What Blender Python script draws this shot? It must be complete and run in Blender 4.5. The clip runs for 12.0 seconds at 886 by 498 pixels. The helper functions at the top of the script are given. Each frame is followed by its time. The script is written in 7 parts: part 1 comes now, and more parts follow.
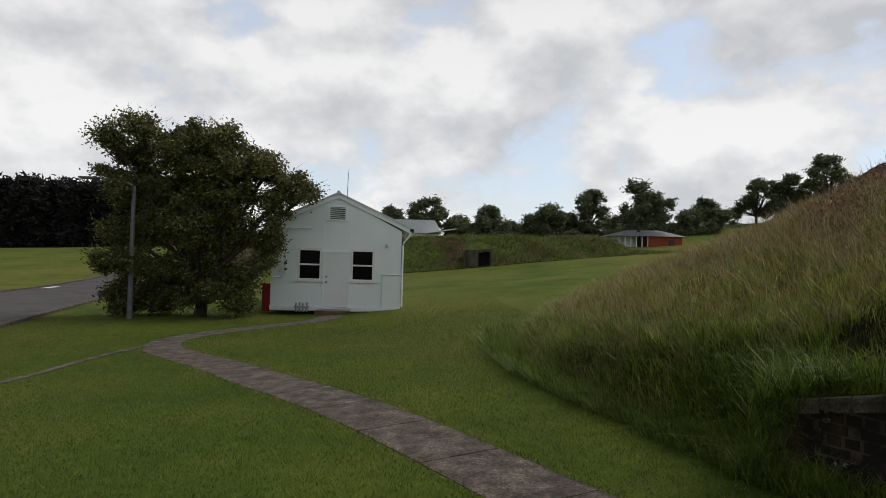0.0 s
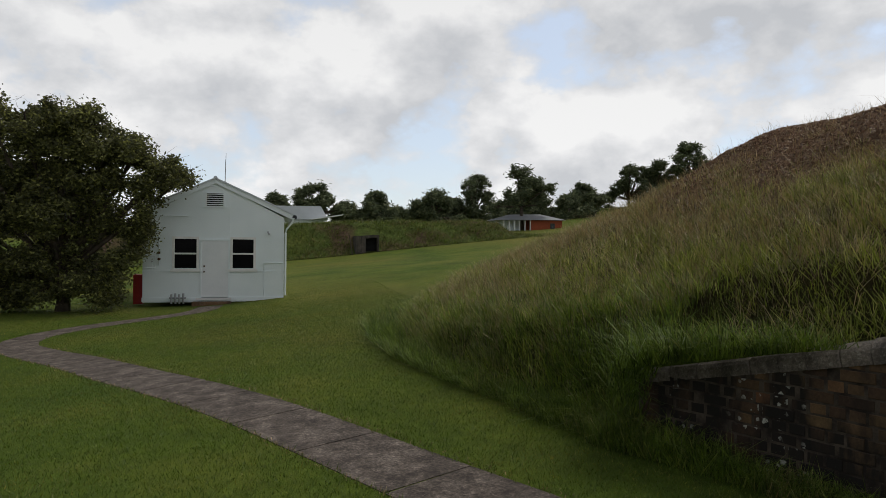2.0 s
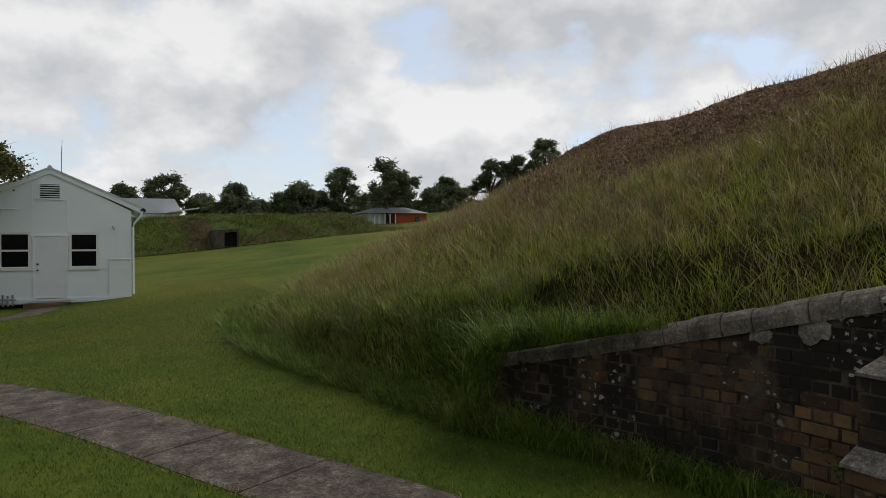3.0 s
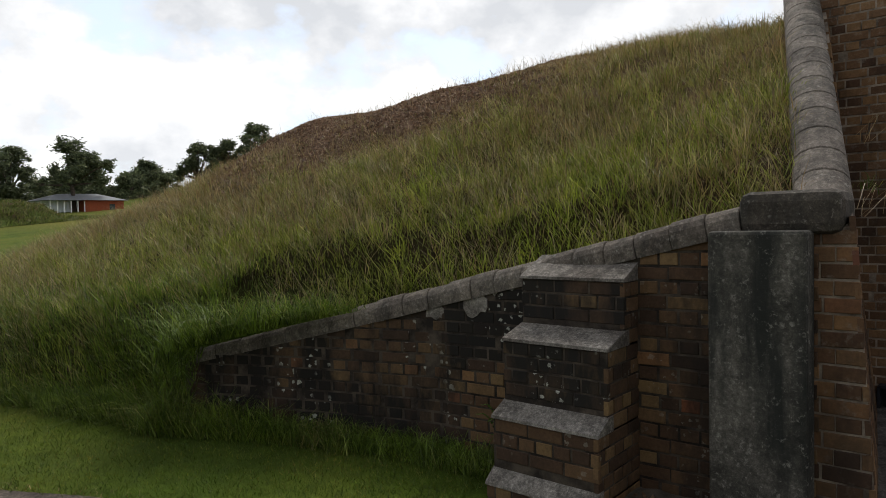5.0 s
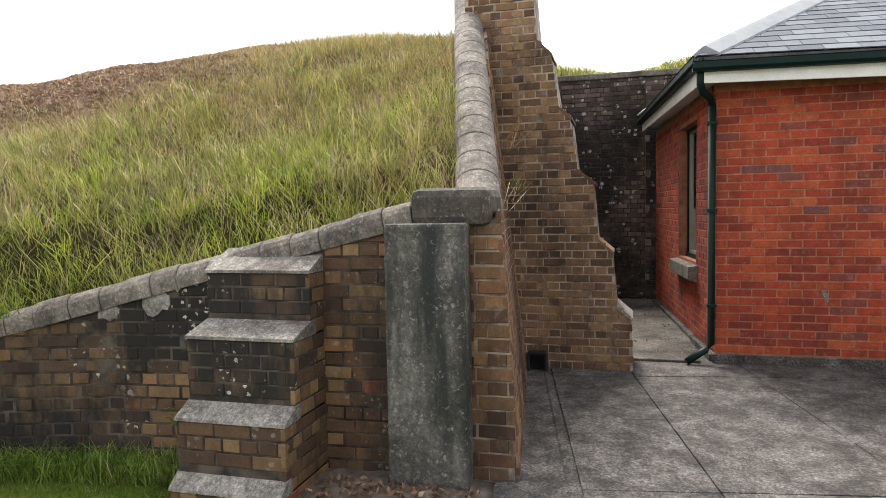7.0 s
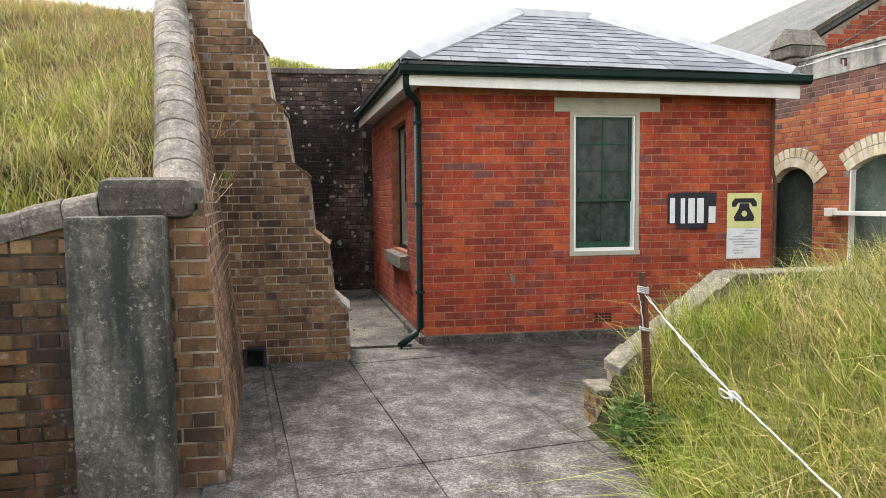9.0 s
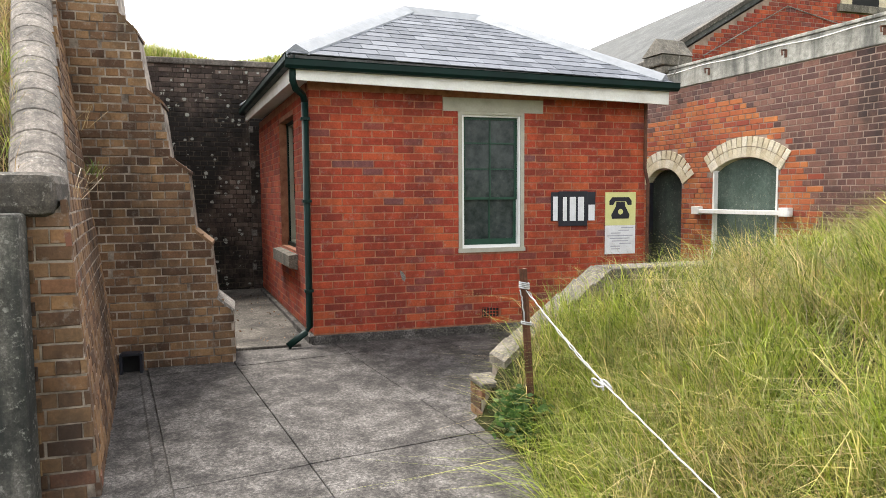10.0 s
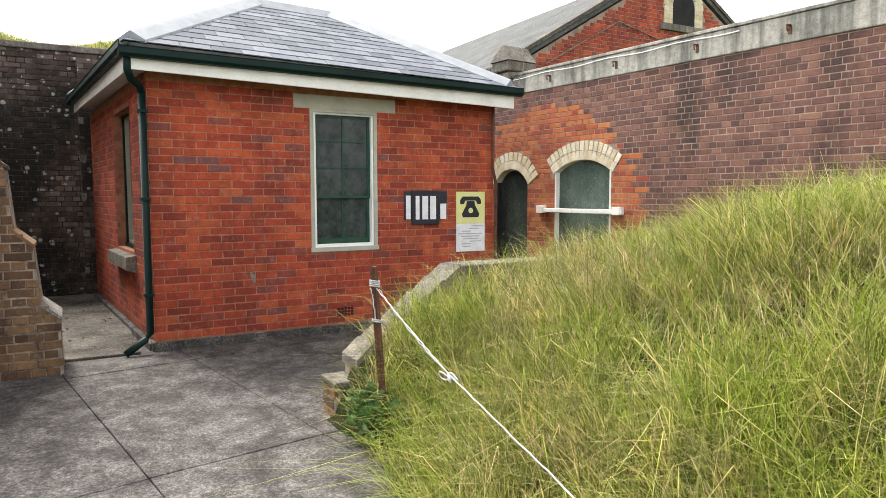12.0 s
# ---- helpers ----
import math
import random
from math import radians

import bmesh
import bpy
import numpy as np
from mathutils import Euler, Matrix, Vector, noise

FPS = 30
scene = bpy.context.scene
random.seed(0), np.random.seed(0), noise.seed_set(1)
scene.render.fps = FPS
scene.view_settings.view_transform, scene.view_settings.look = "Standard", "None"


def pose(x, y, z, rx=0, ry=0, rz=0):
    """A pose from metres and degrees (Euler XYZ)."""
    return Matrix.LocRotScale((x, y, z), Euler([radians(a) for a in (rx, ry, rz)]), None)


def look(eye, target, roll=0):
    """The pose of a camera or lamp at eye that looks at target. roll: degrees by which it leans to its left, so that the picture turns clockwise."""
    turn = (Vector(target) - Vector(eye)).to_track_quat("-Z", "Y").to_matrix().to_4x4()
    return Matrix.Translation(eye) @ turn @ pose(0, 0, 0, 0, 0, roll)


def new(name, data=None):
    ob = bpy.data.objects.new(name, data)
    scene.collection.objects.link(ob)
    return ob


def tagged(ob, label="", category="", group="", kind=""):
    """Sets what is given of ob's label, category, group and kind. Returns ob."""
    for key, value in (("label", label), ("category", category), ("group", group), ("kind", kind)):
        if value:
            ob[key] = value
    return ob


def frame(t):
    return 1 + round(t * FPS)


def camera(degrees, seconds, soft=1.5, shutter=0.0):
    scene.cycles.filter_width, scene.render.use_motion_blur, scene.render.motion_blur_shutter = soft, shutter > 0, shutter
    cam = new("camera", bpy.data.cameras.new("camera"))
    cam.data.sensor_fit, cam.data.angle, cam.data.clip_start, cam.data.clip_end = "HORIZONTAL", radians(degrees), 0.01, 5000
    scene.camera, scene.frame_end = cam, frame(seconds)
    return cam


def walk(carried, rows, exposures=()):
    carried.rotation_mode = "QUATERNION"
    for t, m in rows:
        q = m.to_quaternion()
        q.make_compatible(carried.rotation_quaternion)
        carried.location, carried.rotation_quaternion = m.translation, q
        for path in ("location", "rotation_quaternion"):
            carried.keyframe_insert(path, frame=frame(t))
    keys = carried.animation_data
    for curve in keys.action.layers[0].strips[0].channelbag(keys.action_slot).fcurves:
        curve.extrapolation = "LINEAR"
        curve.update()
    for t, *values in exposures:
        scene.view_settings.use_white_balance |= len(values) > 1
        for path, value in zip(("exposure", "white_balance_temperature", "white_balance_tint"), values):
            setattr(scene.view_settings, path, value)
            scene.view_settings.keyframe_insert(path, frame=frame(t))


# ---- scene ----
cam = camera(67.4, 12.0, soft=0.8)
PATH = [
    (0, (0.303, -0.275, 1.537), (0.469, 1.718, 1.575), 1.6),
    (0.5, (0.341, -0.264, 1.535), (0.534, 1.726, 1.562), 1.3),
    (1, (0.381, -0.25, 1.527), (0.627, 1.734, 1.547), 1.1),
    (1.5, (0.416, -0.261, 1.524), (0.763, 1.708, 1.534), 0.8),
    (2, (0.442, -0.292, 1.527), (0.937, 1.646, 1.528), 0.5),
    (2.5, (0.488, -0.31, 1.523), (1.167, 1.571, 1.514), 0.1),
    (3, (0.513, -0.364, 1.521), (1.384, 1.436, 1.503), -0.1),
    (3.2, (0.515, -0.401, 1.521), (1.463, 1.36, 1.497), -0.3),
    (4.8, (0.573, -0.572, 1.522), (2.031, 0.796, 1.469), -1.0),
    (5, (0.582, -0.572, 1.544), (2.11, 0.716, 1.476), -1.2),
    (5.5, (0.597, -0.616, 1.551), (2.257, 0.496, 1.469), -1.2),
    (6, (0.601, -0.651, 1.553), (2.371, 0.276, 1.459), -1.2),
    (6.5, (0.597, -0.686, 1.554), (2.456, 0.043, 1.449), -1.2),
    (7, (0.589, -0.715, 1.559), (2.516, -0.189, 1.444), -1.0),
    (7.2, (0.59, -0.721, 1.543), (2.537, -0.28, 1.433), -0.8),
    (8.8, (0.588, -0.828, 1.541), (2.573, -1.027, 1.399), -0.7),
    (9, (0.573, -0.835, 1.547), (2.548, -1.109, 1.402), -0.7),
    (9.5, (0.56, -0.863, 1.557), (2.505, -1.301, 1.403), -0.5),
    (10, (0.545, -0.885, 1.554), (2.452, -1.467, 1.397), -0.4),
    (10.5, (0.535, -0.895, 1.557), (2.396, -1.609, 1.396), -0.3),
    (11, (0.524, -0.91, 1.557), (2.34, -1.733, 1.394), -0.2),
    (11.5, (0.523, -0.925, 1.555), (2.298, -1.832, 1.391), -0.1),
    (12, (0.502, -0.924, 1.552), (2.242, -1.896, 1.39), -0.1),
]
walk(cam, [(t, look(eye, target, roll)) for t, eye, target, roll in PATH],
     [(0.0, -0.16), (2.0, -0.17), (3.0, -0.2), (5.0, 0.3), (5.5, 0.74), (6.0, 1.32), (6.5, 1.83), (7.0, 2.13), (9.0, 2.42), (12.0, 2.38)])

# ---- world and sun ----
class Graph:
    """Short hand for building node trees."""

    def __init__(self, tree):
        self.t = tree

    def n(self, kind, ins=None, **props):
        node = self.t.nodes.new(kind)
        for k, v in props.items():
            setattr(node, k, v)
        for k, v in (ins or {}).items():
            if isinstance(v, bpy.types.NodeSocket):
                self.t.links.new(v, node.inputs[k])
            else:
                node.inputs[k].default_value = v
        return node

    def pos(self):
        return self.n("ShaderNodeNewGeometry").outputs["Position"]

    def island(self):
        return self.n("ShaderNodeNewGeometry").outputs["Random Per Island"]

    def chance(self):
        return self.n("ShaderNodeObjectInfo").outputs["Random"]

    def stretch(self, vec, s):
        return self.n("ShaderNodeMapping", {0: vec, "Scale": s}).outputs[0]

    def noise(self, scale, detail=4.0, rough=0.6, vec=None):
        return self.n("ShaderNodeTexNoise", {"Vector": vec or self.pos(), "Scale": scale, "Detail": detail, "Roughness": rough}).outputs[0]

    def ramp(self, fac, stops, interpolation="LINEAR"):
        r = self.n("ShaderNodeValToRGB", {0: fac})
        r.color_ramp.interpolation = interpolation
        e = r.color_ramp.elements
        while len(e) < len(stops):
            e.new(0.5)
        for el, (p, c) in zip(e, stops):
            el.position = p
            el.color = (*c, 1) if isinstance(c, tuple) else (c, c, c, 1)
        return r.outputs[0]

    def mix(self, a, b, fac, blend="MIX"):
        ins = {0: fac, 6: a if isinstance(a, bpy.types.NodeSocket) else (*a, 1), 7: b if isinstance(b, bpy.types.NodeSocket) else (*b, 1)}
        return self.n("ShaderNodeMix", ins, data_type="RGBA", blend_type=blend).outputs[2]

    def math(self, op, a, b=0.0):
        return self.n("ShaderNodeMath", {0: a, 1: b}, operation=op).outputs[0]

    def rosettes(self, scale=24.0, zone_scale=2.3, low=0.52, high=0.62):
        """Round ragged spots of several sizes, gathered in patches."""
        warp = self.n("ShaderNodeVectorMath", {0: self.pos(), 1: self.n("ShaderNodeVectorMath", {0: self.n("ShaderNodeTexNoise", {"Vector": self.pos(), "Scale": 60.0}).outputs[1], 3: 0.03}, operation="SCALE").outputs[0]}, operation="ADD").outputs[0]
        v = self.n("ShaderNodeTexVoronoi", {"Vector": warp, "Scale": scale})
        size = self.math("MULTIPLY", self.n("ShaderNodeSeparateXYZ", {0: v.outputs[1]}).outputs[0], 0.44)
        spot = self.ramp(self.math("SUBTRACT", size, v.outputs[0]), [(0.0, 0.0), (0.06, 1.0)])
        return self.math("MULTIPLY", spot, self.ramp(self.noise(zone_scale, 3), [(low, 0.0), (high, 1.0)]))

    def bump(self, height, strength=0.4, distance=0.01):
        return self.n("ShaderNodeBump", {"Height": height, "Strength": strength, "Distance": distance}).outputs[0]


SUN_ELEV, SUN_ROT = radians(57), radians(68)
world = bpy.data.worlds.new("cloudy_sky")
scene.world = world
world.use_nodes = True
world.node_tree.nodes.clear()
g = Graph(world.node_tree)
w_dir = g.n("ShaderNodeTexCoord").outputs["Generated"]
w_xyz = g.n("ShaderNodeSeparateXYZ", {0: w_dir})
w_flat = g.n("ShaderNodeVectorMath", {0: w_dir, 1: (1.55, 1.55, 2.3)}, operation="MULTIPLY").outputs[0]


def cloud_heap(lift):
    """How thick the heaped clouds are, at the sky's directions moved up by lift."""
    v = g.n("ShaderNodeVectorMath", {0: w_flat, 1: (3.3, 5.4, lift)}, operation="ADD").outputs[0]
    return g.noise(2.9, 9, 0.53, v)


w_heap, w_above = cloud_heap(0.0), cloud_heap(0.13)
w_cover = g.ramp(w_heap, [(0.38, 0.0), (0.46, 1.0)])
# sunlit tops where the heaps thin out upwards, grey flat bases under the thick ones
w_relief = g.math("ADD", g.math("MULTIPLY", g.math("SUBTRACT", w_heap, w_above), 1.25), 0.5)
w_cloud = g.ramp(w_relief, [(0.32, (0.68, 0.7, 0.735)), (0.44, (0.82, 0.832, 0.855)), (0.53, (0.95, 0.955, 0.97)), (0.62, (1.08, 1.08, 1.08))])
# clouds dimmed towards the unseen zenith to weaken skylight, slightly brighter at the horizon
w_cloud = g.mix(w_cloud, g.ramp(w_xyz.outputs[2], [(0.0, 1.08), (0.12, 1.0), (0.35, 0.92), (0.8, 0.42)]), 1.0, "MULTIPLY")
# sky opposite the sun, out of view, dimmed to weaken the fill light
w_side = g.n("ShaderNodeVectorMath", {0: w_dir, 1: (math.sin(SUN_ROT), math.cos(SUN_ROT), 0.0)}, operation="DOT_PRODUCT").outputs["Value"]
w_dim = g.ramp(g.math("ADD", g.math("MULTIPLY", w_side, 0.5), 0.5), [(0.05, 0.46), (0.4, 1.0)])
w_cloud = g.mix(w_cloud, w_dim, 1.0, "MULTIPLY")
w_sky = g.n("ShaderNodeTexSky", sky_type="NISHITA", sun_disc=False, sun_elevation=SUN_ELEV, sun_rotation=SUN_ROT)
w_blue = g.mix(g.mix(w_sky.outputs[0], (3.5, 3.75, 4.1), 0.65), w_dim, 1.0, "MULTIPLY")
w_bg1 = g.n("ShaderNodeBackground", {0: w_blue, 1: 0.2})
w_bg2 = g.n("ShaderNodeBackground", {0: w_cloud, 1: 0.95})
w_mix = g.n("ShaderNodeMixShader", {0: w_cover, 1: w_bg1.outputs[0], 2: w_bg2.outputs[0]})
g.n("ShaderNodeOutputWorld", {0: w_mix.outputs[0]})

sun = new("sun", bpy.data.lights.new("sun", "SUN"))
sun.data.energy, sun.data.angle, sun.data.color = 1.75, radians(24), (1.0, 0.95, 0.87)
sun.matrix_world = look((30 * math.sin(SUN_ROT) / math.tan(SUN_ELEV), 30 * math.cos(SUN_ROT) / math.tan(SUN_ELEV), 30), (0, 0, 0))


# ---- materials ----
def surface(name, rough=0.85, metal=0.0, spec=0.3):
    m = bpy.data.materials.new(name)
    m.use_nodes = True
    b = m.node_tree.nodes["Principled BSDF"]
    b.inputs["Roughness"].default_value, b.inputs["Metallic"].default_value = rough, metal
    b.inputs["Specular IOR Level"].default_value = spec
    return m, Graph(m.node_tree), b.inputs


def finish(gr, ins, colour=None, bump=None, rough=None):
    for key, v in (("Base Color", colour), ("Normal", bump), ("Roughness", rough)):
        if v is not None:
            gr.t.links.new(v, ins[key])


def mottled(name, stops, scale=3.0, fine=60.0, rough=0.85, bump=0.3, depth=0.004, metal=0.0, spec=0.3, amount=0.5):
    """A surface whose colour wanders between stops, with a finer grain on top."""
    m, gr, ins = surface(name, rough, metal, spec)
    a = gr.ramp(gr.noise(scale, 5), stops)
    f = gr.noise(fine, 4, 0.7)
    c = gr.mix(a, gr.ramp(f, [(0.3, 0.55), (0.7, 1.0)]), amount, "MULTIPLY")
    finish(gr, ins, c, gr.bump(f, bump, depth), gr.ramp(gr.noise(scale * 2.3), [(0.3, rough * 0.85), (0.7, min(1.0, rough * 1.1))]))
    return m


def brick_surface(name, stops, island=False, stain=0.0, stain_scale=1.1, lichen=0.0, pale=0.0, spots=(22.0, 2.3, 0.5, 0.61), soot=(0.43, 0.56), dry_top=0.0):
    m, gr, ins = surface(name, 0.88)
    r = gr.island() if island else gr.chance()
    c = gr.ramp(r, stops, "LINEAR")
    f = gr.noise(55, 5, 0.7)
    c = gr.mix(c, gr.ramp(f, [(0.3, 0.6), (0.72, 1.12)]), 0.75, "MULTIPLY")
    c = gr.mix(c, gr.ramp(gr.noise(9, 4), [(0.3, 0.66), (0.65, 1.08)]), 0.7, "MULTIPLY")
    if pale:
        c = gr.mix(c, (0.36, 0.33, 0.29), gr.math("MULTIPLY", gr.ramp(gr.noise(14, 5, 0.7), [(0.56, 0.0), (0.68, 1.0)]), pale))
    if stain:
        s = gr.ramp(gr.noise(stain_scale, 6, 0.62, gr.stretch(gr.pos(), (1, 1, 0.42))), [(soot[0], 0.0), (soot[1], 1.0)])
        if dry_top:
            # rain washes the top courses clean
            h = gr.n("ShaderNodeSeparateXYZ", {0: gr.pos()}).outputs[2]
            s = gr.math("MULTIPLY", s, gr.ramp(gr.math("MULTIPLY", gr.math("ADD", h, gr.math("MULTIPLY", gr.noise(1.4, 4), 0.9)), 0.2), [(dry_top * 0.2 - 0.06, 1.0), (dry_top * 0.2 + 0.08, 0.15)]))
        c = gr.mix(c, (0.013, 0.012, 0.011), gr.math("MULTIPLY", s, stain))
    if lichen:
        c = gr.mix(c, gr.ramp(gr.noise(70, 3), [(0.3, (0.22, 0.22, 0.19)), (0.7, (0.48, 0.48, 0.43))]), gr.math("MULTIPLY", gr.rosettes(*spots), lichen))
    finish(gr, ins, c, gr.bump(gr.noise(90, 4, 0.7), 0.5, 0.004))
    return m


RED = [(0.0, (0.23, 0.037, 0.022)), (0.3, (0.34, 0.05, 0.024)), (0.62, (0.405, 0.067, 0.027)), (0.88, (0.46, 0.096, 0.033)), (0.94, (0.26, 0.055, 0.035)), (1.0, (0.19, 0.07, 0.065))]
ORANGE = [(0.0, (0.26, 0.05, 0.028)), (0.5, (0.38, 0.1, 0.035)), (1.0, (0.44, 0.15, 0.045))]
PURPLE = [(0.0, (0.085, 0.042, 0.036)), (0.45, (0.14, 0.064, 0.05)), (0.8, (0.18, 0.083, 0.06)), (1.0, (0.22, 0.11, 0.078))]
BROWN = [(0.0, (0.05, 0.032, 0.022)), (0.3, (0.082, 0.05, 0.031)), (0.65, (0.11, 0.068, 0.038)), (0.88, (0.15, 0.094, 0.048)), (0.95, (0.18, 0.12, 0.06)), (1.0, (0.16, 0.066, 0.036))]
SANDY = [(0.0, (0.088, 0.048, 0.029)), (0.35, (0.172, 0.095, 0.051)), (0.6, (0.225, 0.129, 0.069)), (0.9, (0.285, 0.166, 0.08)), (0.97, (0.26, 0.14, 0.065)), (1.0, (0.2, 0.085, 0.055))]

M_RED, M_RED_J = (brick_surface("red_brick", RED, j, stain=0.28, stain_scale=1.6, pale=0.2) for j in (False, True))
M_ORANGE, M_ORANGE_J = (brick_surface("orange_brick", ORANGE, j, stain=0.1) for j in (False, True))
M_PURPLE, M_PURPLE_J = (brick_surface("purple_brick", PURPLE, j, stain=0.75, stain_scale=0.8, soot=(0.54, 0.64), pale=0.12) for j in (False, True))
M_BROWN, M_BROWN_J = (brick_surface("stained_brown_brick", BROWN, j, stain=0.95, stain_scale=1.8, lichen=1.0, spots=(17.0, 1.7, 0.5, 0.58), soot=(0.42, 0.53)) for j in (False, True))
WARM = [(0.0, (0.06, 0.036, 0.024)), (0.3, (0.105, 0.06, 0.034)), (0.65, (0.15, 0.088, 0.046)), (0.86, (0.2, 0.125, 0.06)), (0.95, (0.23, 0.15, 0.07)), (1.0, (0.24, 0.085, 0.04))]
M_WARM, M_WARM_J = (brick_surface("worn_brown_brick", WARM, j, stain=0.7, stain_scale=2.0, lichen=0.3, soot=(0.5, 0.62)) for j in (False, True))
M_SANDY, M_SANDY_J = (brick_surface("weathered_sandy_brick", SANDY, j, stain=0.62, stain_scale=1.3, pale=0.3) for j in (False, True))
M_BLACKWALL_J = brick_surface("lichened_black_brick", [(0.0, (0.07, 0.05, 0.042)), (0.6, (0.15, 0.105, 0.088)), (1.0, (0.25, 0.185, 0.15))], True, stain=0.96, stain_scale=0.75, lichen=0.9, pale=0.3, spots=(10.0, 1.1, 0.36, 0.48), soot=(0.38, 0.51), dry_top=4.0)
M_CREAM = brick_surface("cream_brick", [(0.0, (0.5, 0.42, 0.28)), (0.6, (0.6, 0.52, 0.37)), (1.0, (0.66, 0.6, 0.48))])
M_MORTAR_RED = mottled("reddish_mortar", [(0.3, (0.21, 0.075, 0.042)), (0.7, (0.4, 0.185, 0.105))], 9, 80, 0.95)
M_MORTAR = mottled("grey_mortar", [(0.36, (0.1, 0.078, 0.062)), (0.64, (0.4, 0.335, 0.27))], 6, 80, 0.95)
M_MORTAR_MAIN = mottled("brown_mortar", [(0.3, (0.17, 0.115, 0.09)), (0.7, (0.36, 0.27, 0.215))], 4, 80, 0.95)
M_MORTAR_DARK = mottled("sooty_mortar", [(0.4, (0.022, 0.017, 0.014)), (0.64, (0.1, 0.08, 0.062))], 6, 80, 0.95)


def concrete_surface(name, stops, dirt=0.5, lichen=0.0, streak=0.0, grit=0.0, blotch=1.7):
    m, gr, ins = surface(name, 0.92)
    c = gr.ramp(gr.noise(blotch, 6, 0.65), stops)
    f = gr.noise(130, 3, 0.7)
    c = gr.mix(c, gr.ramp(f, [(0.32, 0.5), (0.68, 1.15)]), 0.7, "MULTIPLY")
    c = gr.mix(c, gr.ramp(gr.noise(17, 5, 0.7), [(0.35, 0.45), (0.6, 1.0)]), dirt, "MULTIPLY")
    if grit:
        k = gr.noise(48, 5, 0.8)
        c = gr.mix(c, gr.ramp(k, [(0.34, 0.28), (0.5, 0.85), (0.64, 1.75)]), grit, "MULTIPLY")
    if streak:
        s = gr.ramp(gr.noise(6, 5, 0.6, gr.stretch(gr.pos(), (1, 1, 0.12))), [(0.42, 0.0), (0.62, 1.0)])
        c = gr.mix(c, (0.02, 0.022, 0.02), gr.math("MULTIPLY", s, streak))
    if lichen:
        k = gr.math("MAXIMUM", gr.math("MULTIPLY", gr.rosettes(27.0, 4.0, 0.56, 0.66), 0.8), gr.ramp(gr.noise(24, 6, 0.8), [(0.57, 0.0), (0.72, 0.9)]))
        c = gr.mix(c, (0.42, 0.405, 0.365), gr.math("MULTIPLY", k, lichen))
    finish(gr, ins, c, gr.bump(gr.mix(f, gr.noise(30, 4), 0.5), 0.5, 0.006))
    return m


M_PAVING = concrete_surface("weathered_paving", [(0.36, (0.046, 0.041, 0.038)), (0.5, (0.092, 0.083, 0.076)), (0.66, (0.168, 0.154, 0.143))], 0.6, grit=1.0, blotch=5.0)
M_PATH = concrete_surface("path_concrete", [(0.36, (0.066, 0.051, 0.042)), (0.5, (0.125, 0.1, 0.082)), (0.66, (0.215, 0.176, 0.148))], 0.8, grit=1.0, blotch=4.5)
M_POSTCONC = concrete_surface("mossy_post_concrete", [(0.33, (0.05, 0.048, 0.041)), (0.62, (0.2, 0.187, 0.162))], 0.8, 0.7, 0.92, grit=0.5)
M_COPING = concrete_surface("weathered_coping", [(0.35, (0.14, 0.115, 0.1)), (0.65, (0.36, 0.315, 0.27))], 0.8, 0.6, 0.45, grit=0.45)
M_COPING_DARK = concrete_surface("sooty_coping", [(0.35, (0.13, 0.108, 0.09)), (0.65, (0.33, 0.285, 0.24))], 0.8, 0.7, 0.45, grit=0.5)
M_ALLEY = concrete_surface("dirty_alley_slab", [(0.36, (0.036, 0.03, 0.025)), (0.64, (0.16, 0.142, 0.12))], 0.9, 0.3, 0.0, grit=0.8)
M_CAP = concrete_surface("blackened_capstone", [(0.3, (0.05, 0.043, 0.036)), (0.7, (0.16, 0.135, 0.11))], 0.7, 0.6, 0.5, grit=0.5)
M_SLAB = concrete_surface("lichened_weathering_slab", [(0.33, (0.12, 0.103, 0.088)), (0.67, (0.36, 0.332, 0.298))], 0.9, 0.6, 0.0, grit=0.6)
M_PARAPET = concrete_surface("streaked_parapet", [(0.3, (0.3, 0.285, 0.245)), (0.7, (0.48, 0.46, 0.4))], 0.6, 0.0, 0.65)
M_STONE = concrete_surface("sandstone", [(0.33, (0.13, 0.113, 0.09)), (0.67, (0.29, 0.258, 0.21))], 0.8, 0.3, 0.4, grit=0.5)
M_ASPHALT = mottled("asphalt", [(0.3, (0.05, 0.044, 0.042)), (0.7, (0.088, 0.079, 0.075))], 0.6, 90, 0.9)
M_WHITE = mottled("white_paint", [(0.3, (0.7, 0.7, 0.67)), (0.7, (0.8, 0.8, 0.78))], 3, 40, 0.55, 0.1, 0.002, amount=0.12)
M_FASCIA = mottled("dirty_white_paint", [(0.3, (0.62, 0.6, 0.55)), (0.7, (0.76, 0.75, 0.71))], 4, 50, 0.6, 0.15, 0.002, amount=0.3)
M_HUT = mottled("pale_painted_sheet", [(0.3, (0.75, 0.82, 0.83)), (0.7, (0.81, 0.87, 0.88))], 0.9, 30, 0.6, 0.08, 0.002, amount=0.14)
M_HUTDOOR = mottled("pale_grey_door_paint", [(0.3, (0.71, 0.74, 0.75)), (0.7, (0.78, 0.8, 0.81))], 2, 30, 0.5, 0.05, 0.001, amount=0.1)
M_GREEN = mottled("dark_green_gloss", [(0.3, (0.002, 0.011, 0.009)), (0.7, (0.004, 0.02, 0.016))], 4, 60, 0.5, 0.08, 0.001, spec=0.15, amount=0.3)
M_SASH = mottled("green_sash_paint", [(0.3, (0.007, 0.035, 0.02)), (0.7, (0.015, 0.06, 0.035))], 8, 60, 0.5, 0.1, 0.001, amount=0.4)
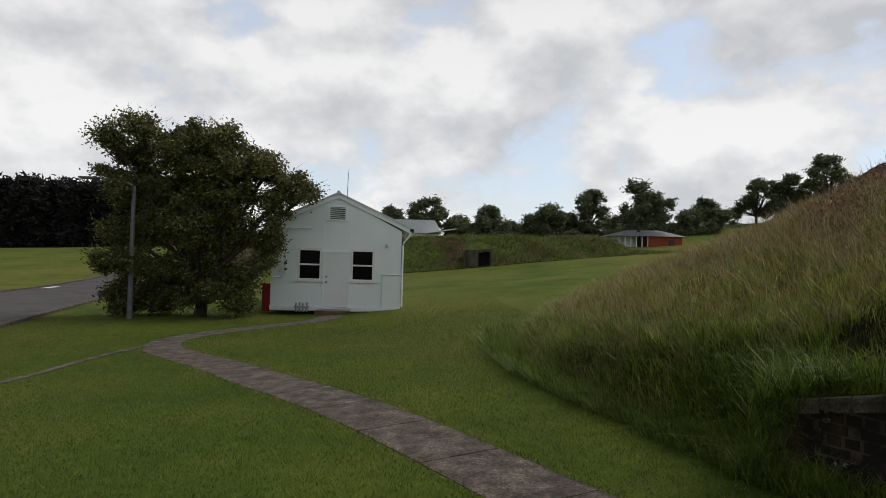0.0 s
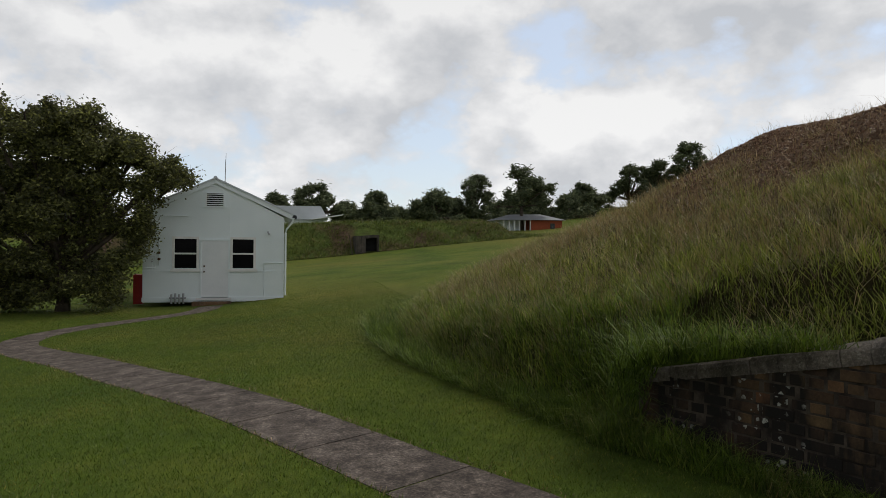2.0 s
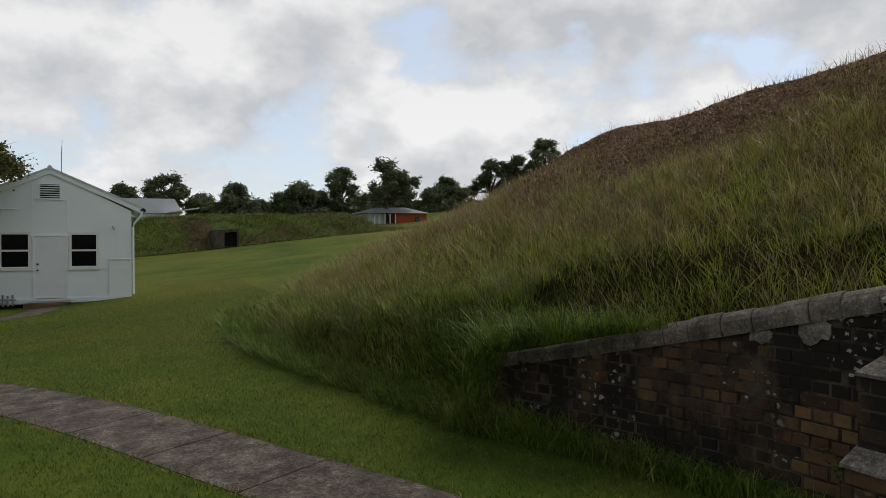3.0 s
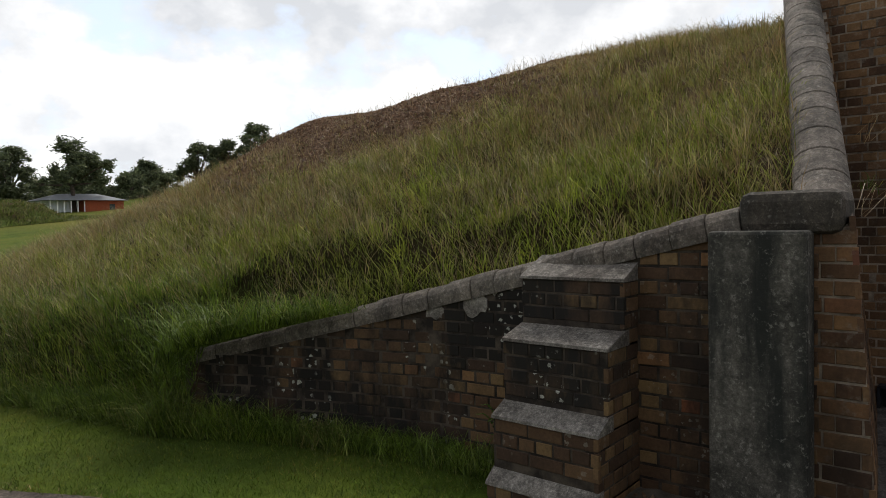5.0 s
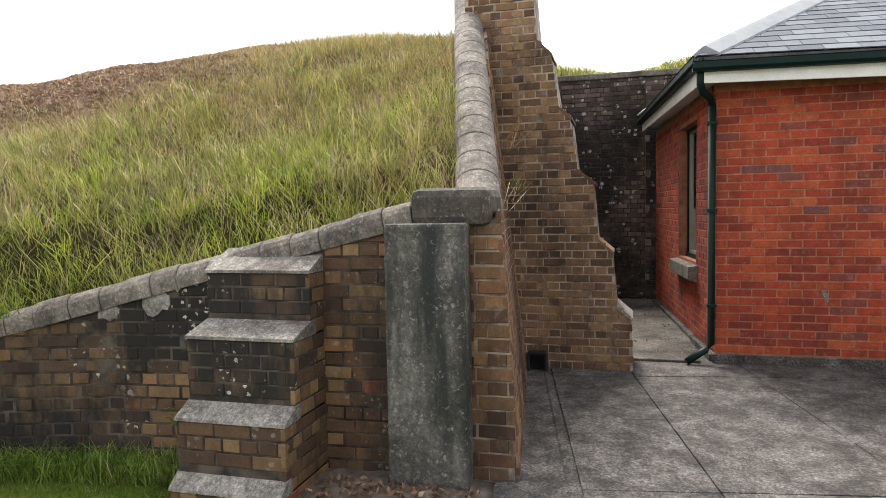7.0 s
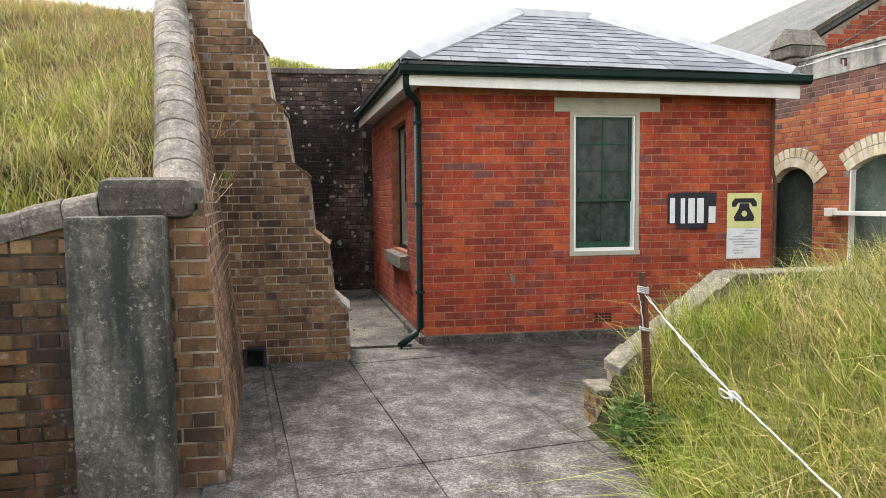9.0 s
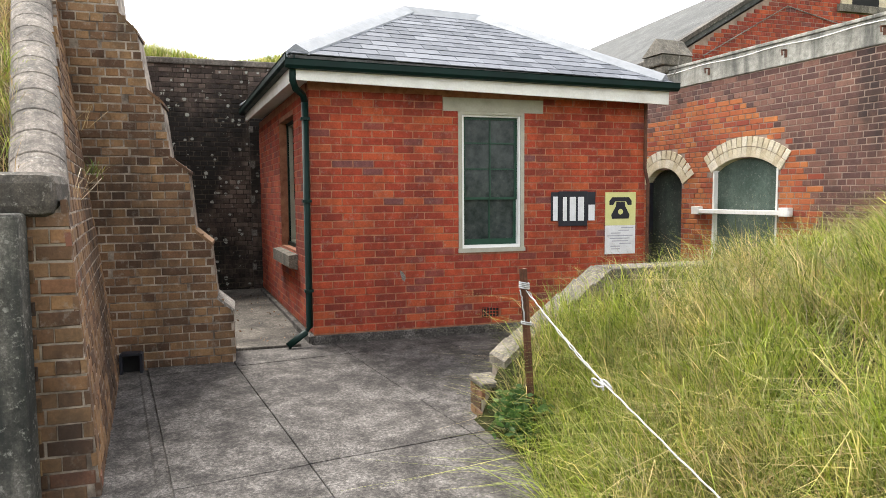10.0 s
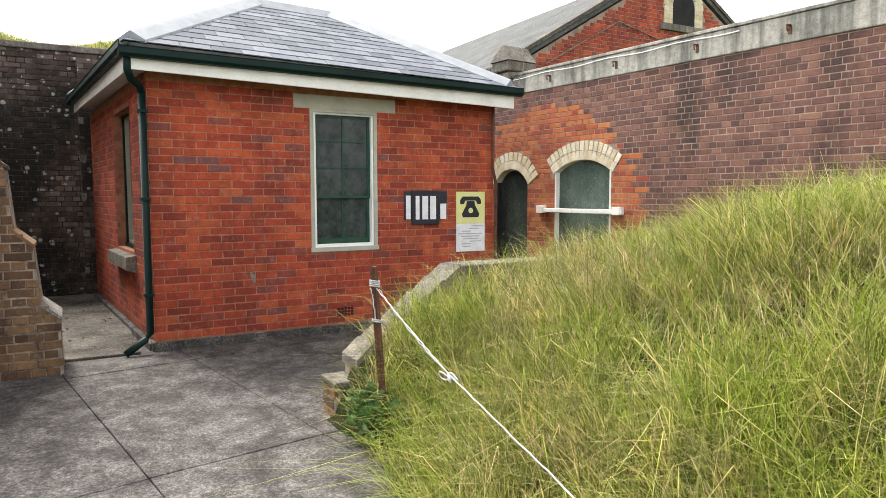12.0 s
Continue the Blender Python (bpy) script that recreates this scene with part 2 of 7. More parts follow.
M_REVEAL = mottled("khaki_frame_paint", [(0.3, (0.3, 0.29, 0.23)), (0.7, (0.4, 0.385, 0.31))], 5, 60, 0.6, 0.1, 0.001, amount=0.3)
M_DOORGREEN = concrete_surface("flaking_green_timber", [(0.3, (0.012, 0.02, 0.016)), (0.7, (0.06, 0.085, 0.065))], 0.6, 0.3, 0.5)
M_BOARD = concrete_surface("patchy_green_board", [(0.3, (0.055, 0.09, 0.07)), (0.7, (0.13, 0.17, 0.14))], 0.5, 0.5, 0.2)
# near-black colour stands in for the shade inside openings and rooms
M_DARK = mottled("unlit_interior_black", [(0.3, (0.008, 0.008, 0.008)), (0.7, (0.016, 0.016, 0.015))], 2, 20, 0.9)
M_IRON = mottled("rusty_iron", [(0.3, (0.05, 0.022, 0.014)), (0.7, (0.13, 0.055, 0.03))], 14, 120, 0.85, 0.4, 0.002)
M_STEEL = mottled("galvanised_steel", [(0.3, (0.36, 0.37, 0.38)), (0.7, (0.46, 0.47, 0.48))], 5, 60, 0.5, 0.05, 0.001, 0.7)
M_LAMP = mottled("dull_grey_lamp_paint", [(0.3, (0.12, 0.125, 0.135)), (0.7, (0.19, 0.2, 0.21))], 5, 60, 0.6, 0.05, 0.001, 0.3)
M_BLACK = mottled("black_paint", [(0.3, (0.012, 0.013, 0.018)), (0.7, (0.025, 0.026, 0.035))], 8, 60, 0.5, 0.1, 0.001, amount=0.3)
M_YELLOW = mottled("faded_yellow_paint", [(0.3, (0.55, 0.54, 0.21)), (0.7, (0.64, 0.62, 0.28))], 6, 60, 0.6, 0.05, 0.001, amount=0.2)
M_SIGNWHITE = mottled("worn_white_sign_paint", [(0.3, (0.6, 0.6, 0.6)), (0.7, (0.74, 0.74, 0.75))], 9, 60, 0.6, 0.05, 0.001, amount=0.25)
M_GREYINK = mottled("smudged_grey_ink", [(0.3, (0.3, 0.3, 0.33)), (0.7, (0.45, 0.45, 0.48))], 20, 90, 0.7, amount=0.3)
M_ROPE = mottled("white_rope", [(0.3, (0.34, 0.335, 0.325)), (0.7, (0.5, 0.495, 0.485))], 30, 220, 0.9, 0.5, 0.003)
M_REDPAINT = mottled("red_paint", [(0.3, (0.3, 0.02, 0.02)), (0.7, (0.4, 0.03, 0.03))], 5, 50, 0.5, amount=0.3)
M_METALROOF = mottled("pale_metal_roof", [(0.3, (0.5, 0.53, 0.56)), (0.7, (0.6, 0.63, 0.66))], 0.6, 10, 0.5, 0.05, 0.002, 0.3, amount=0.15)
M_FLASHING = mottled("lead_grey_flashing", [(0.3, (0.18, 0.19, 0.205)), (0.7, (0.25, 0.26, 0.275))], 5, 50, 0.6, 0.1, 0.002, 0.0, amount=0.25)
M_BARK = mottled("rough_bark", [(0.3, (0.05, 0.04, 0.03)), (0.7, (0.13, 0.1, 0.075))], 5, 40, 0.95, 0.8, 0.03)
M_DIRT = mottled("dry_dirt", [(0.3, (0.06, 0.048, 0.038)), (0.7, (0.19, 0.155, 0.125))], 9, 60, 0.98, 0.6, 0.02)


def slate_surface():
    m, gr, ins = surface("grey_slate", 0.78, spec=0.12)
    c = gr.ramp(gr.chance(), [(0.0, (0.085, 0.092, 0.108)), (0.6, (0.125, 0.132, 0.152)), (1.0, (0.165, 0.174, 0.196))])
    c = gr.mix(c, gr.ramp(gr.noise(40, 5, 0.7), [(0.3, 0.7), (0.7, 1.1)]), 0.6, "MULTIPLY")
    finish(gr, ins, c, gr.bump(gr.noise(30, 4), 0.25, 0.004))
    return m


M_SLATE = slate_surface()
M_OLDSLATE = concrete_surface("lichened_old_slate", [(0.3, (0.055, 0.055, 0.053)), (0.7, (0.12, 0.12, 0.115))], 0.7, 0.35, 0.3)


def glass_surface():
    m, gr, ins = surface("reflection_tinted_glass", 0.12, spec=0.15)
    ins["Base Color"].default_value = (0.025, 0.032, 0.034, 1)
    # pale grey-green patches in the base colour stand in for reflections
    c = gr.ramp(gr.noise(5, 5, 0.7), [(0.35, (0.016, 0.022, 0.021)), (0.75, (0.07, 0.082, 0.078))])
    finish(gr, ins, c, None, gr.ramp(gr.noise(9, 4), [(0.3, 0.06), (0.7, 0.3)]))
    return m


M_GLASS = glass_surface()
M_HUTGLASS = mottled("dark_hut_pane", [(0.3, (0.004, 0.004, 0.005)), (0.7, (0.008, 0.008, 0.009))], 2, 20, 0.15, 0.02, 0.001, spec=0.06)


def lawn_surface():
    m, gr, ins = surface("mown_lawn", 0.95, spec=0.1)
    c = gr.ramp(gr.noise(0.35, 6, 0.65), [(0.3, (0.045, 0.08, 0.009)), (0.5, (0.08, 0.12, 0.013)), (0.7, (0.135, 0.152, 0.022))])
    c = gr.mix(c, (0.2, 0.17, 0.04), gr.math("MULTIPLY", gr.ramp(gr.noise(0.06, 4), [(0.42, 0.0), (0.66, 1.0)]), 0.6))
    c = gr.mix(c, gr.ramp(gr.noise(7, 5, 0.7), [(0.3, 0.6), (0.7, 1.2)]), 0.75, "MULTIPLY")
    f = gr.noise(75, 4, 0.75, gr.stretch(gr.pos(), (1, 1, 0.4)))
    c = gr.mix(c, gr.ramp(f, [(0.3, 0.4), (0.7, 1.35)]), 0.75, "MULTIPLY")
    finish(gr, ins, c, gr.bump(f, 0.6, 0.03))
    return m


def thatch_surface():
    """The matted litter under the long grass: drier and browner towards the crest."""
    m, gr, ins = surface("matted_grass_litter", 0.97, spec=0.1)
    z = gr.n("ShaderNodeSeparateXYZ", {0: gr.pos()}).outputs[2]
    dry = gr.math("ADD", gr.math("MULTIPLY", z, 0.24), gr.math("MULTIPLY", gr.noise(0.7, 4), 0.5))
    c = gr.ramp(dry, [(0.4, (0.04, 0.045, 0.014)), (0.66, (0.06, 0.044, 0.022)), (0.88, (0.2, 0.128, 0.085))])
    f = gr.noise(38, 5, 0.75)
    c = gr.mix(c, gr.ramp(f, [(0.3, 0.3), (0.7, 1.3)]), 0.9, "MULTIPLY")
    c = gr.mix(c, gr.ramp(gr.noise(4, 4), [(0.35, 0.6), (0.65, 1.1)]), 0.8, "MULTIPLY")
    finish(gr, ins, c, gr.bump(f, 0.9, 0.06))
    return m


def leafy(m, gr, ins, colour, through_light):
    """Thin leaves: part of the light passes through them."""
    gr.t.links.new(colour, ins["Base Color"])
    t = gr.n("ShaderNodeBsdfTranslucent", {0: colour})
    mixed = gr.n("ShaderNodeMixShader", {0: through_light, 1: m.node_tree.nodes["Principled BSDF"].outputs[0], 2: t.outputs[0]})
    gr.t.links.new(mixed.outputs[0], m.node_tree.nodes["Material Output"].inputs[0])


def blade_surface(name, green, straw, low, high, height=0.0, offset=0.0, clear=0.2, patch=0.9, brown=0.0, tones=(0.25, 1.5, 2.1)):
    """Blades from green to straw: by patches, by tussocks and from blade to blade; brown: how many patches have died off red-brown."""
    m, gr, ins = surface(name, 0.5, spec=0.35)
    r = gr.island()
    dry = gr.math("ADD", gr.math("MULTIPLY", gr.noise(patch, 5, 0.65), 0.95), gr.math("MULTIPLY", gr.math("SUBTRACT", r, 0.5), 0.55))
    if height:
        z = gr.n("ShaderNodeSeparateXYZ", {0: gr.pos()}).outputs[2]
        dry = gr.math("ADD", dry, gr.math("MULTIPLY", gr.math("SUBTRACT", z, offset), height))
        # straw and brown tones increase towards the far end of the mound
        y = gr.n("ShaderNodeSeparateXYZ", {0: gr.pos()}).outputs[1]
        dry = gr.math("ADD", dry, gr.ramp(gr.math("MULTIPLY", y, 0.05), [(0.14, 0.0), (0.45, 0.2)]))
    k = gr.ramp(dry, [(low, 0.0), (high, 1.0)])
    a = gr.ramp(r, [(0.0, tuple(v * tones[0] for v in green)), (0.5, green), (0.85, tuple(v * tones[1] for v in green)), (1.0, tuple(min(0.7, v * tones[2]) for v in green))])
    b = gr.ramp(gr.math("FRACT", gr.math("MULTIPLY", r, 7.3)), [(0.0, tuple(v * 0.3 for v in straw)), (1.0, tuple(min(0.75, v * 1.35) for v in straw))])
    c = gr.mix(a, b, k)
    c = gr.mix(c, gr.ramp(gr.noise(5.5, 3, 0.6), [(0.34, (0.58, 0.64, 0.5)), (0.52, (1.0, 1.0, 1.0)), (0.68, (1.3, 1.22, 1.05))]), 1.0, "MULTIPLY")
    if brown:
        c = gr.mix(c, (straw[0] * 0.52, straw[1] * 0.42, straw[2] * 0.26), gr.math("MULTIPLY", gr.ramp(gr.math("ADD", gr.math("MULTIPLY", dry, 0.55), gr.math("MULTIPLY", gr.noise(2.4, 5, 0.7), 0.6)), [(0.66, 0.0), (0.82, 1.0)]), brown))
    leafy(m, gr, ins, c, clear)
    return m


def leaf_surface(name, stops):
    m, gr, ins = surface(name, 0.6, spec=0.25)
    c = gr.ramp(gr.island(), stops)
    leafy(m, gr, ins, gr.mix(c, gr.ramp(gr.noise(0.8, 3), [(0.3, 0.6), (0.7, 1.25)]), 0.8, "MULTIPLY"), 0.3)
    return m


def rough_grass_surface():
    m, gr, ins = surface("rough_far_grass", 0.95, spec=0.1)
    c = gr.ramp(gr.noise(0.28, 5, 0.6), [(0.36, (0.1, 0.065, 0.045)), (0.44, (0.085, 0.075, 0.03)), (0.52, (0.075, 0.105, 0.025)), (0.7, (0.13, 0.15, 0.035))])
    c = gr.mix(c, gr.ramp(gr.noise(3.5, 5, 0.7), [(0.3, 0.4), (0.7, 1.3)]), 0.8, "MULTIPLY")
    finish(gr, ins, c, gr.bump(gr.noise(5, 5), 0.8, 0.15))
    return m


M_ROUGH = rough_grass_surface()
M_LAWN, M_THATCH = lawn_surface(), thatch_surface()
M_BLADE_LAWN = blade_surface("lawn_blades", (0.088, 0.145, 0.014), (0.25, 0.215, 0.05), 0.5, 0.86, clear=0.3, patch=0.5, tones=(0.65, 1.2, 1.4))
M_BLADE_MOUND = blade_surface("mound_grass", (0.31, 0.375, 0.05), (0.58, 0.47, 0.28), 0.54, 0.88, 0.13, 1.3, clear=0.36, brown=0.8)
M_BLADE_FRINGE = blade_surface("fringe_grass", (0.135, 0.205, 0.026), (0.36, 0.28, 0.13), 0.62, 0.88, clear=0.3)
M_BLADE_BANK = blade_surface("bank_grass", (0.255, 0.325, 0.036), (0.54, 0.42, 0.21), 0.42, 0.72, clear=0.38, patch=1.1)
M_STALK = blade_surface("seed_stalks", (0.33, 0.23, 0.12), (0.44, 0.33, 0.2), 0.4, 0.8)
M_BLADE_FAR = blade_surface("far_bank_blades", (0.13, 0.18, 0.03), (0.25, 0.19, 0.09), 0.5, 0.75, clear=0.3, patch=0.25)
M_STRAW = blade_surface("bleached_straw", (0.46, 0.37, 0.22), (0.58, 0.49, 0.33), 0.4, 0.8, 0.05, 1.5, clear=0.2, brown=0.85)
M_WEED = leaf_surface("dark_weed_leaves", [(0.0, (0.03, 0.065, 0.018)), (0.7, (0.06, 0.13, 0.03)), (1.0, (0.12, 0.2, 0.05))])
M_FERN = leaf_surface("fern_leaflets", [(0.0, (0.06, 0.11, 0.02)), (1.0, (0.14, 0.23, 0.04))])
M_MULCH = leaf_surface("bark_mulch", [(0.0, (0.07, 0.042, 0.028)), (0.6, (0.21, 0.125, 0.08)), (0.92, (0.32, 0.21, 0.14)), (1.0, (0.5, 0.4, 0.29))])
M_LEAF = leaf_surface("dark_tree_leaves", [(0.0, (0.055, 0.06, 0.026)), (0.55, (0.11, 0.115, 0.045)), (0.85, (0.19, 0.2, 0.06)), (1.0, (0.32, 0.32, 0.09))])
M_LEAF_FAR = leaf_surface("far_gum_leaves", [(0.0, (0.055, 0.072, 0.04)), (0.6, (0.12, 0.15, 0.075)), (1.0, (0.24, 0.26, 0.13))])
M_LEAF_DARK = leaf_surface("casuarina_foliage", [(0.0, (0.012, 0.014, 0.014)), (0.7, (0.022, 0.025, 0.021)), (1.0, (0.036, 0.04, 0.03))])


# ---- building helpers ----
def part(name, bm, material, parent=None, label="", smooth=False):
    me = bpy.data.meshes.new(name)
    bm.normal_update()
    bm.to_mesh(me)
    bm.free()
    me.materials.append(material)
    if smooth:
        me.shade_smooth()
    ob = new(name, me)
    if parent:
        ob.parent = parent
    if label:
        ob["label"] = label
    return ob


def thing(name, label, category, at=(0, 0, 0), group="", kind=""):
    ob = new(name)
    ob.empty_display_size = 0.2
    return tagged(ob, label, category, group, kind)


def box(bm, x0, x1, y0, y1, z0, z1, m=None, bevel=0.0):
    vs = [bm.verts.new((x, y, z)) for z in (z0, z1) for y in (y0, y1) for x in (x0, x1)]
    fs = [bm.faces.new([vs[i] for i in f]) for f in ((0, 2, 3, 1), (4, 5, 7, 6), (0, 1, 5, 4), (2, 6, 7, 3), (0, 4, 6, 2), (1, 3, 7, 5))]
    if m is not None:
        bmesh.ops.transform(bm, matrix=m, verts=vs)
    if bevel:
        es = list({e for f in fs for e in f.edges})
        bmesh.ops.bevel(bm, geom=es, offset=bevel, segments=2, profile=0.5, affect="EDGES")


def boxed(*args, **kw):
    bm = bmesh.new()
    box(bm, *args, **kw)
    return bm


def prism(outline, axis, a, b, bm=None):
    """A closed outline of 2D points pushed along an axis from a to b."""
    bm = bm or bmesh.new()

    def put(p, v):
        return {"x": (v, p[0], p[1]), "y": (p[0], v, p[1]), "z": (p[0], p[1], v)}[axis]
    lo = [bm.verts.new(put(p, a)) for p in outline]
    hi = [bm.verts.new(put(p, b)) for p in outline]
    n = len(outline)
    fs = [bm.faces.new(lo[::-1]), bm.faces.new(hi)]
    for i in range(n):
        fs.append(bm.faces.new((lo[i], lo[(i + 1) % n], hi[(i + 1) % n], hi[i])))
    bmesh.ops.recalc_face_normals(bm, faces=fs)
    return bm


def tube(bm, pts, radii, sides=8, cap=True):
    """A round bar along points; radii: one, or one for each point."""
    pts = [Vector(p) for p in pts]
    if isinstance(radii, (int, float)):
        radii = [radii] * len(pts)
    rings = []
    for i, p in enumerate(pts):
        d = (pts[min(i + 1, len(pts) - 1)] - pts[max(i - 1, 0)]).normalized()
        ref = Vector((0, 0, 1)) if abs(d.z) < 0.95 else Vector((1, 0, 0))
        a = d.cross(ref).normalized()
        b = d.cross(a)
        rings.append([bm.verts.new(p + radii[i] * (math.cos(t) * a + math.sin(t) * b)) for t in [2 * math.pi * k / sides for k in range(sides)]])
    for r0, r1 in zip(rings, rings[1:]):
        for k in range(sides):
            bm.faces.new((r0[k], r0[(k + 1) % sides], r1[(k + 1) % sides], r1[k]))
    if cap:
        bm.faces.new(rings[0][::-1])
        bm.faces.new(rings[-1])


def tubed(pts, radii, sides=8):
    bm = bmesh.new()
    tube(bm, pts, radii, sides)
    return bm


def interp(v, pts):
    return float(np.interp(v, [p[0] for p in pts], [p[1] for p in pts]))


def axes(origin, u, n, up=(0, 0, 1)):
    """A pose whose x runs along u, y out of the wall along n, z up."""
    u, n, up = Vector(u).normalized(), Vector(n).normalized(), Vector(up).normalized()
    m = Matrix((u, n, up)).transposed().to_4x4()
    m.translation = origin
    return m


def holed_wall(m, width, height, thick, holes, z0=0.0):
    """A wall body in its own axes (x along, y out), with rectangular openings (u0, u1, z0, z1)."""
    bm = bmesh.new()
    us = sorted({0.0, width, *[h[0] for h in holes], *[h[1] for h in holes]})
    for a, b in zip(us, us[1:]):
        cuts = sorted((h[2], h[3]) for h in holes if h[0] < (a + b) / 2 < h[1])
        z = z0
        for c, d in cuts:
            if c > z:
                box(bm, a, b, -thick, 0, z, c, m)
            z = d
        if z < height:
            box(bm, a, b, -thick, 0, z, height, m)
    return bm


# ---- bricks ----
BRICK_MESHES = {}


def brick_points(length, h, depth, c=0.004):
    x, z = length / 2, h / 2
    v = [(-x, -depth, -z), (x, -depth, -z), (x, -depth, z), (-x, -depth, z),
         (-x, -c, -z), (x, -c, -z), (x, -c, z), (-x, -c, z),
         (-x + c, 0, -z + c), (x - c, 0, -z + c), (x - c, 0, z - c), (-x + c, 0, z - c)]
    f = [(8, 9, 10, 11)]
    for i in range(4):
        j = (i + 1) % 4
        f += [(i, j, 4 + j, 4 + i), (4 + i, 4 + j, 8 + j, 8 + i)]
    return v, [q[::-1] for q in f]


def brick_mesh(length, h, depth, material):
    key = (round(length * 100), h, depth, material.name)
    if key not in BRICK_MESHES:
        v, f = brick_points(key[0] / 100, h, depth)
        me = bpy.data.meshes.new("brick")
        me.from_pydata(v, [], f)
        me.materials.append(material)
        BRICK_MESHES[key] = me
    return BRICK_MESHES[key]


def cells(width, z0, z1, course, length=0.23, gap=0.01, bond="running", blocked=None, seed=1, start=0.0):
    rng = random.Random(seed)
    out = []
    for c in range(int(round((z1 - z0) / course))):
        zc = z0 + (c + 0.5) * course
        unit = length if bond == "running" or c % 2 == 0 else (length - gap) / 2
        if bond == "flemish":
            unit = length
        u = start - (unit + gap) * (0.5 if c % 2 else 0.0) - rng.random() * 0.02
        k = 0
        while u < width:
            n = unit
            if bond == "flemish" and (k + c) % 2:
                n = (length - gap) / 2
            if bond == "mixed" and rng.random() < 0.18:
                n = (length - gap) / 2
            a, b = max(u, 0.0), min(u + n, width)
            if b - a > 0.045 and not (blocked and blocked((a + b) / 2, zc, a, b)):
                out.append(((a + b) / 2, zc, b - a))
            u += n + gap
            k += 1
    return out


def lay(parent, cs, place, course, mats, gap=0.01, depth=0.03, limit=300, pick=None, choose=None, seed=2, rough=0.002, name="brick"):
    """Lays bricks: the first `limit` picked ones are parts of their own, the rest one joined part.
    mats: pairs of materials (single, joined); choose(u, z) gives the pair's number."""
    rng = random.Random(seed)
    h = course - gap
    rest = {}
    count = 0
    for u, z, n in cs:
        m = place(u, z) @ Matrix.Translation((0, rng.uniform(-rough, rough), 0)) @ Matrix.Rotation(rng.uniform(-1, 1) * (0.006 + 4 * rough), 4, "Y") @ Matrix.Rotation(rng.uniform(-1, 1) * 6 * rough, 4, "Z") @ Matrix.Diagonal((1 - rng.random() * 9 * rough, 1, 1 - rng.random() * 24 * rough, 1))
        k = choose(u, z) if choose else 0
        if count < limit and (pick is None or pick(u, z)):
            ob = new(name, brick_mesh(n, h, depth, mats[k][0]))
            ob.parent = parent
            ob.matrix_basis = m
            count += 1
        else:
            rest.setdefault(k, []).append((m, n))
    for k, items in rest.items():
        vs, fs = [], []
        for m, n in items:
            v, f = brick_points(n, h, depth)
            o = len(vs)
            vs += [tuple(m @ Vector(p)) for p in v]
            fs += [tuple(i + o for i in q) for q in f]
        me = bpy.data.meshes.new("brickwork")
        me.from_pydata(vs, [], fs)
        me.materials.append(mats[k][1])
        ob = new("brickwork", me)
        ob.parent = parent
        tagged(ob, kind="stuff")


def flat(m):
    return lambda u, z: m @ Matrix.Translation((u, 0, z))
# ---- ground ----
GROUND_POINTS = [
    (0.5, -1, -0.12), (4.5, -1, -0.16), (8, -1, -0.16), (8, -5, -0.16), (3, -4, -0.16), (13, -1, -0.16), (0.4, 5.85, -0.18), (4, 4, -0.16),
    (-2.4, 12, -0.42), (-5.5, 12, -0.62), (-2, 24.3, -0.54), (-6, 24, -0.55), (1.0, 24.7, -0.26), (-8, 21, -0.6), (-12, 30, -0.75),
    (2.4, 12, 0.0), (1.9, 58, 0.57), (11.4, 58, 1.6), (25, 58, 2.9), (-21, 53, -0.6), (8, 30, 0.6), (20, 10, 0.0), (30, 82, 3.9), (5, 78, 3.8),
    (20, 108, 5.6), (62, 100, 9), (-55, 112, 2.0), (-30, 0, -0.6), (40, -40, 0.0), (-60, -60, 0.0), (-100, 60, 0.5), (0, -20, 0.0)]
_gp = np.array(GROUND_POINTS)


def _tps(r2):
    return 0.5 * r2 * np.log(r2 + 1e-9)


_n = len(_gp)
_A = np.zeros((_n + 3, _n + 3))
_A[:_n, :_n] = _tps(((_gp[:, None, :2] - _gp[None, :, :2]) ** 2).sum(-1)) + np.eye(_n) * 0.5
_A[:_n, _n], _A[:_n, _n + 1:] = 1, _gp[:, :2]
_A[_n, :_n], _A[_n + 1:, :_n] = 1, _gp[:, :2].T
_W = np.linalg.solve(_A, np.concatenate([_gp[:, 2], np.zeros(3)]))


def ground_z(x, y):
    far = max(0.0, math.hypot(x, y - 20) - 110)
    if far > 0:
        s = 110 / (110 + far)
        x, y = x * s, 20 + (y - 20) * s
    r2 = (_gp[:, 0] - x) ** 2 + (_gp[:, 1] - y) ** 2
    return float(_tps(r2) @ _W[:_n] + _W[_n] + _W[_n + 1] * x + _W[_n + 2] * y)


def graded(n, half):
    return [half * math.sinh(5.2 * (2 * i / n - 1)) / math.sinh(5.2) for i in range(n + 1)]


def sheet(xs, ys, fz):
    bm = bmesh.new()
    grid = [[bm.verts.new((x, y, fz(x, y))) for x in xs] for y in ys]
    for j in range(len(ys) - 1):
        for i in range(len(xs) - 1):
            bm.faces.new((grid[j][i], grid[j][i + 1], grid[j + 1][i + 1], grid[j + 1][i]))
    return bm


ground = part("ground", sheet(graded(150, 900), [10 + v for v in graded(150, 900)], ground_z), M_LAWN, smooth=True)
tagged(ground, "mown green lawn sloping gently round the buildings", "ground", kind="structure")

# ---- the long grass mound behind the wing wall ----
FACE = [(5.15, 3.42), (4.3, 3.82), (3.5, 4.13), (2.75, 4.37), (1.9, 4.45), (1.0, 4.5), (0.0, 4.55)]  # y, x
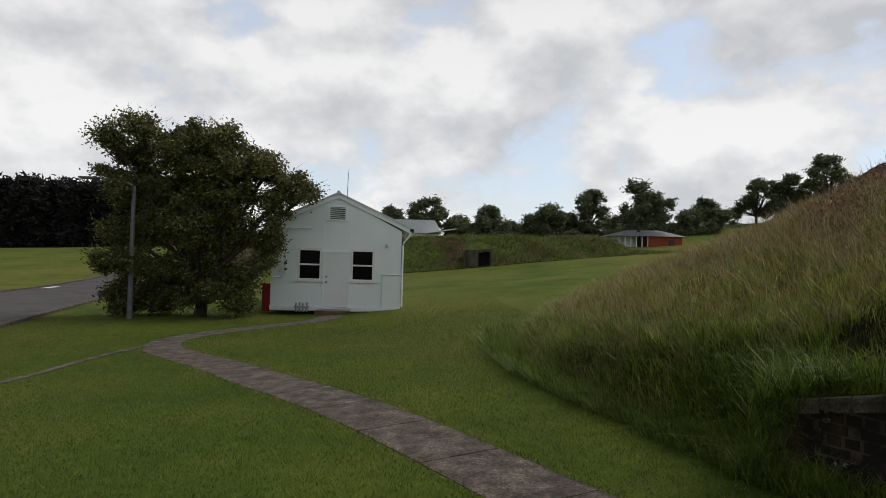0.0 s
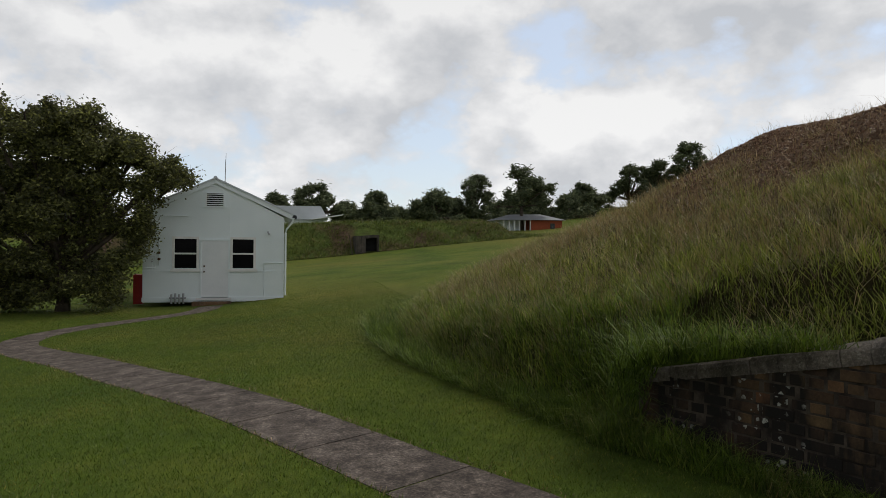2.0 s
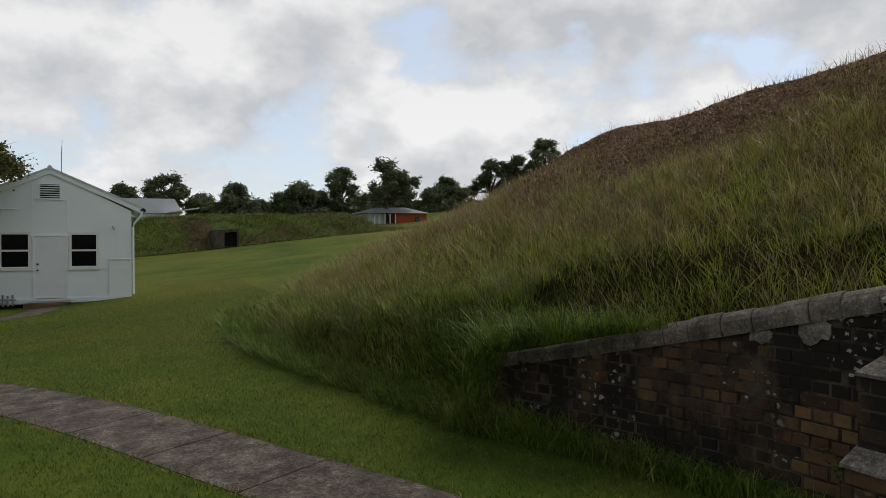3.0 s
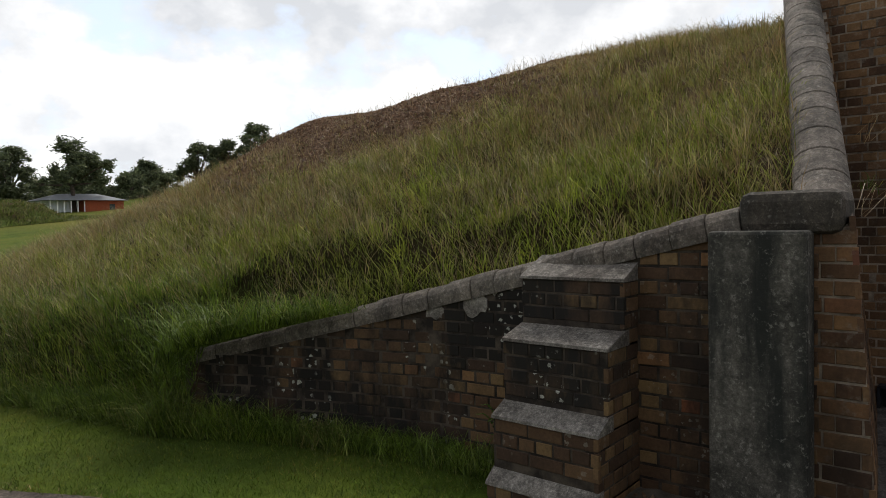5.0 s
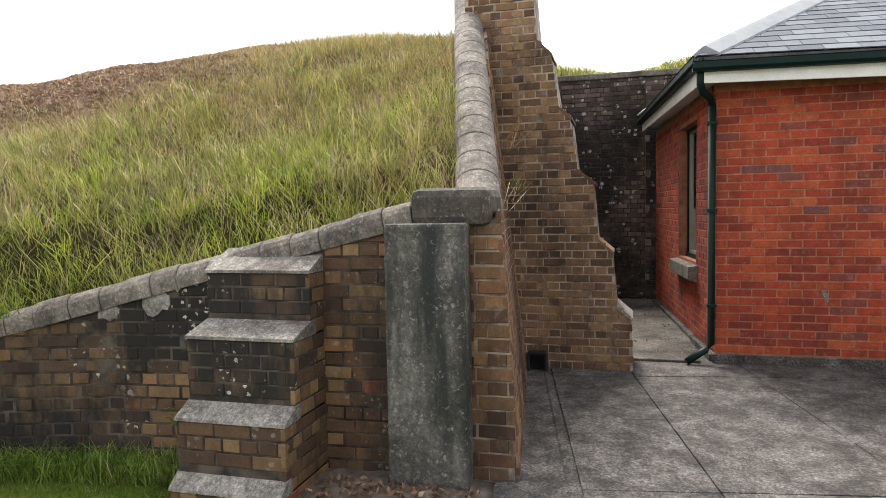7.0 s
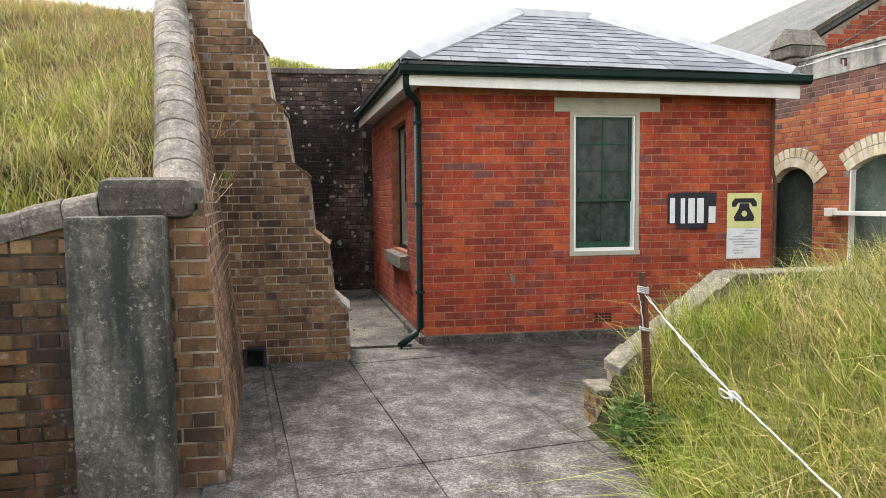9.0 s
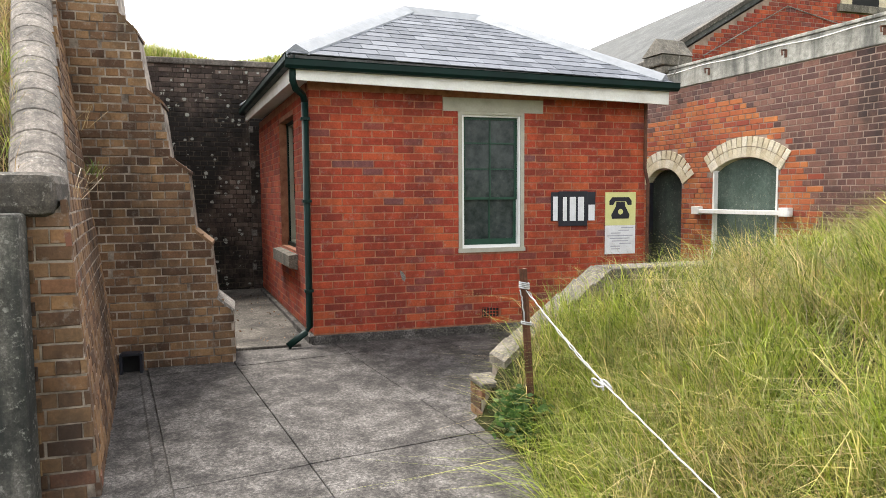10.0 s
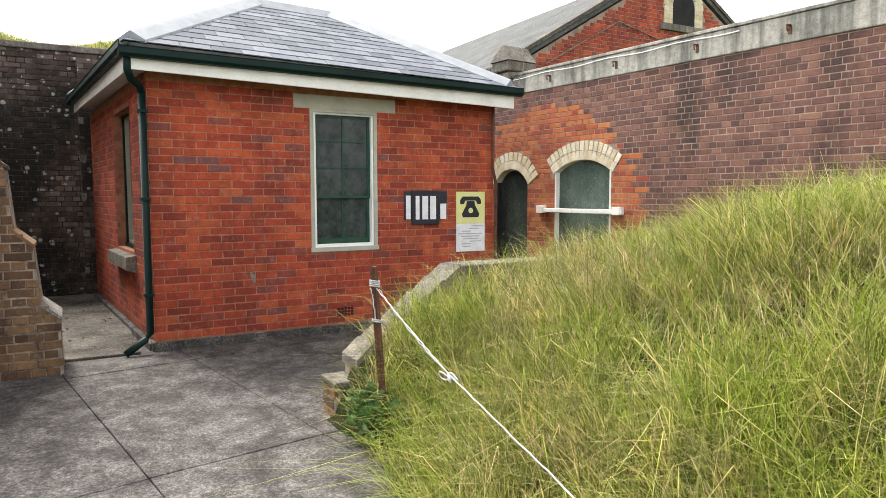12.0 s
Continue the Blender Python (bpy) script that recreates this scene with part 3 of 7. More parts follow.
TOPZ = [(0.0, 1.66), (0.6, 1.60), (1.33, 1.42), (2.78, 1.06), (3.5, 0.87), (4.3, 0.66), (5.15, 0.44)]  # y, z


def face_x(y):
    return interp(y, FACE[::-1])


def top_z(y):
    return interp(y, TOPZ)


TOE = [(1.85, -1.0), (2.15, 1.3), (2.5, 2.8), (2.4, 5.0), (2.3, 9.0), (2.35, 11.0), (2.9, 13.4), (4.5, 16.0), (7.6, 19.0), (13.0, 23.0), (24, 27), (34, 26)]


def toe_distance(x, y):
    best = 1e9
    for (ax, ay), (bx, by) in zip(TOE, TOE[1:]):
        dx, dy = bx - ax, by - ay
        t = min(1, max(0, ((x - ax) * dx + (y - ay) * dy) / (dx * dx + dy * dy)))
        px, py = ax + t * dx, ay + t * dy
        d = math.hypot(x - px, y - py)
        if d < abs(best):
            best = d if (dx * (y - py) - dy * (x - px)) <= 0 else -d
    return best


def mound_z(x, y):
    d = toe_distance(x, y)
    a, b = 0.655 * d - 0.16, 3.66 + 0.1 * (d - 6)
    s = -math.log(math.exp(-2.6 * a) + math.exp(-2.6 * b)) / 2.6
    bumps = 0.13 * noise.noise((x * 0.55, y * 0.55, 3)) + 0.05 * noise.noise((x * 2.1, y * 2.1, 7))
    s += bumps * min(1, max(0, d)) + interp(y, [(0, 0.0), (1.5, 0.08), (3, 0.26), (4.5, 0.25), (6, 0.12), (7.5, 0.02), (8.8, 0.03), (9.5, -0.16), (10.3, -0.34), (11.5, -0.44), (14, -0.4)]) * min(1, max(0, (d - (2.6 - 1.2 * min(1, max(0, (y - 8.5) / 2)))) / 2.6))
    s += 0.2 * min(1, max(0, d / 0.6)) * max(0.0, min(1, (3.4 - d) / 2.4))
    edge = interp(y, WALL_BACK)
    rim = interp(y, [(0.0, 1.66), (4.75, 0.6), (4.88, -0.1), (5.5, -0.16), (6.2, -0.3), (20, -0.3)])
    if y < 4.8:
        rim = min(rim, top_z(y) + 0.02)
    k = max(0.0, min(1.0, (x - edge) / 0.5))
    return rim + (s - rim) * k * k * (3 - 2 * k)


WALL_BACK = [(-1, 4.86), (0.6, 4.78), (1.4, 4.7), (2.8, 4.52), (3.5, 4.28), (4.6, 4.0), (4.78, 3.92), (4.9, 3.46), (5.15, 3.42), (5.5, 3.34), (6.2, 3.05), (7.4, 2.68), (9.0, 2.32), (10.5, 2.18), (11.5, 2.2), (13.4, 2.5), (16, 4.0), (19, 7.0), (23, 12.2), (25, 16)]


def mound_near(x):
    """How far along y the mound starts behind the retaining wall."""
    return 0.22 + 0.22 * max(0, min(x, 13.5) - 4.8)


def mound_sheet():
    bm = bmesh.new()
    rows = []
    for j in range(140):
        yb = 0.22 + 24.7 * (j / 139) ** 1.3
        row = [bm.verts.new((interp(yb, WALL_BACK) - 0.02, yb, -0.6))]
        for i in range(100):
            u = i / 99
            x = interp(yb, WALL_BACK) + (30 - interp(yb, WALL_BACK)) * u ** 1.6
            near = mound_near(x)
            y = near + (yb - 0.22) * (1 - (near - 0.22) / 24.7)
            row.append(bm.verts.new((x, y, mound_z(x, y))))
        rows.append(row)
    for r0, r1 in zip(rows, rows[1:]):
        for i in range(100):
            bm.faces.new((r0[i], r0[i + 1], r1[i + 1], r1[i]))
    return bm


mound = part("ground_mound", mound_sheet(), M_THATCH, smooth=True)
tagged(mound, "steep earth mound under long unmown grass", "mound", kind="structure")


def bank_z(x, y):
    edge = interp(x, [(-3, -2.85), (1, -2.54), (3.2, -2.48), (4.2, -2.58), (5.1, -2.7)])
    d = edge - y
    top = interp(x, [(1.5, 1.5), (3.0, 1.36), (4.2, 1.06), (5.2, 0.8)])
    a, b = 0.68 * d - 0.12, top + 0.03 * d
    s = -math.log(math.exp(-3.5 * a) + math.exp(-3.5 * b)) / 3.5
    if x > 4.3:
        k = min(1.0, (x - 4.3) / 0.5)
        s += (max(s, interp(y, [(-5.9, 0.85), (-3.64, 0.82), (-2.72, 0.28), (-2.55, -0.1), (-2.0, -0.3)])) - s) * k
    fall = max(0.0, min(1.0, (x + 15) / 6)) * max(0.0, min(1.0, (y + 17) / 5))
    return max(s * fall - 0.25 * (1 - fall), -0.3) + 0.05 * noise.noise((x * 1.7, y * 1.7, 1)) * min(1, max(0, d * 2))


bank = part("ground_bank", sheet([-15 + 9 * i / 20 for i in range(20)] + [-6 + 11.12 * i / 90 for i in range(91)], [-17 + 10.7 * i / 20 for i in range(20)] + [-6.3 + 4.4 * i / 60 for i in range(61)], bank_z), M_THATCH, smooth=True)
tagged(bank, "grassy bank with long yellow-green grass beside the forecourt", "bank", kind="structure")


def far_bank_z(x, y):
    base = ground_z(x, 58)
    top = interp(x, [(-12, 3.3), (1.7, 3.75), (7, 4.05), (15, 4.15), (20, 4.4), (21.5, 4.1), (23, 3.0), (40, 2.9)])
    k = max(0.0, min(1.0, (y - 57.0) / 4.5))
    k = k * k * (3 - 2 * k)
    return base - 0.05 + (max(top - base, 0)) * k + (0.2 * noise.noise((x * 0.7, y * 0.7, 5)) + 0.16 * noise.noise((x * 0.19, y * 0.3, 9))) * k


far_bank = part("ground_far_bank", sheet([-14 + 0.45 * i for i in range(95)], [56.6 + 0.4 * i for i in range(34)], far_bank_z), M_ROUGH, smooth=True)
tagged(far_bank, "low overgrown earth bank in the distance", "bank", kind="structure")

# the far back mound above the dark wall
back_mound = part("ground_back_mound", sheet([13.8 + 0.6 * i for i in range(16)], [-8 + 0.6 * j for j in range(20)],
                                             lambda x, y: 4.02 + 0.34 * min(1.0, max(0.0, (x - 13.8) / 1.2)) * (0.8 + 0.25 * math.sin(y * 1.3)) + 0.12 * noise.noise((x, y, 2))), M_THATCH, smooth=True)
tagged(back_mound, "grass topped earth above the dark back wall", "bank", kind="structure")

# ---- concrete path, road, kerbs ----
PATH_LINE = [(2.7, -0.35), (2.45, 1.2), (2.4, 2.3), (2.12, 3.4), (1.57, 4.46), (0.94, 5.67), (0.55, 6.43), (0.0, 7.44), (-0.6, 8.45), (-1.6, 10.1), (-2.82, 12.27), (-4.0, 14.0), (-4.75, 15.3), (-4.85, 16.8), (-4.1, 18.4), (-2.7, 20.1), (-1.85, 21.7), (-1.6, 24.1)]


def smooth_line(pts, step):
    dense = []
    p = [Vector((*q, 0)) for q in pts]
    p = [2 * p[0] - p[1]] + p + [2 * p[-1] - p[-2]]
    for i in range(1, len(p) - 2):
        for k in range(24):
            t = k / 24
            dense.append(0.5 * ((2 * p[i]) + (p[i + 1] - p[i - 1]) * t + (2 * p[i - 1] - 5 * p[i] + 4 * p[i + 1] - p[i + 2]) * t * t + (3 * p[i] - p[i - 1] - 3 * p[i + 1] + p[i + 2]) * t ** 3))
    dense.append(p[-2])
    out, left = [dense[0]], step
    for a, b in zip(dense, dense[1:]):
        d = (b - a).length
        while d >= left and d > 0:
            a = a + (b - a) * (left / d)
            out.append(a)
            d -= left
            left = step
        left -= d
    return out


def strip(name, pts, half, lift, depth, material, parent, gap=0.0):
    """A flat slab along points, following the ground."""
    bm = bmesh.new()
    rows = []
    for i, p in enumerate(pts):
        d = (pts[min(i + 1, len(pts) - 1)] - pts[max(i - 1, 0)]).normalized()
        s = Vector((-d.y, d.x, 0))
        q = p + d * (gap if i == 0 else -gap if i == len(pts) - 1 else 0)
        row = []
        for k in (-1, 1):
            e = q + s * half * k
            z = ground_z(e.x, e.y) + lift
            row += [bm.verts.new((e.x, e.y, z)), bm.verts.new((e.x, e.y, z - depth))]
        rows.append(row)
    for a, b in zip(rows, rows[1:]):
        for q in ((a[0], a[2], b[2], b[0]), (a[1], a[0], b[0], b[1]), (a[2], a[3], b[3], b[2])):
            bm.faces.new(q)
    bm.faces.new((rows[0][0], rows[0][1], rows[0][3], rows[0][2]))
    bm.faces.new((rows[-1][2], rows[-1][3], rows[-1][1], rows[-1][0]))
    bmesh.ops.recalc_face_normals(bm, faces=bm.faces[:])
    return part(name, bm, material, parent)


line = smooth_line(PATH_LINE, 0.25)
path = thing("pavement_path", "narrow weathered concrete footpath across the lawn", "path", kind="structure")
for i in range(0, len(line) - 1, 5):
    strip("slab", line[i:i + 6], 0.42, 0.006, 0.12, M_PATH, path, 0.008)

road_line = smooth_line([(-12.6, 5), (-14.5, 20), (-17.9, 36), (-18.9, 54), (-19, 75)], 1.0)
road = strip("road", road_line, 3.6, 0.03, 0.2, M_ASPHALT, None)
tagged(road, "worn grey asphalt road beyond the lawn", "road", kind="structure")
for off, nm, w, lift in ((3.75, "kerb", 0.12, 0.1), (-3.75, "kerb", 0.12, 0.1)):
    pts = []
    for a, b in zip(road_line, road_line[1:]):
        d = (b - a).normalized()
        pts.append(a + Vector((d.y, -d.x, 0)) * off)
    tagged(strip(nm, pts, w, lift, 0.2, M_PATH, None), "low concrete kerb along the road", "kerb", kind="structure")
marking = strip("road_marking", smooth_line([(-21.3, 44.4), (-21.35, 46.2)], 0.3), 0.5, 0.036, 0.004, M_SIGNWHITE, None)
tagged(marking, "worn white paint patch on the road", "road marking", kind="structure")
edging = strip("edging", smooth_line([(-6.6, 8.0), (-5.85, 10.9), (-5.6, 13.8), (-5.1, 15.7)], 0.3), 0.09, 0.02, 0.15, M_PATH, None)
tagged(edging, "broken concrete edging sunk in the grass", "edging", kind="structure")

# ---- paved forecourt ----
PAVE_Z = -0.11
PA = math.atan2(0.46, 2.78)
PAVE = Matrix.Translation((4.66, -1.26, PAVE_Z)) @ Matrix.Rotation(PA, 4, "Z")
paving = thing("pavement_forecourt", "stained grey concrete forecourt cast in large slabs", "paving", kind="structure")
part("bedding", boxed(-4.4, 8.6, -4.6, 1.3, -0.1, -0.02, PAVE), M_PAVING, paving)
for i in range(-4, 6):
    for j in range(-4, 2):
        x0, x1, y0, y1 = i * 1.36, i * 1.36 + 1.36, j * 1.16, j * 1.16 + 1.16
        if j == 1:
            y1 = y0 - 0.36
        if j == 0:
            y1 = 0.80
        if j == 1:
            continue
        c = PAVE @ Vector(((x0 + x1) / 2, (y0 + y1) / 2, 0))
        if c.x > 13.2 or c.x < 0.6:
            continue
        dz = random.uniform(-0.004, 0.004)
        part("slab", boxed(x0 + 0.003, x1 - 0.003, y0 + 0.003, y1 - 0.003, -0.08, dz, PAVE, bevel=0.006), M_PAVING, paving)
# shallow drain channel beside the retaining wall
bm = bmesh.new()
prof = [(0.82, -0.006), (0.87, -0.01), (0.91, -0.035), (0.97, -0.052), (1.03, -0.05), (1.08, -0.03), (1.12, -0.006), (1.32, 0.0), (1.32, -0.1), (0.82, -0.1)]
rows = [[bm.verts.new(PAVE @ Vector((x, y, z))) for y, z in prof] for x in (-0.6, 0.9, 2.4, 2.9)]
for a, b in zip(rows, rows[1:]):
    for k in range(len(prof)):
        bm.faces.new((a[k], a[(k + 1) % len(prof)], b[(k + 1) % len(prof)], b[k]))
bm.faces.new(rows[0])
bm.faces.new(rows[-1][::-1])
bmesh.ops.recalc_face_normals(bm, faces=bm.faces[:])
part("drain_channel", bm, M_PAVING, paving, "dirty hollowed drain channel")

# ---- wing wall ----
wing = thing("wall_wing", "sloping brick wing wall blackened with soot and lichen", "wall", kind="structure")
bm = bmesh.new()
ys = [0.5 + i * (4.9 - 0.5) / 30 for i in range(31)]
rows = []
for y in ys:
    x, z = face_x(y) + 0.005, top_z(y) - 0.1
    rows.append([bm.verts.new(p) for p in ((x, y, -0.4), (x, y, z), (x + 0.3, y, z), (x + 0.3, y, -0.4))])
for a, b in zip(rows, rows[1:]):
    for k in range(4):
        bm.faces.new((a[k], a[(k + 1) % 4], b[(k + 1) % 4], b[k]))
bm.faces.new(rows[0])
bm.faces.new(rows[-1][::-1])
bmesh.ops.recalc_face_normals(bm, faces=bm.faces[:])
part("wall_body", bm, M_MORTAR_DARK, wing)


def coping_piece(path_at, s0, s1, half, rise, skirt, material, parent):
    """One rounded coping stone between two places along a line."""
    bm = bmesh.new()
    rows = []
    for s in (s0, s0 + 0.006, s1 - 0.006, s1):
        c, side, up = path_at(s)
        shrink = 0.0 if s not in (s0, s1) else 0.006
        ring = [c - side * (half - shrink) - up * skirt]
        for k in range(9):
            a = math.pi * (1 - k / 8)
            ring.append(c + side * (half - shrink) * math.cos(a) + up * ((rise - shrink) * math.sin(a)))
        ring.append(c + side * (half - shrink) - up * skirt)
        rows.append([bm.verts.new(p) for p in ring])
    for a, b in zip(rows, rows[1:]):
        for k in range(len(a)):
            bm.faces.new((a[k], a[(k + 1) % len(a)], b[(k + 1) % len(a)], b[k]))
    bm.faces.new(rows[0])
    bm.faces.new(rows[-1][::-1])
    bmesh.ops.recalc_face_normals(bm, faces=bm.faces[:])
    return part("coping_stone", bm, material, parent)


def wing_line(s):
    y = s
    x, z = face_x(y) + 0.1, top_z(y) - 0.08
    d = Vector((face_x(y + 0.1) - face_x(y - 0.1), 0.2, top_z(y + 0.1) - top_z(y - 0.1))).normalized()
    side = Vector((d.y, -d.x, 0)).normalized()
    return Vector((x, y, z)), side, side.cross(d).normalized() * (1 if side.cross(d).z > 0 else -1)


y = 0.56
k = 0
while y < 4.75:
    n = 0.185 + 0.05 * ((k * 37) % 5) / 5
    coping_piece(wing_line, y + 0.004, min(y + n, 5.2), 0.118 + 0.008 * math.sin(k * 2.3) - 0.016 * max(0, y - 3), 0.1 + 0.008 * math.sin(k * 1.7) - 0.01 * max(0, y - 3), 0.06 - 0.012 * max(0, y - 3), M_COPING_DARK, wing)
    y += n
    k += 1

# ---- end pier, capstone and battered retaining wall ----
pier = thing("wall_retaining", "tall battered brick retaining wall with a rounded coping", "wall", kind="structure")


def batter(x, z):
    """y of the battered face at x and height z."""
    base = -0.1 + 0.125 * (x - 4.56)
    top_at = 1.62 + 0.7 * (max(x, 4.8) - 4.8)
    top = 0.06 + 0.225 * (x - 4.8)
    return base + (top - base) * (z + 0.15) / (top_at + 0.15)


def coping_z(x):
    return 1.6 + 0.7 * (max(x, 4.8) - 4.8)


bm = bmesh.new()
grid = []
for i in range(19):
    x = 4.57 + i * 0.5
    col = []
    for j in range(9):
        z = -0.4 + (min(coping_z(x) - 0.1, 5.5) + 0.4) * j / 8
        col.append((bm.verts.new((x, batter(x, z) + 0.005, z)), bm.verts.new((x, batter(x, z) + 0.3, z))))
    grid.append(col)
for a, b in zip(grid, grid[1:]):
    for j in range(8):
        bm.faces.new((a[j][0], b[j][0], b[j + 1][0], a[j + 1][0]))
        bm.faces.new((a[j][1], a[j + 1][1], b[j + 1][1], b[j][1]))
    bm.faces.new((a[8][0], b[8][0], b[8][1], a[8][1]))
for col, flip in ((grid[0], 1), (grid[-1], -1)):
    for j in range(8):
        bm.faces.new((col[j][0], col[j + 1][0], col[j + 1][1], col[j][1])[::flip])
bmesh.ops.recalc_face_normals(bm, faces=bm.faces[:])
part("wall_body", bm, M_MORTAR, pier)

bm = boxed(4.50, 4.88, 0.05, 0.57, 1.46, 1.70, bevel=0.06)
part("capstone", bm, M_CAP, pier, "blackened rounded stone capping the pier", smooth=False)


def steep_line(s):
    x = 4.8 + s
    c = Vector((x, 0.19 + 0.245 * s, coping_z(x) - 0.02))
    d = Vector((1, 0.245, 0.7)).normalized()
    side = Vector((0.245, -1, 0)).normalized()
    up = side.cross(d)
    return c, side, up * (1 if up.z > 0 else -1)


s, k = 0.02, 0
while s < 6.2:
    n = 0.2 + 0.035 * ((k * 29) % 4) / 4
    coping_piece(steep_line, s + 0.006, s + n, 0.15, 0.12, 0.14, M_COPING, pier)
    s += n
    k += 1

# ---- concrete post in front of the pier ----
post = part("concrete_post", boxed(4.36, 4.55, 0.19, 0.69, -0.3, 1.485, bevel=0.022), M_POSTCONC)
tagged(post, "squat mossy concrete post with pale lichen spots", "post")

# ---- stepped buttress on the wing wall ----
BX = [(-0.3, 3.80), (0.2, 3.86), (0.43, 3.93)]
buttress = thing("buttress", "stepped brick buttress with sloping stone weatherings", "buttress", kind="structure")
STEPS = [(-0.3, -0.055, 3.87), (0.02, 0.345, 3.945), (0.42, 0.815, 4.075), (0.89, 1.2, 4.3)]  # z from, z to, x of the front
BY0, BY1 = 1.155, 1.885
for k, (za, zb, xf) in enumerate(STEPS):
    part("core", boxed(xf + 0.006, 4.6, BY0 + 0.006, BY1 - 0.006, za - 0.1, zb), M_MORTAR_DARK, buttress)
    xn = STEPS[k + 1][2] if k < 3 else 4.56
    rise = 0.078 if k < 3 else 0.13
    part("weathering_slab", prism([(xf - 0.01, zb - 0.012), (xf - 0.006, zb + 0.006), (xn + 0.01, zb + rise), (xn + 0.06, zb + rise), (xn + 0.06, zb - 0.012)], "y", BY0 - 0.003, BY1 + 0.003), M_SLAB, buttress, "pale lichened sloping slab")

# ---- tall stepped buttress ----
TALL = [(-0.82, -0.3), (-0.80, 0.42), (-0.66, 0.56), (-0.61, 1.1), (-0.47, 1.24), (-0.42, 1.82), (-0.26, 1.96), (-0.2, 2.48), (-0.08, 2.6), (0.0, 3.14), (0.14, 3.3), (0.22, 4.3), (0.36, 4.45), (0.44, 5.6), (0.9, 5.6), (0.9, -0.3)]
tall = thing("tall_buttress", "tall stepped buttress of weathered brown brick", "buttress", kind="structure")
part("core", prism([(y - (-0.012 if i < 14 else 0), z) for i, (y, z) in enumerate(TALL)], "x", 7.555, 8.1), M_MORTAR, tall)
for i in (1, 3, 5, 7, 9, 11):
    (ya, za), (yb, zb) = TALL[i], TALL[i + 1]
    part("weathering_slab", prism([(ya - 0.006, za - 0.02), (ya - 0.006, za + 0.012), (yb + 0.02, zb + 0.016), (yb + 0.02, zb - 0.02)], "x", 7.545, 8.11), M_SLAB if i == 1 else M_SANDY, tall)

# ---- dark back wall ----
back = thing("wall_back", "high brick wall black with damp and pale lichen", "wall", kind="structure")
part("wall_body", boxed(13.508, 14.0, -8, 4, -0.4, 3.95), M_MORTAR_DARK, back)
part("coping", boxed(13.45, 14.05, -8, 4, 3.95, 4.06, bevel=0.02), M_COPING, back)
part("pilaster", boxed(13.1, 13.6, -1.42, -1.1, -0.4, 3.86), M_MORTAR_DARK, back)
for k in range(5):
    part("quoin", boxed(13.085, 13.3, -1.16 - 0.02 * (k % 2), -1.085, 0.25 + 0.62 * k, 0.36 + 0.62 * k), M_SLAB, back)

# bare dirt and litter between buttress and post
dirt = part("ground_dirt", sheet([3.86 + 0.07 * i for i in range(11)], [0.0 + 0.08 * j for j in range(16)],
                                 lambda x, y: -0.155 + 0.05 * min(1, max(0, (x - 3.86) * 3)) * min(1, max(0, y * 4)) + 0.02 * noise.noise((x * 7, y * 7, 4))), M_DIRT, smooth=True)
tagged(dirt, "bare dirt strewn with litter at the wall foot", "dirt", kind="structure")

# rough alley floor between the buttress and the annex, with fallen litter
part("alley_slab", boxed(8.02, 12.95, -1.5, 0.7, -0.2, -0.078, bevel=0.012), M_ALLEY, paving, "dirty broken alley slab")
# ---- red brick annex ----
AX, AY0, AY1 = 8.10, -1.65, -5.95
FRONT = axes((AX, AY1, 0), (0, 1, 0), (-1, 0, 0))          # u = y - AY1
SIDE_D = Vector((0.996, 0.089, 0)).normalized()
SIDE_N = Vector((-SIDE_D.y, SIDE_D.x, 0))
SIDE_LEN = 4.55
SIDE = axes(Vector((AX, AY0, 0)) + SIDE_D * SIDE_LEN, -SIDE_D, SIDE_N)  # u from the far end
FRONT_W = AY0 - AY1
WIN = (FRONT_W - (AY0 + 4.24), FRONT_W - (AY0 + 3.39), 0.88, 2.56)
LINTEL = (FRONT_W - (AY0 + 4.49), FRONT_W - (AY0 + 3.20), 2.56, 2.72)
SWIN = (SIDE_LEN - 2.25, SIDE_LEN - 1.05, 0.88, 2.6)
annex = thing("brick_annex", "small red brick outbuilding with a hipped slate roof", "building")
set_back = Matrix.Translation((0, -0.0045, 0))
part("wall", holed_wall(FRONT @ set_back, FRONT_W, 2.85, 0.23, [WIN], -0.02), M_MORTAR_RED, annex)
part("wall", holed_wall(SIDE @ set_back, SIDE_LEN - 0.24, 2.85, 0.23, [SWIN], -0.02), M_MORTAR_RED, annex)
part("wall", boxed(12.4, 12.63, -6.2, -1.4, -0.1, 2.85), M_MORTAR_RED, annex)
part("wall", boxed(8.4, 12.4, -6.15, -5.95, -0.1, 2.85), M_MORTAR_RED, annex)
# unseen boards, coloured near-black in place of the room's shade
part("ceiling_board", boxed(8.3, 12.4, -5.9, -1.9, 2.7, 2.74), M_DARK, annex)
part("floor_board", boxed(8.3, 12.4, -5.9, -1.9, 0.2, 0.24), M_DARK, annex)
part("plinth", boxed(-0.02, FRONT_W + 0.03, -0.2, 0.035, -0.14, -0.012, FRONT, bevel=0.008), M_PAVING, annex, "rough grey concrete footing strip")
part("plinth", boxed(0, SIDE_LEN - 0.05, -0.2, 0.05, -0.14, -0.03, SIDE, bevel=0.008), M_PAVING, annex)
part("lintel", boxed(LINTEL[0], LINTEL[1], -0.1, 0.006, LINTEL[2], LINTEL[3], FRONT, bevel=0.004), M_REVEAL, annex, "khaki painted flat lintel")


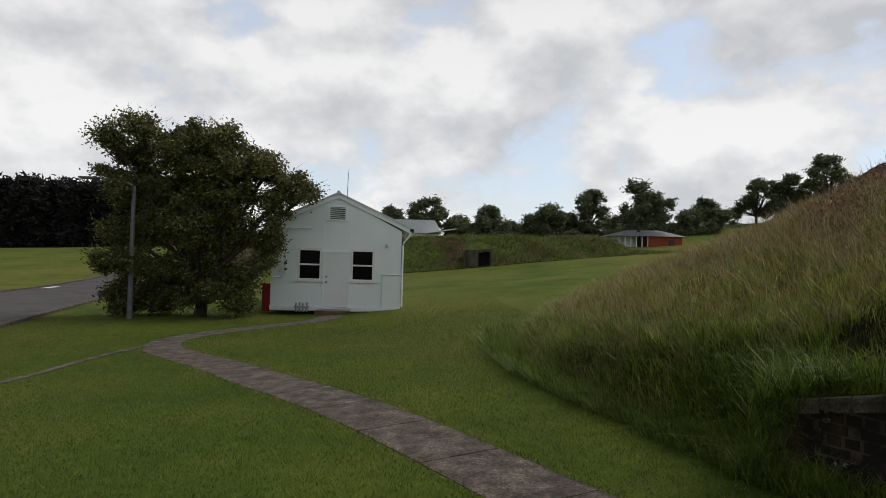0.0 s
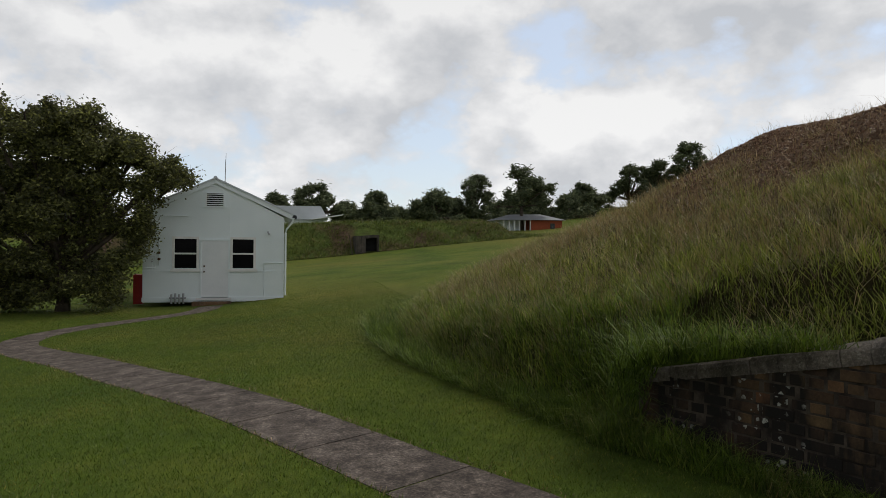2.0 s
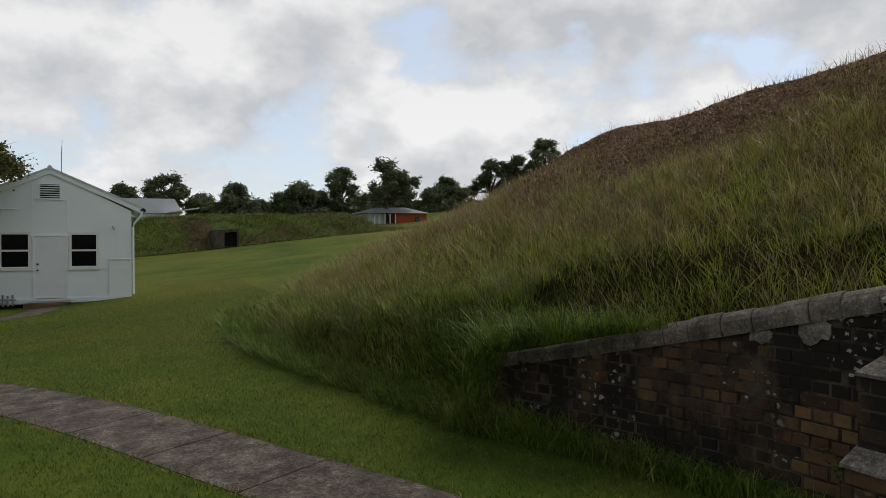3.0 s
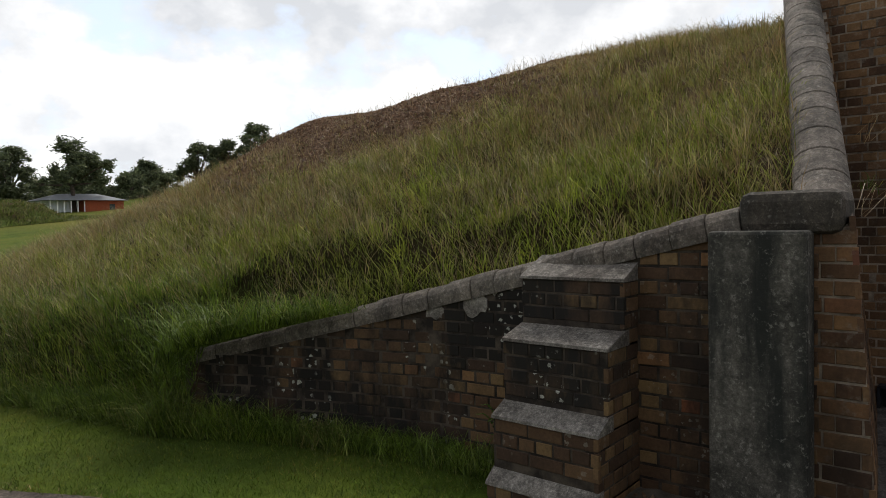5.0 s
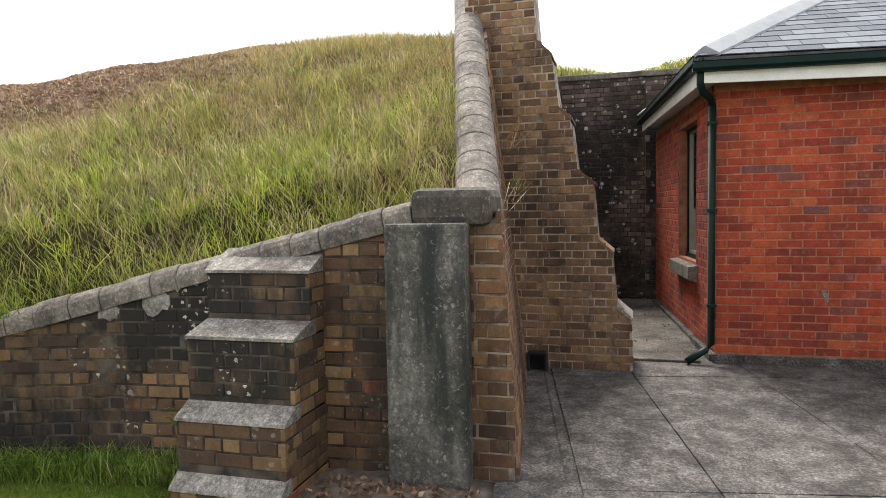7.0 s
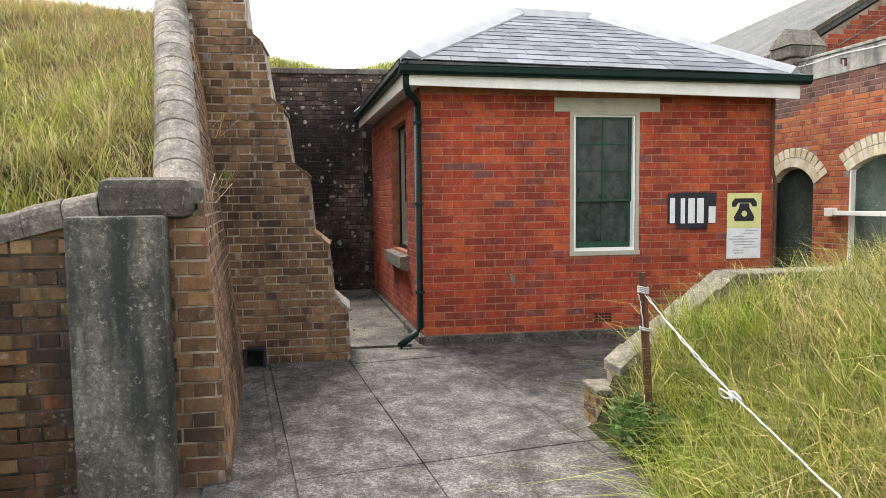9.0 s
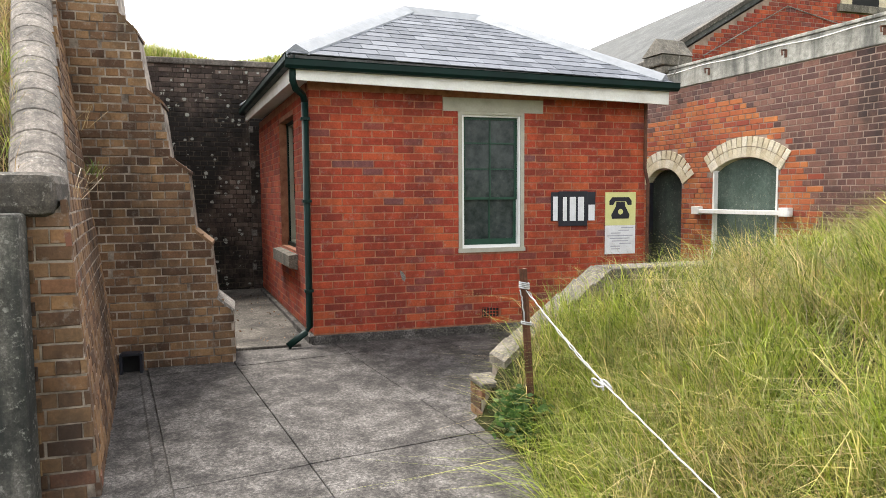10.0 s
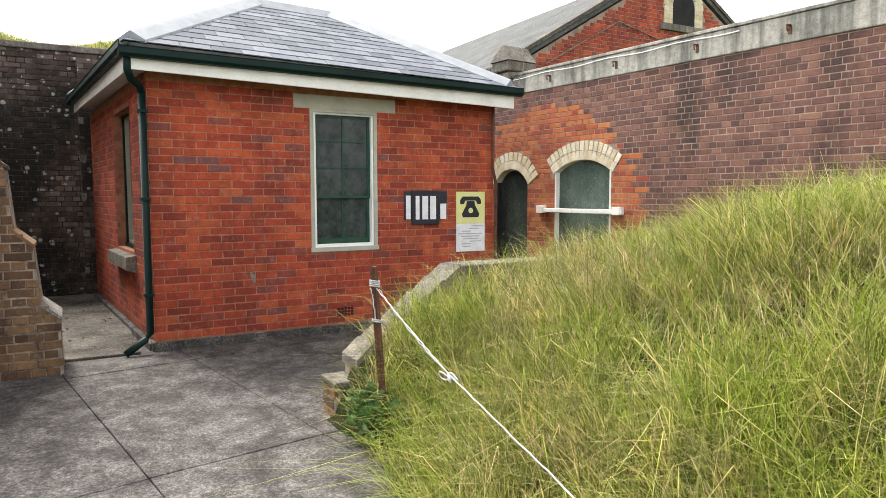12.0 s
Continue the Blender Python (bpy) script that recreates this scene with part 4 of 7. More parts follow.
def sash_window(m, u0, u1, z0, z1, parent, deep=0.1, frame_mat=M_REVEAL, sash_mat=M_SASH, lining_mat=M_WHITE):
    """A timber sash window in a wall's axes; returns its frame."""
    fr = bmesh.new()
    w = 0.045
    box(fr, u0, u0 + w, -deep, 0.004, z0, z1, m)
    box(fr, u1 - w, u1, -deep, 0.004, z0, z1, m)
    box(fr, u0 + w, u1 - w, -deep, 0.004, z1 - 0.035, z1, m)
    box(fr, u0 - 0.01, u1 + 0.01, -deep, 0.02, z0 - 0.0, z0 + 0.05, m)
    win = part("window", fr, frame_mat, parent, "painted timber window frame")
    li = bmesh.new()
    a, b = u0 + w, u1 - w
    box(li, a, a + 0.022, -deep, -0.02, z0 + 0.05, z1 - 0.035, m)
    box(li, b - 0.03, b, -deep, -0.02, z0 + 0.05, z1 - 0.035, m)
    box(li, a + 0.022, b - 0.03, -deep, -0.02, z0 + 0.05, z0 + 0.085, m)
    box(li, a + 0.022, b - 0.03, -deep, -0.03, z1 - 0.055, z1 - 0.035, m)
    part("inner_lining", li, lining_mat, win, "painted inner lining")
    a, b = a + 0.022, b - 0.03
    mid = z0 + 0.085 + (z1 - 0.055 - z0 - 0.085) * 0.37
    for name, lo, hi, y0, rows in (("upper_sash", mid - 0.02, z1 - 0.055, -0.07, 3), ("lower_sash", z0 + 0.085, mid + 0.02, -0.1, 1)):
        s = bmesh.new()
        e = 0.035
        box(s, a, a + e, y0 - 0.03, y0, lo, hi, m)
        box(s, b - e, b, y0 - 0.03, y0, lo, hi, m)
        box(s, a + e, b - e, y0 - 0.03, y0, hi - 0.03, hi, m)
        box(s, a + e, b - e, y0 - 0.03, y0, lo, lo + (0.07 if rows == 1 else 0.03), m)
        c = (a + b) / 2
        box(s, c - 0.009, c + 0.009, y0 - 0.025, y0 - 0.002, lo + 0.03, hi - 0.03, m)
        for r in range(1, rows):
            h = lo + (hi - lo) * (0.06 + 0.94 * r / rows)
            box(s, a + e, c - 0.009, y0 - 0.025, y0 - 0.002, h - 0.008, h + 0.008, m)
            box(s, c + 0.009, b - e, y0 - 0.025, y0 - 0.002, h - 0.008, h + 0.008, m)
        part(name, s, sash_mat, win, "dark green sash")
        part("pane", boxed(a + 0.02, b - 0.02, y0 - 0.02, y0 - 0.014, lo + 0.02, hi - 0.02, m), M_GLASS, win)
    if deep < 0.2:
        part("inner_rail", boxed(a, b, -0.16, -0.13, mid - 0.16, mid - 0.1, m), sash_mat, win)
    return win


sash_window(FRONT, *WIN, annex, 0.12)
sash_window(SIDE @ Matrix.Translation((0, -0.11, 0)), *SWIN, annex, 0.12, M_GREEN, M_GREEN, M_REVEAL)
part("window_sill", prism([(-0.1, SWIN[2] - 0.02), (0.11, SWIN[2] - 0.05), (0.11, SWIN[2] - 0.2), (0.0, SWIN[2] - 0.24), (-0.1, SWIN[2] - 0.24)], "x", SWIN[0] - 0.1, SWIN[1] + 0.1), M_STONE, annex, "thick grey stone sill").matrix_basis = SIDE
vu = (-3.80) - AY1
part("air_vent", boxed(vu - 0.11, vu + 0.11, -0.03, 0.003, 0.075, 0.2, FRONT), M_DARK, annex, "small dark pierced air brick")
bm = bmesh.new()
for k in range(6):
    box(bm, vu - 0.107 + k * 0.041, vu - 0.1 + k * 0.041, 0.002, 0.008, 0.078, 0.197, FRONT)
for k in range(4):
    box(bm, vu - 0.108, vu + 0.108, 0.003, 0.007, 0.08 + k * 0.036, 0.086 + k * 0.036, FRONT)
part("vent_grille", bm, M_RED, annex)
bm = prism([(0, 0), (0.03, 0.02), (0.055, 0.09), (0.06, 0.14), (0.02, 0.11), (-0.01, 0.05)], "y", 0.0, 0.003)
part("mortar_patch", bm, M_SLAB, annex, "pale chipped patch on the brick").matrix_basis = FRONT @ Matrix.Translation((-2.72 - AY1, 0.002, 0.56))

# roof
EV = [Vector(p) for p in ((7.76, -6.12, 2.945), (7.74, -1.43, 3.05), (12.75, -0.98, 3.13), (12.75, -6.5, 2.95))]
RIDGE = [Vector((10.2, -4.42, 4.26)), Vector((10.25, -3.28, 4.27))]
_rn = (EV[0] - EV[1]).cross(RIDGE[1] - EV[1])
RIDGE[0].z = EV[1].z - (_rn.x * (RIDGE[0].x - EV[1].x) + _rn.y * (RIDGE[0].y - EV[1].y)) / _rn.z
roof = new("roof")
roof.parent = annex
roof["label"] = "hipped roof of grey slates with pale flashing on the hips"


def roof_plane(pts):
    bm = bmesh.new()
    lo = [bm.verts.new(p - Vector((0, 0, 0.012))) for p in pts]
    hi = [bm.verts.new(p - Vector((0, 0, 0.05))) for p in pts]
    bm.faces.new(lo)
    bm.faces.new(hi[::-1])
    for i in range(len(pts)):
        bm.faces.new((lo[i], hi[i], hi[(i + 1) % len(pts)], lo[(i + 1) % len(pts)]))
    bmesh.ops.recalc_face_normals(bm, faces=bm.faces[:])
    return bm


PLANES = [[EV[1], EV[0], RIDGE[0], RIDGE[1]], [EV[2], EV[1], RIDGE[1]], [EV[3], EV[2], RIDGE[1], RIDGE[0]], [EV[0], EV[3], RIDGE[0]]]
for p in PLANES:
    part("roof_boarding", roof_plane(p), M_OLDSLATE, roof)


def inside(p, poly):
    c = False
    for (ax, ay), (bx, by) in zip(poly, poly[1:] + poly[:1]):
        if (ay > p[1]) != (by > p[1]) and p[0] < (bx - ax) * (p[1] - ay) / (by - ay) + ax:
            c = not c
    return c


def clip(poly, clipper):
    """Sutherland-Hodgman: a polygon cut by a convex one, both anticlockwise."""
    out = poly
    for (ax, ay), (bx, by) in zip(clipper, clipper[1:] + clipper[:1]):
        src, out = out, []
        if not src:
            break

        def side(q):
            return (bx - ax) * (q[1] - ay) - (by - ay) * (q[0] - ax)
        for p, q in zip(src, src[1:] + src[:1]):
            sp, sq = side(p), side(q)
            if sp >= 0:
                out.append(p)
            if (sp >= 0) != (sq >= 0):
                t = sp / (sp - sq)
                out.append((p[0] + (q[0] - p[0]) * t, p[1] + (q[1] - p[1]) * t))
    return out


def slates(poly, parent, row=0.215, wide=0.31, seed=3):
    """Lays slates over a sloping plane whose first two points are its eave."""
    rng = random.Random(seed)
    o = poly[0]
    ex = (poly[1] - poly[0]).normalized()
    nrm = ex.cross(poly[-1] - poly[0]).normalized()
    if nrm.z < 0:
        nrm = -nrm
    ey = nrm.cross(ex)
    if ey.z < 0:
        ey = -ey
    flat_poly = [((p - o).dot(ex), (p - o).dot(ey)) for p in poly]
    area = sum(a[0] * b[1] - b[0] * a[1] for a, b in zip(flat_poly, flat_poly[1:] + flat_poly[:1]))
    if area < 0:
        flat_poly = flat_poly[::-1]
    m = Matrix((ex, ey, nrm)).transposed().to_4x4()
    m.translation = o
    top = max(p[1] for p in flat_poly)
    lo, hi = min(p[0] for p in flat_poly), max(p[0] for p in flat_poly)
    r = 0
    while r * row < top:
        x = lo - (wide / 2 if r % 2 else 0) - 0.1
        while x < hi:
            c = clip([(x + 0.003, r * row - 0.03), (x + wide - 0.003, r * row - 0.03), (x + wide - 0.003, (r + 1) * row), (x + 0.003, (r + 1) * row)], flat_poly)
            if len(c) >= 3 and max(p[0] for p in c) - min(p[0] for p in c) > 0.03:
                bm = bmesh.new()
                j = rng.uniform(0, 0.004)
                hs = [0.012 + j * 0.7 - 0.035 * (p[1] - r * row) for p in c]
                up = [bm.verts.new((p[0], p[1], h)) for p, h in zip(c, hs)]
                dn = [bm.verts.new((p[0], p[1], h - 0.008)) for p, h in zip(c, hs)]
                bm.faces.new(up)
                for i in range(len(c)):
                    k = (i + 1) % len(c)
                    bm.faces.new((up[i], dn[i], dn[k], up[k]))
                part("slate", bm, M_SLATE, parent).matrix_basis = m
            x += wide
        r += 1


def flashing(a, b, half=0.17, lift=0.04, drop=0.05):
    d = (b - a).normalized()
    s = Vector((-d.y, d.x, 0)).normalized()
    bm = bmesh.new()
    rows = []
    for p in (a, b):
        rows.append([bm.verts.new(p + s * half * k + Vector((0, 0, z))) for k, z in ((-1, -drop - 0.02), (-0.96, -drop + 0.01), (-0.22, lift), (0, lift + 0.02), (0.22, lift), (0.96, -drop + 0.01), (1, -drop - 0.02))])
    for i in range(6):
        bm.faces.new((rows[0][i], rows[0][i + 1], rows[1][i + 1], rows[1][i]))
    bm.faces.new(rows[0][::-1])
    bm.faces.new(rows[1])
    bmesh.ops.recalc_face_normals(bm, faces=bm.faces[:])
    return part("flashing", bm, M_FLASHING, roof, "pale grey metal hip flashing")


lift = Vector((0, 0, 0.02))
for e, r in ((EV[0], RIDGE[0]), (EV[1], RIDGE[1]), (EV[2], RIDGE[1])):
    flashing(e.lerp(r, 0.035) + lift, r + lift)
flashing(RIDGE[0] + lift, RIDGE[1] + lift, drop=0.1)
part("roof_vent", boxed(11.35, 11.6, -2.5, -2.2, 3.3, 4.1, bevel=0.02), M_IRON, roof)

# fascia, soffit and gutter along front and side eaves
for (a, b), w in (((EV[0], EV[1]), 1), ((EV[1], EV[2]), 1)):
    d = (b - a).normalized()
    n = Vector((-d.y, d.x, 0))
    n = n if n.dot(a - RIDGE[0]) > 0 else -n
    m = axes(a, d, n) if d.cross(n).z > 0 else axes(b, -d, n)
    L = (b - a).length
    part("fascia", boxed(0.045, L - 0.045, -0.065, -0.04, -0.26, -0.045, m), M_FASCIA, annex, "white painted fascia board")
    part("soffit", boxed(0.1, L - 0.1, -0.32, -0.066, -0.2, -0.17, m), M_FASCIA, annex)
    gut = prism([(-0.045, -0.1), (0.03, -0.1), (0.055, -0.07), (0.055, -0.012), (0.062, -0.004), (0.045, -0.004), (0.042, -0.06), (-0.03, -0.085), (-0.036, -0.02), (-0.045, -0.02)], "x", -0.05, L + 0.05)
    part("gutter", gut, M_GREEN, annex, "dark green metal gutter").matrix_basis = m
bm = bmesh.new()
dx, dy = 8.04, -1.60
tube(bm, [(7.80, -1.46, 2.98), (7.80, -1.46, 2.78), (7.85, -1.49, 2.71), (dx - 0.03, dy + 0.02, 2.67), (dx, dy, 2.6)], 0.038, 10)
tube(bm, [(dx, dy, 2.61), (dx, dy, 0.1), (dx - 0.03, dy + 0.05, 0.05), (dx - 0.1, dy + 0.25, -0.075)], 0.038, 10)
pipe = part("downpipe", bm, M_GREEN, annex, "dark green downpipe with a kicked shoe", smooth=True)
for z in (0.5, 1.5, 2.4):
    part("pipe_bracket", boxed(dx - 0.05, dx + 0.05, dy - 0.05, dy + 0.05, z, z + 0.03), M_GREEN, pipe)
part("downpipe", tubed([(8.03, -5.90, 2.72), (8.03, -5.90, 1.9), (8.0, -5.93, 1.7), (8.0, -5.93, -0.1)], 0.022, 8), M_IRON, annex, "thin dark pipe in the corner")

# ---- signs on the annex ----
def on_front(y, z, w, h, t, name, mat, parent=None, lift=0.004, label=""):
    u = y - AY1
    return part(name, boxed(u - w, u, lift, lift + t, z - h, z, FRONT, bevel=0.0015), mat, parent, label)


sign = thing("building_sign", "black board with worn white painted bars", "sign")
on_front(-4.60, 1.60, 0.62, 0.36, 0.01, "backing", M_BLACK, sign, 0.004)
on_front(-4.70, 1.61, 0.40, 0.435, 0.012, "board", M_BLACK, sign, 0.015, "square black board")
for k, (y, w) in enumerate(((-4.755, 0.055), (-4.85, 0.085), (-4.965, 0.085))):
    on_front(y, 1.54, w, 0.3, 0.003, "bar", M_SIGNWHITE, sign, 0.027)
on_front(-4.625, 1.545, 0.065, 0.3, 0.003, "bar", M_SIGNWHITE, sign, 0.0145)
on_front(-5.12, 1.44, 0.09, 0.2, 0.003, "bar", M_SIGNWHITE, sign, 0.0145)
notice = thing("telephone_notice", "yellow telephone notice over a faded white panel", "sign")
on_front(-5.365, 1.595, 0.445, 0.425, 0.008, "yellow_panel", M_YELLOW, notice)
on_front(-5.365, 1.169, 0.445, 0.37, 0.008, "white_panel", M_SIGNWHITE, notice)
bm = bmesh.new()
ph = [(-0.09, 0.0), (0.09, 0.0), (0.1, 0.035), (0.05, 0.12), (0.045, 0.16), (-0.045, 0.16), (-0.05, 0.12), (-0.1, 0.035)]
prism(ph, "y", 0.0, 0.003, bm)
hs = [(-0.12, 0.13), (-0.08, 0.13), (-0.06, 0.165), (0.06, 0.165), (0.08, 0.13), (0.12, 0.13), (0.12, 0.17), (0.09, 0.205), (-0.09, 0.205), (-0.12, 0.17)]
prism(hs, "y", 0.0, 0.004, bm)
part("telephone_mark", bm, M_BLACK, notice, "black telephone shape").matrix_basis = FRONT @ Matrix.Translation((-5.585 - AY1, 0.0125, 1.255)) @ Matrix.Diagonal((1.35, 1, 1.35, 1))
bm = bmesh.new()
prism([(0.028 * math.cos(a), 0.028 * math.sin(a)) for a in [k * math.pi / 6 for k in range(12)]], "y", 0.0, 0.004, bm)
part("dial", bm, M_YELLOW, notice).matrix_basis = FRONT @ Matrix.Translation((-5.585 - AY1, 0.0132, 1.345)) @ Matrix.Diagonal((1.3, 1, 1.3, 1))
rng = random.Random(8)
for k in range(9):
    w = rng.uniform(0.12, 0.38)
    on_front(-5.385 - rng.uniform(0, 0.4 - w), 1.145 - 0.034 * k, w, 0.013, 0.002, "line_of_writing", M_GREYINK, notice, 0.0125)

# ---- long brick wall with bricked-up openings ----
WA = radians(5.4)
MAIN = axes((10.79, -7.60, 0), (math.cos(WA), math.sin(WA), 0), (-math.sin(WA), math.cos(WA), 0))
MAIN_LEN = 7.2
MAIN0 = MAIN @ Matrix.Translation((-MAIN_LEN, 0, 0))


def mu(u):
    """Along the wall from its near end, for a distance u from the annex's corner."""
    return MAIN_LEN - u


DOOR = (mu(1.10), mu(0.25), -0.2, 1.97)
OPEN = (mu(2.93), mu(1.77), -0.2, 2.08)
main = thing("wall_main", "long high brick wall with a streaked concrete parapet", "wall", kind="structure")
part("wall_body", holed_wall(MAIN0 @ set_back, MAIN_LEN + 1.2, 3.262, 0.4, [DOOR, OPEN], -0.3), M_MORTAR_MAIN, main)
part("parapet", boxed(-0.03, MAIN_LEN - 0.74, -0.43, 0.02, 3.266, 3.575, MAIN0, bevel=0.014), M_PARAPET, main, "pale concrete parapet streaked with black")
part("parapet_lip", boxed(-0.05, MAIN_LEN - 0.7, -0.45, 0.04, 3.576, 3.62, MAIN0, bevel=0.008), M_PARAPET, main)


def arch(u0, u1, spring, crown, thick, m, parent, name="voussoir", n=11):
    """A segmental arch ring of bricks laid on edge."""
    half, rise = (u1 - u0) / 2, crown - spring
    r = (half * half + rise * rise) / (2 * rise)
    cu, cz = (u0 + u1) / 2, crown - r
    a0 = math.asin(half / r) * 1.06
    for k in range(n):
        a = -a0 + 2 * a0 * (k + 0.5) / n
        wide = 2 * a0 / n * (r + thick / 2) - 0.008
        q = m @ Matrix.Translation((cu, 0, cz)) @ Matrix.Rotation(a, 4, "Y") @ Matrix.Translation((0, 0.012, r + thick / 2))
        for t0, t1 in ((-thick / 2, -0.004), (0.004, thick / 2)):
            ob = part(name, boxed(-wide / 2, wide / 2, -0.14, 0.0, t0, t1, bevel=0.004), M_CREAM, parent)
            ob.matrix_basis = q
    return cu, cz, r


CU1, CZ1, R1 = arch(DOOR[0], DOOR[1], 1.76, 2.0, 0.29, MAIN0, main, n=13)
CU2, CZ2, R2 = arch(OPEN[0], OPEN[1], 1.905, 2.09, 0.29, MAIN0, main, n=17)


def arched_panel(u0, u1, z0, spring, crown, y0, y1):
    half, rise = (u1 - u0) / 2, crown - spring
    r = (half * half + rise * rise) / (2 * rise)
    cu, cz = (u0 + u1) / 2, crown - r
    a0 = math.asin(half / r)
    pts = [(u0, z0), (u1, z0)] + [(cu + r * math.sin(a0 - 2 * a0 * k / 10), cz + r * math.cos(a0 - 2 * a0 * k / 10)) for k in range(11)]
    return prism(pts, "y", y0, y1)


door = part("door_1", arched_panel(DOOR[0] + 0.03, DOOR[1] - 0.03, -0.2, 1.75, 1.98, -0.16, -0.11), M_DOORGREEN)
door.matrix_basis = MAIN0
tagged(door, "narrow arched timber door with flaking dark green paint", "door", kind="structure")
fr = bmesh.new()
for a, b in ((DOOR[0], DOOR[0] + 0.045), (DOOR[1] - 0.045, DOOR[1])):
    box(fr, a, b, -0.17, -0.03, -0.2, 1.77)
part("door_frame", fr, M_BLACK, door)
shut = thing("window_1", "arched opening closed by patchy green boards", "window", kind="structure")
c = (OPEN[0] + OPEN[1]) / 2
for a, b, k in ((OPEN[0] + 0.03, c - 0.003, 0), (c + 0.003, OPEN[1] - 0.03, 1)):
    ob = part("board", arched_panel(OPEN[0] + 0.02, OPEN[1] - 0.02, -0.2, 1.89, 2.075, -0.1 - 0.004 * k, -0.07 - 0.004 * k), M_BOARD, shut)
    bmesh_cut = bmesh.new()
    bmesh_cut.from_mesh(ob.data)
    bmesh.ops.bisect_plane(bmesh_cut, geom=bmesh_cut.verts[:] + bmesh_cut.edges[:] + bmesh_cut.faces[:], plane_co=(a if k else b, 0, 0), plane_no=(-1 if k else 1, 0, 0), clear_outer=True)
    bmesh.ops.holes_fill(bmesh_cut, edges=[e for e in bmesh_cut.edges if e.is_boundary])
    bmesh_cut.to_mesh(ob.data)
    bmesh_cut.free()
    ob.matrix_basis = MAIN0
fr = bmesh.new()
for a, b in ((OPEN[0] - 0.002, OPEN[0] + 0.024), (OPEN[1] - 0.024, OPEN[1] + 0.002)):
    box(fr, a, b, -0.12, 0.006, -0.2, 1.91, MAIN0)
part("window_frame", fr, M_FASCIA, shut)
bar = part("security_bar", boxed(mu(3.2), mu(1.45), 0.02, 0.085, 1.27, 1.335, MAIN0, bevel=0.006), M_FASCIA, shut, "white painted timber cross bar")
for u in (1.42, 3.03):
    part("bar_end", boxed(mu(u + 0.15), mu(u), 0.0, 0.095, 1.255, 1.375, MAIN0, bevel=0.006), M_FASCIA, shut)

# brackets and cable under the parapet
for u in (1.65, 3.01, 4.33, 5.52, 6.7):
    br = bmesh.new()
    tube(br, [(mu(u), 0.02, 3.46), (mu(u), 0.1, 3.45), (mu(u) - 0.02, 0.11, 3.38)], 0.012, 6)
    box(br, mu(u) - 0.02, mu(u) + 0.02, 0.018, 0.028, 3.36, 3.46)
    ob = part("wall_bracket", br, M_IRON)
    ob.matrix_basis = MAIN0
    tagged(ob, "short rusty iron bracket on the parapet", "bracket", group="brackets along the parapet")
cable = part("cable", tubed([(mu(u), 0.04, 3.52 + 0.012 * math.sin(u * 5)) for u in [0.75 + 0.16 * k for k in range(27)]], 0.007, 6), M_FASCIA)
cable.matrix_basis = MAIN0
tagged(cable, "pale cable clipped along the parapet", "cable")

# carved stone kneeler at the wall's end
knee = thing("stone_kneeler", "carved sandstone kneeler with a pointed cap", "stonework")
K = MAIN @ Matrix.Translation((-0.56, 0, 0))
for z0, z1, out in ((3.264, 3.4, 0.02), (3.402, 3.53, 0.07), (3.532, 3.66, 0.13), (3.662, 3.84, 0.18)):
    part("course", boxed(-0.15 - out * 0.5, 0.15 + out * 0.5, -0.45, out, z0, z1, K, bevel=0.03), M_STONE, knee)
bm = bmesh.new()
vs = [bm.verts.new(K @ Vector(p)) for p in ((-0.25, -0.45, 3.842), (0.25, -0.45, 3.842), (0.25, 0.2, 3.842), (-0.25, 0.2, 3.842), (0, -0.45, 4.13), (0, 0.12, 4.13))]
for f in ((0, 1, 4), (1, 2, 5, 4), (2, 3, 5), (3, 0, 4, 5), (3, 2, 1, 0)):
    bm.faces.new([vs[i] for i in f])
part("cap", bm, M_STONE, knee)
part("loop_of_cable", tubed([K @ Vector((0.2 * math.sin(a) - 0.42, 0.17, 3.74 + 0.3 * math.cos(a))) for a in [3.0 + 0.22 * k for k in range(14)]], 0.007, 6), M_SLAB, knee)

# ---- gabled brick building behind ----
hall = thing("brick_hall", "large red brick hall with an old slate gable roof", "building")
GX, GY, GZ = 11.7, -13.3, 6.8
EAVES = ((-8.6, 4.05), (-18.0, 4.05))
part("gable_wall", prism([(-8.6, -0.3), (-8.6, 4.0), (GY, GZ - 0.05), (-18.0, 4.0), (-18.0, -0.3)], "x", GX + 0.008, GX + 0.35), M_MORTAR_MAIN, hall)
part("wall", boxed(GX + 0.36, 22.5, -9.0, -8.65, -0.3, 4.0), M_RED_J, hall)
for ya, za in EAVES:
    e = 0.3 if ya > GY else -0.3
    drop = 0.3 * (GZ - za) / abs(GY - ya)
    part("roof", prism([(ya + e, za - drop), (GY, GZ), (GY, GZ + 0.1), (ya + e, za - drop + 0.1)], "x", GX - 0.05, 22.5), M_OLDSLATE, hall, "lichened old slate roof")
    part("verge_coping", prism([(ya + e, za - drop + 0.11), (GY, GZ + 0.11), (GY, GZ + 0.2), (ya + e, za - drop + 0.2)], "x", GX - 0.08, GX + 0.22), M_CAP, hall, "dark stone verge coping")
GAB = axes((GX, -18.0, 0), (0, 1, 0), (-1, 0, 0))
GW = 18.0 - 13.65
for a in [k * math.pi / 12 for k in range(12)]:
    q = GAB @ Matrix.Translation((GW, 0.02, 5.9)) @ Matrix.Rotation(a + math.pi / 24 - math.pi / 2, 4, "Y")
    part("voussoir", boxed(-0.075, 0.075, -0.2, 0.0, 0.37, 0.66, bevel=0.004), M_CREAM, hall).matrix_basis = q
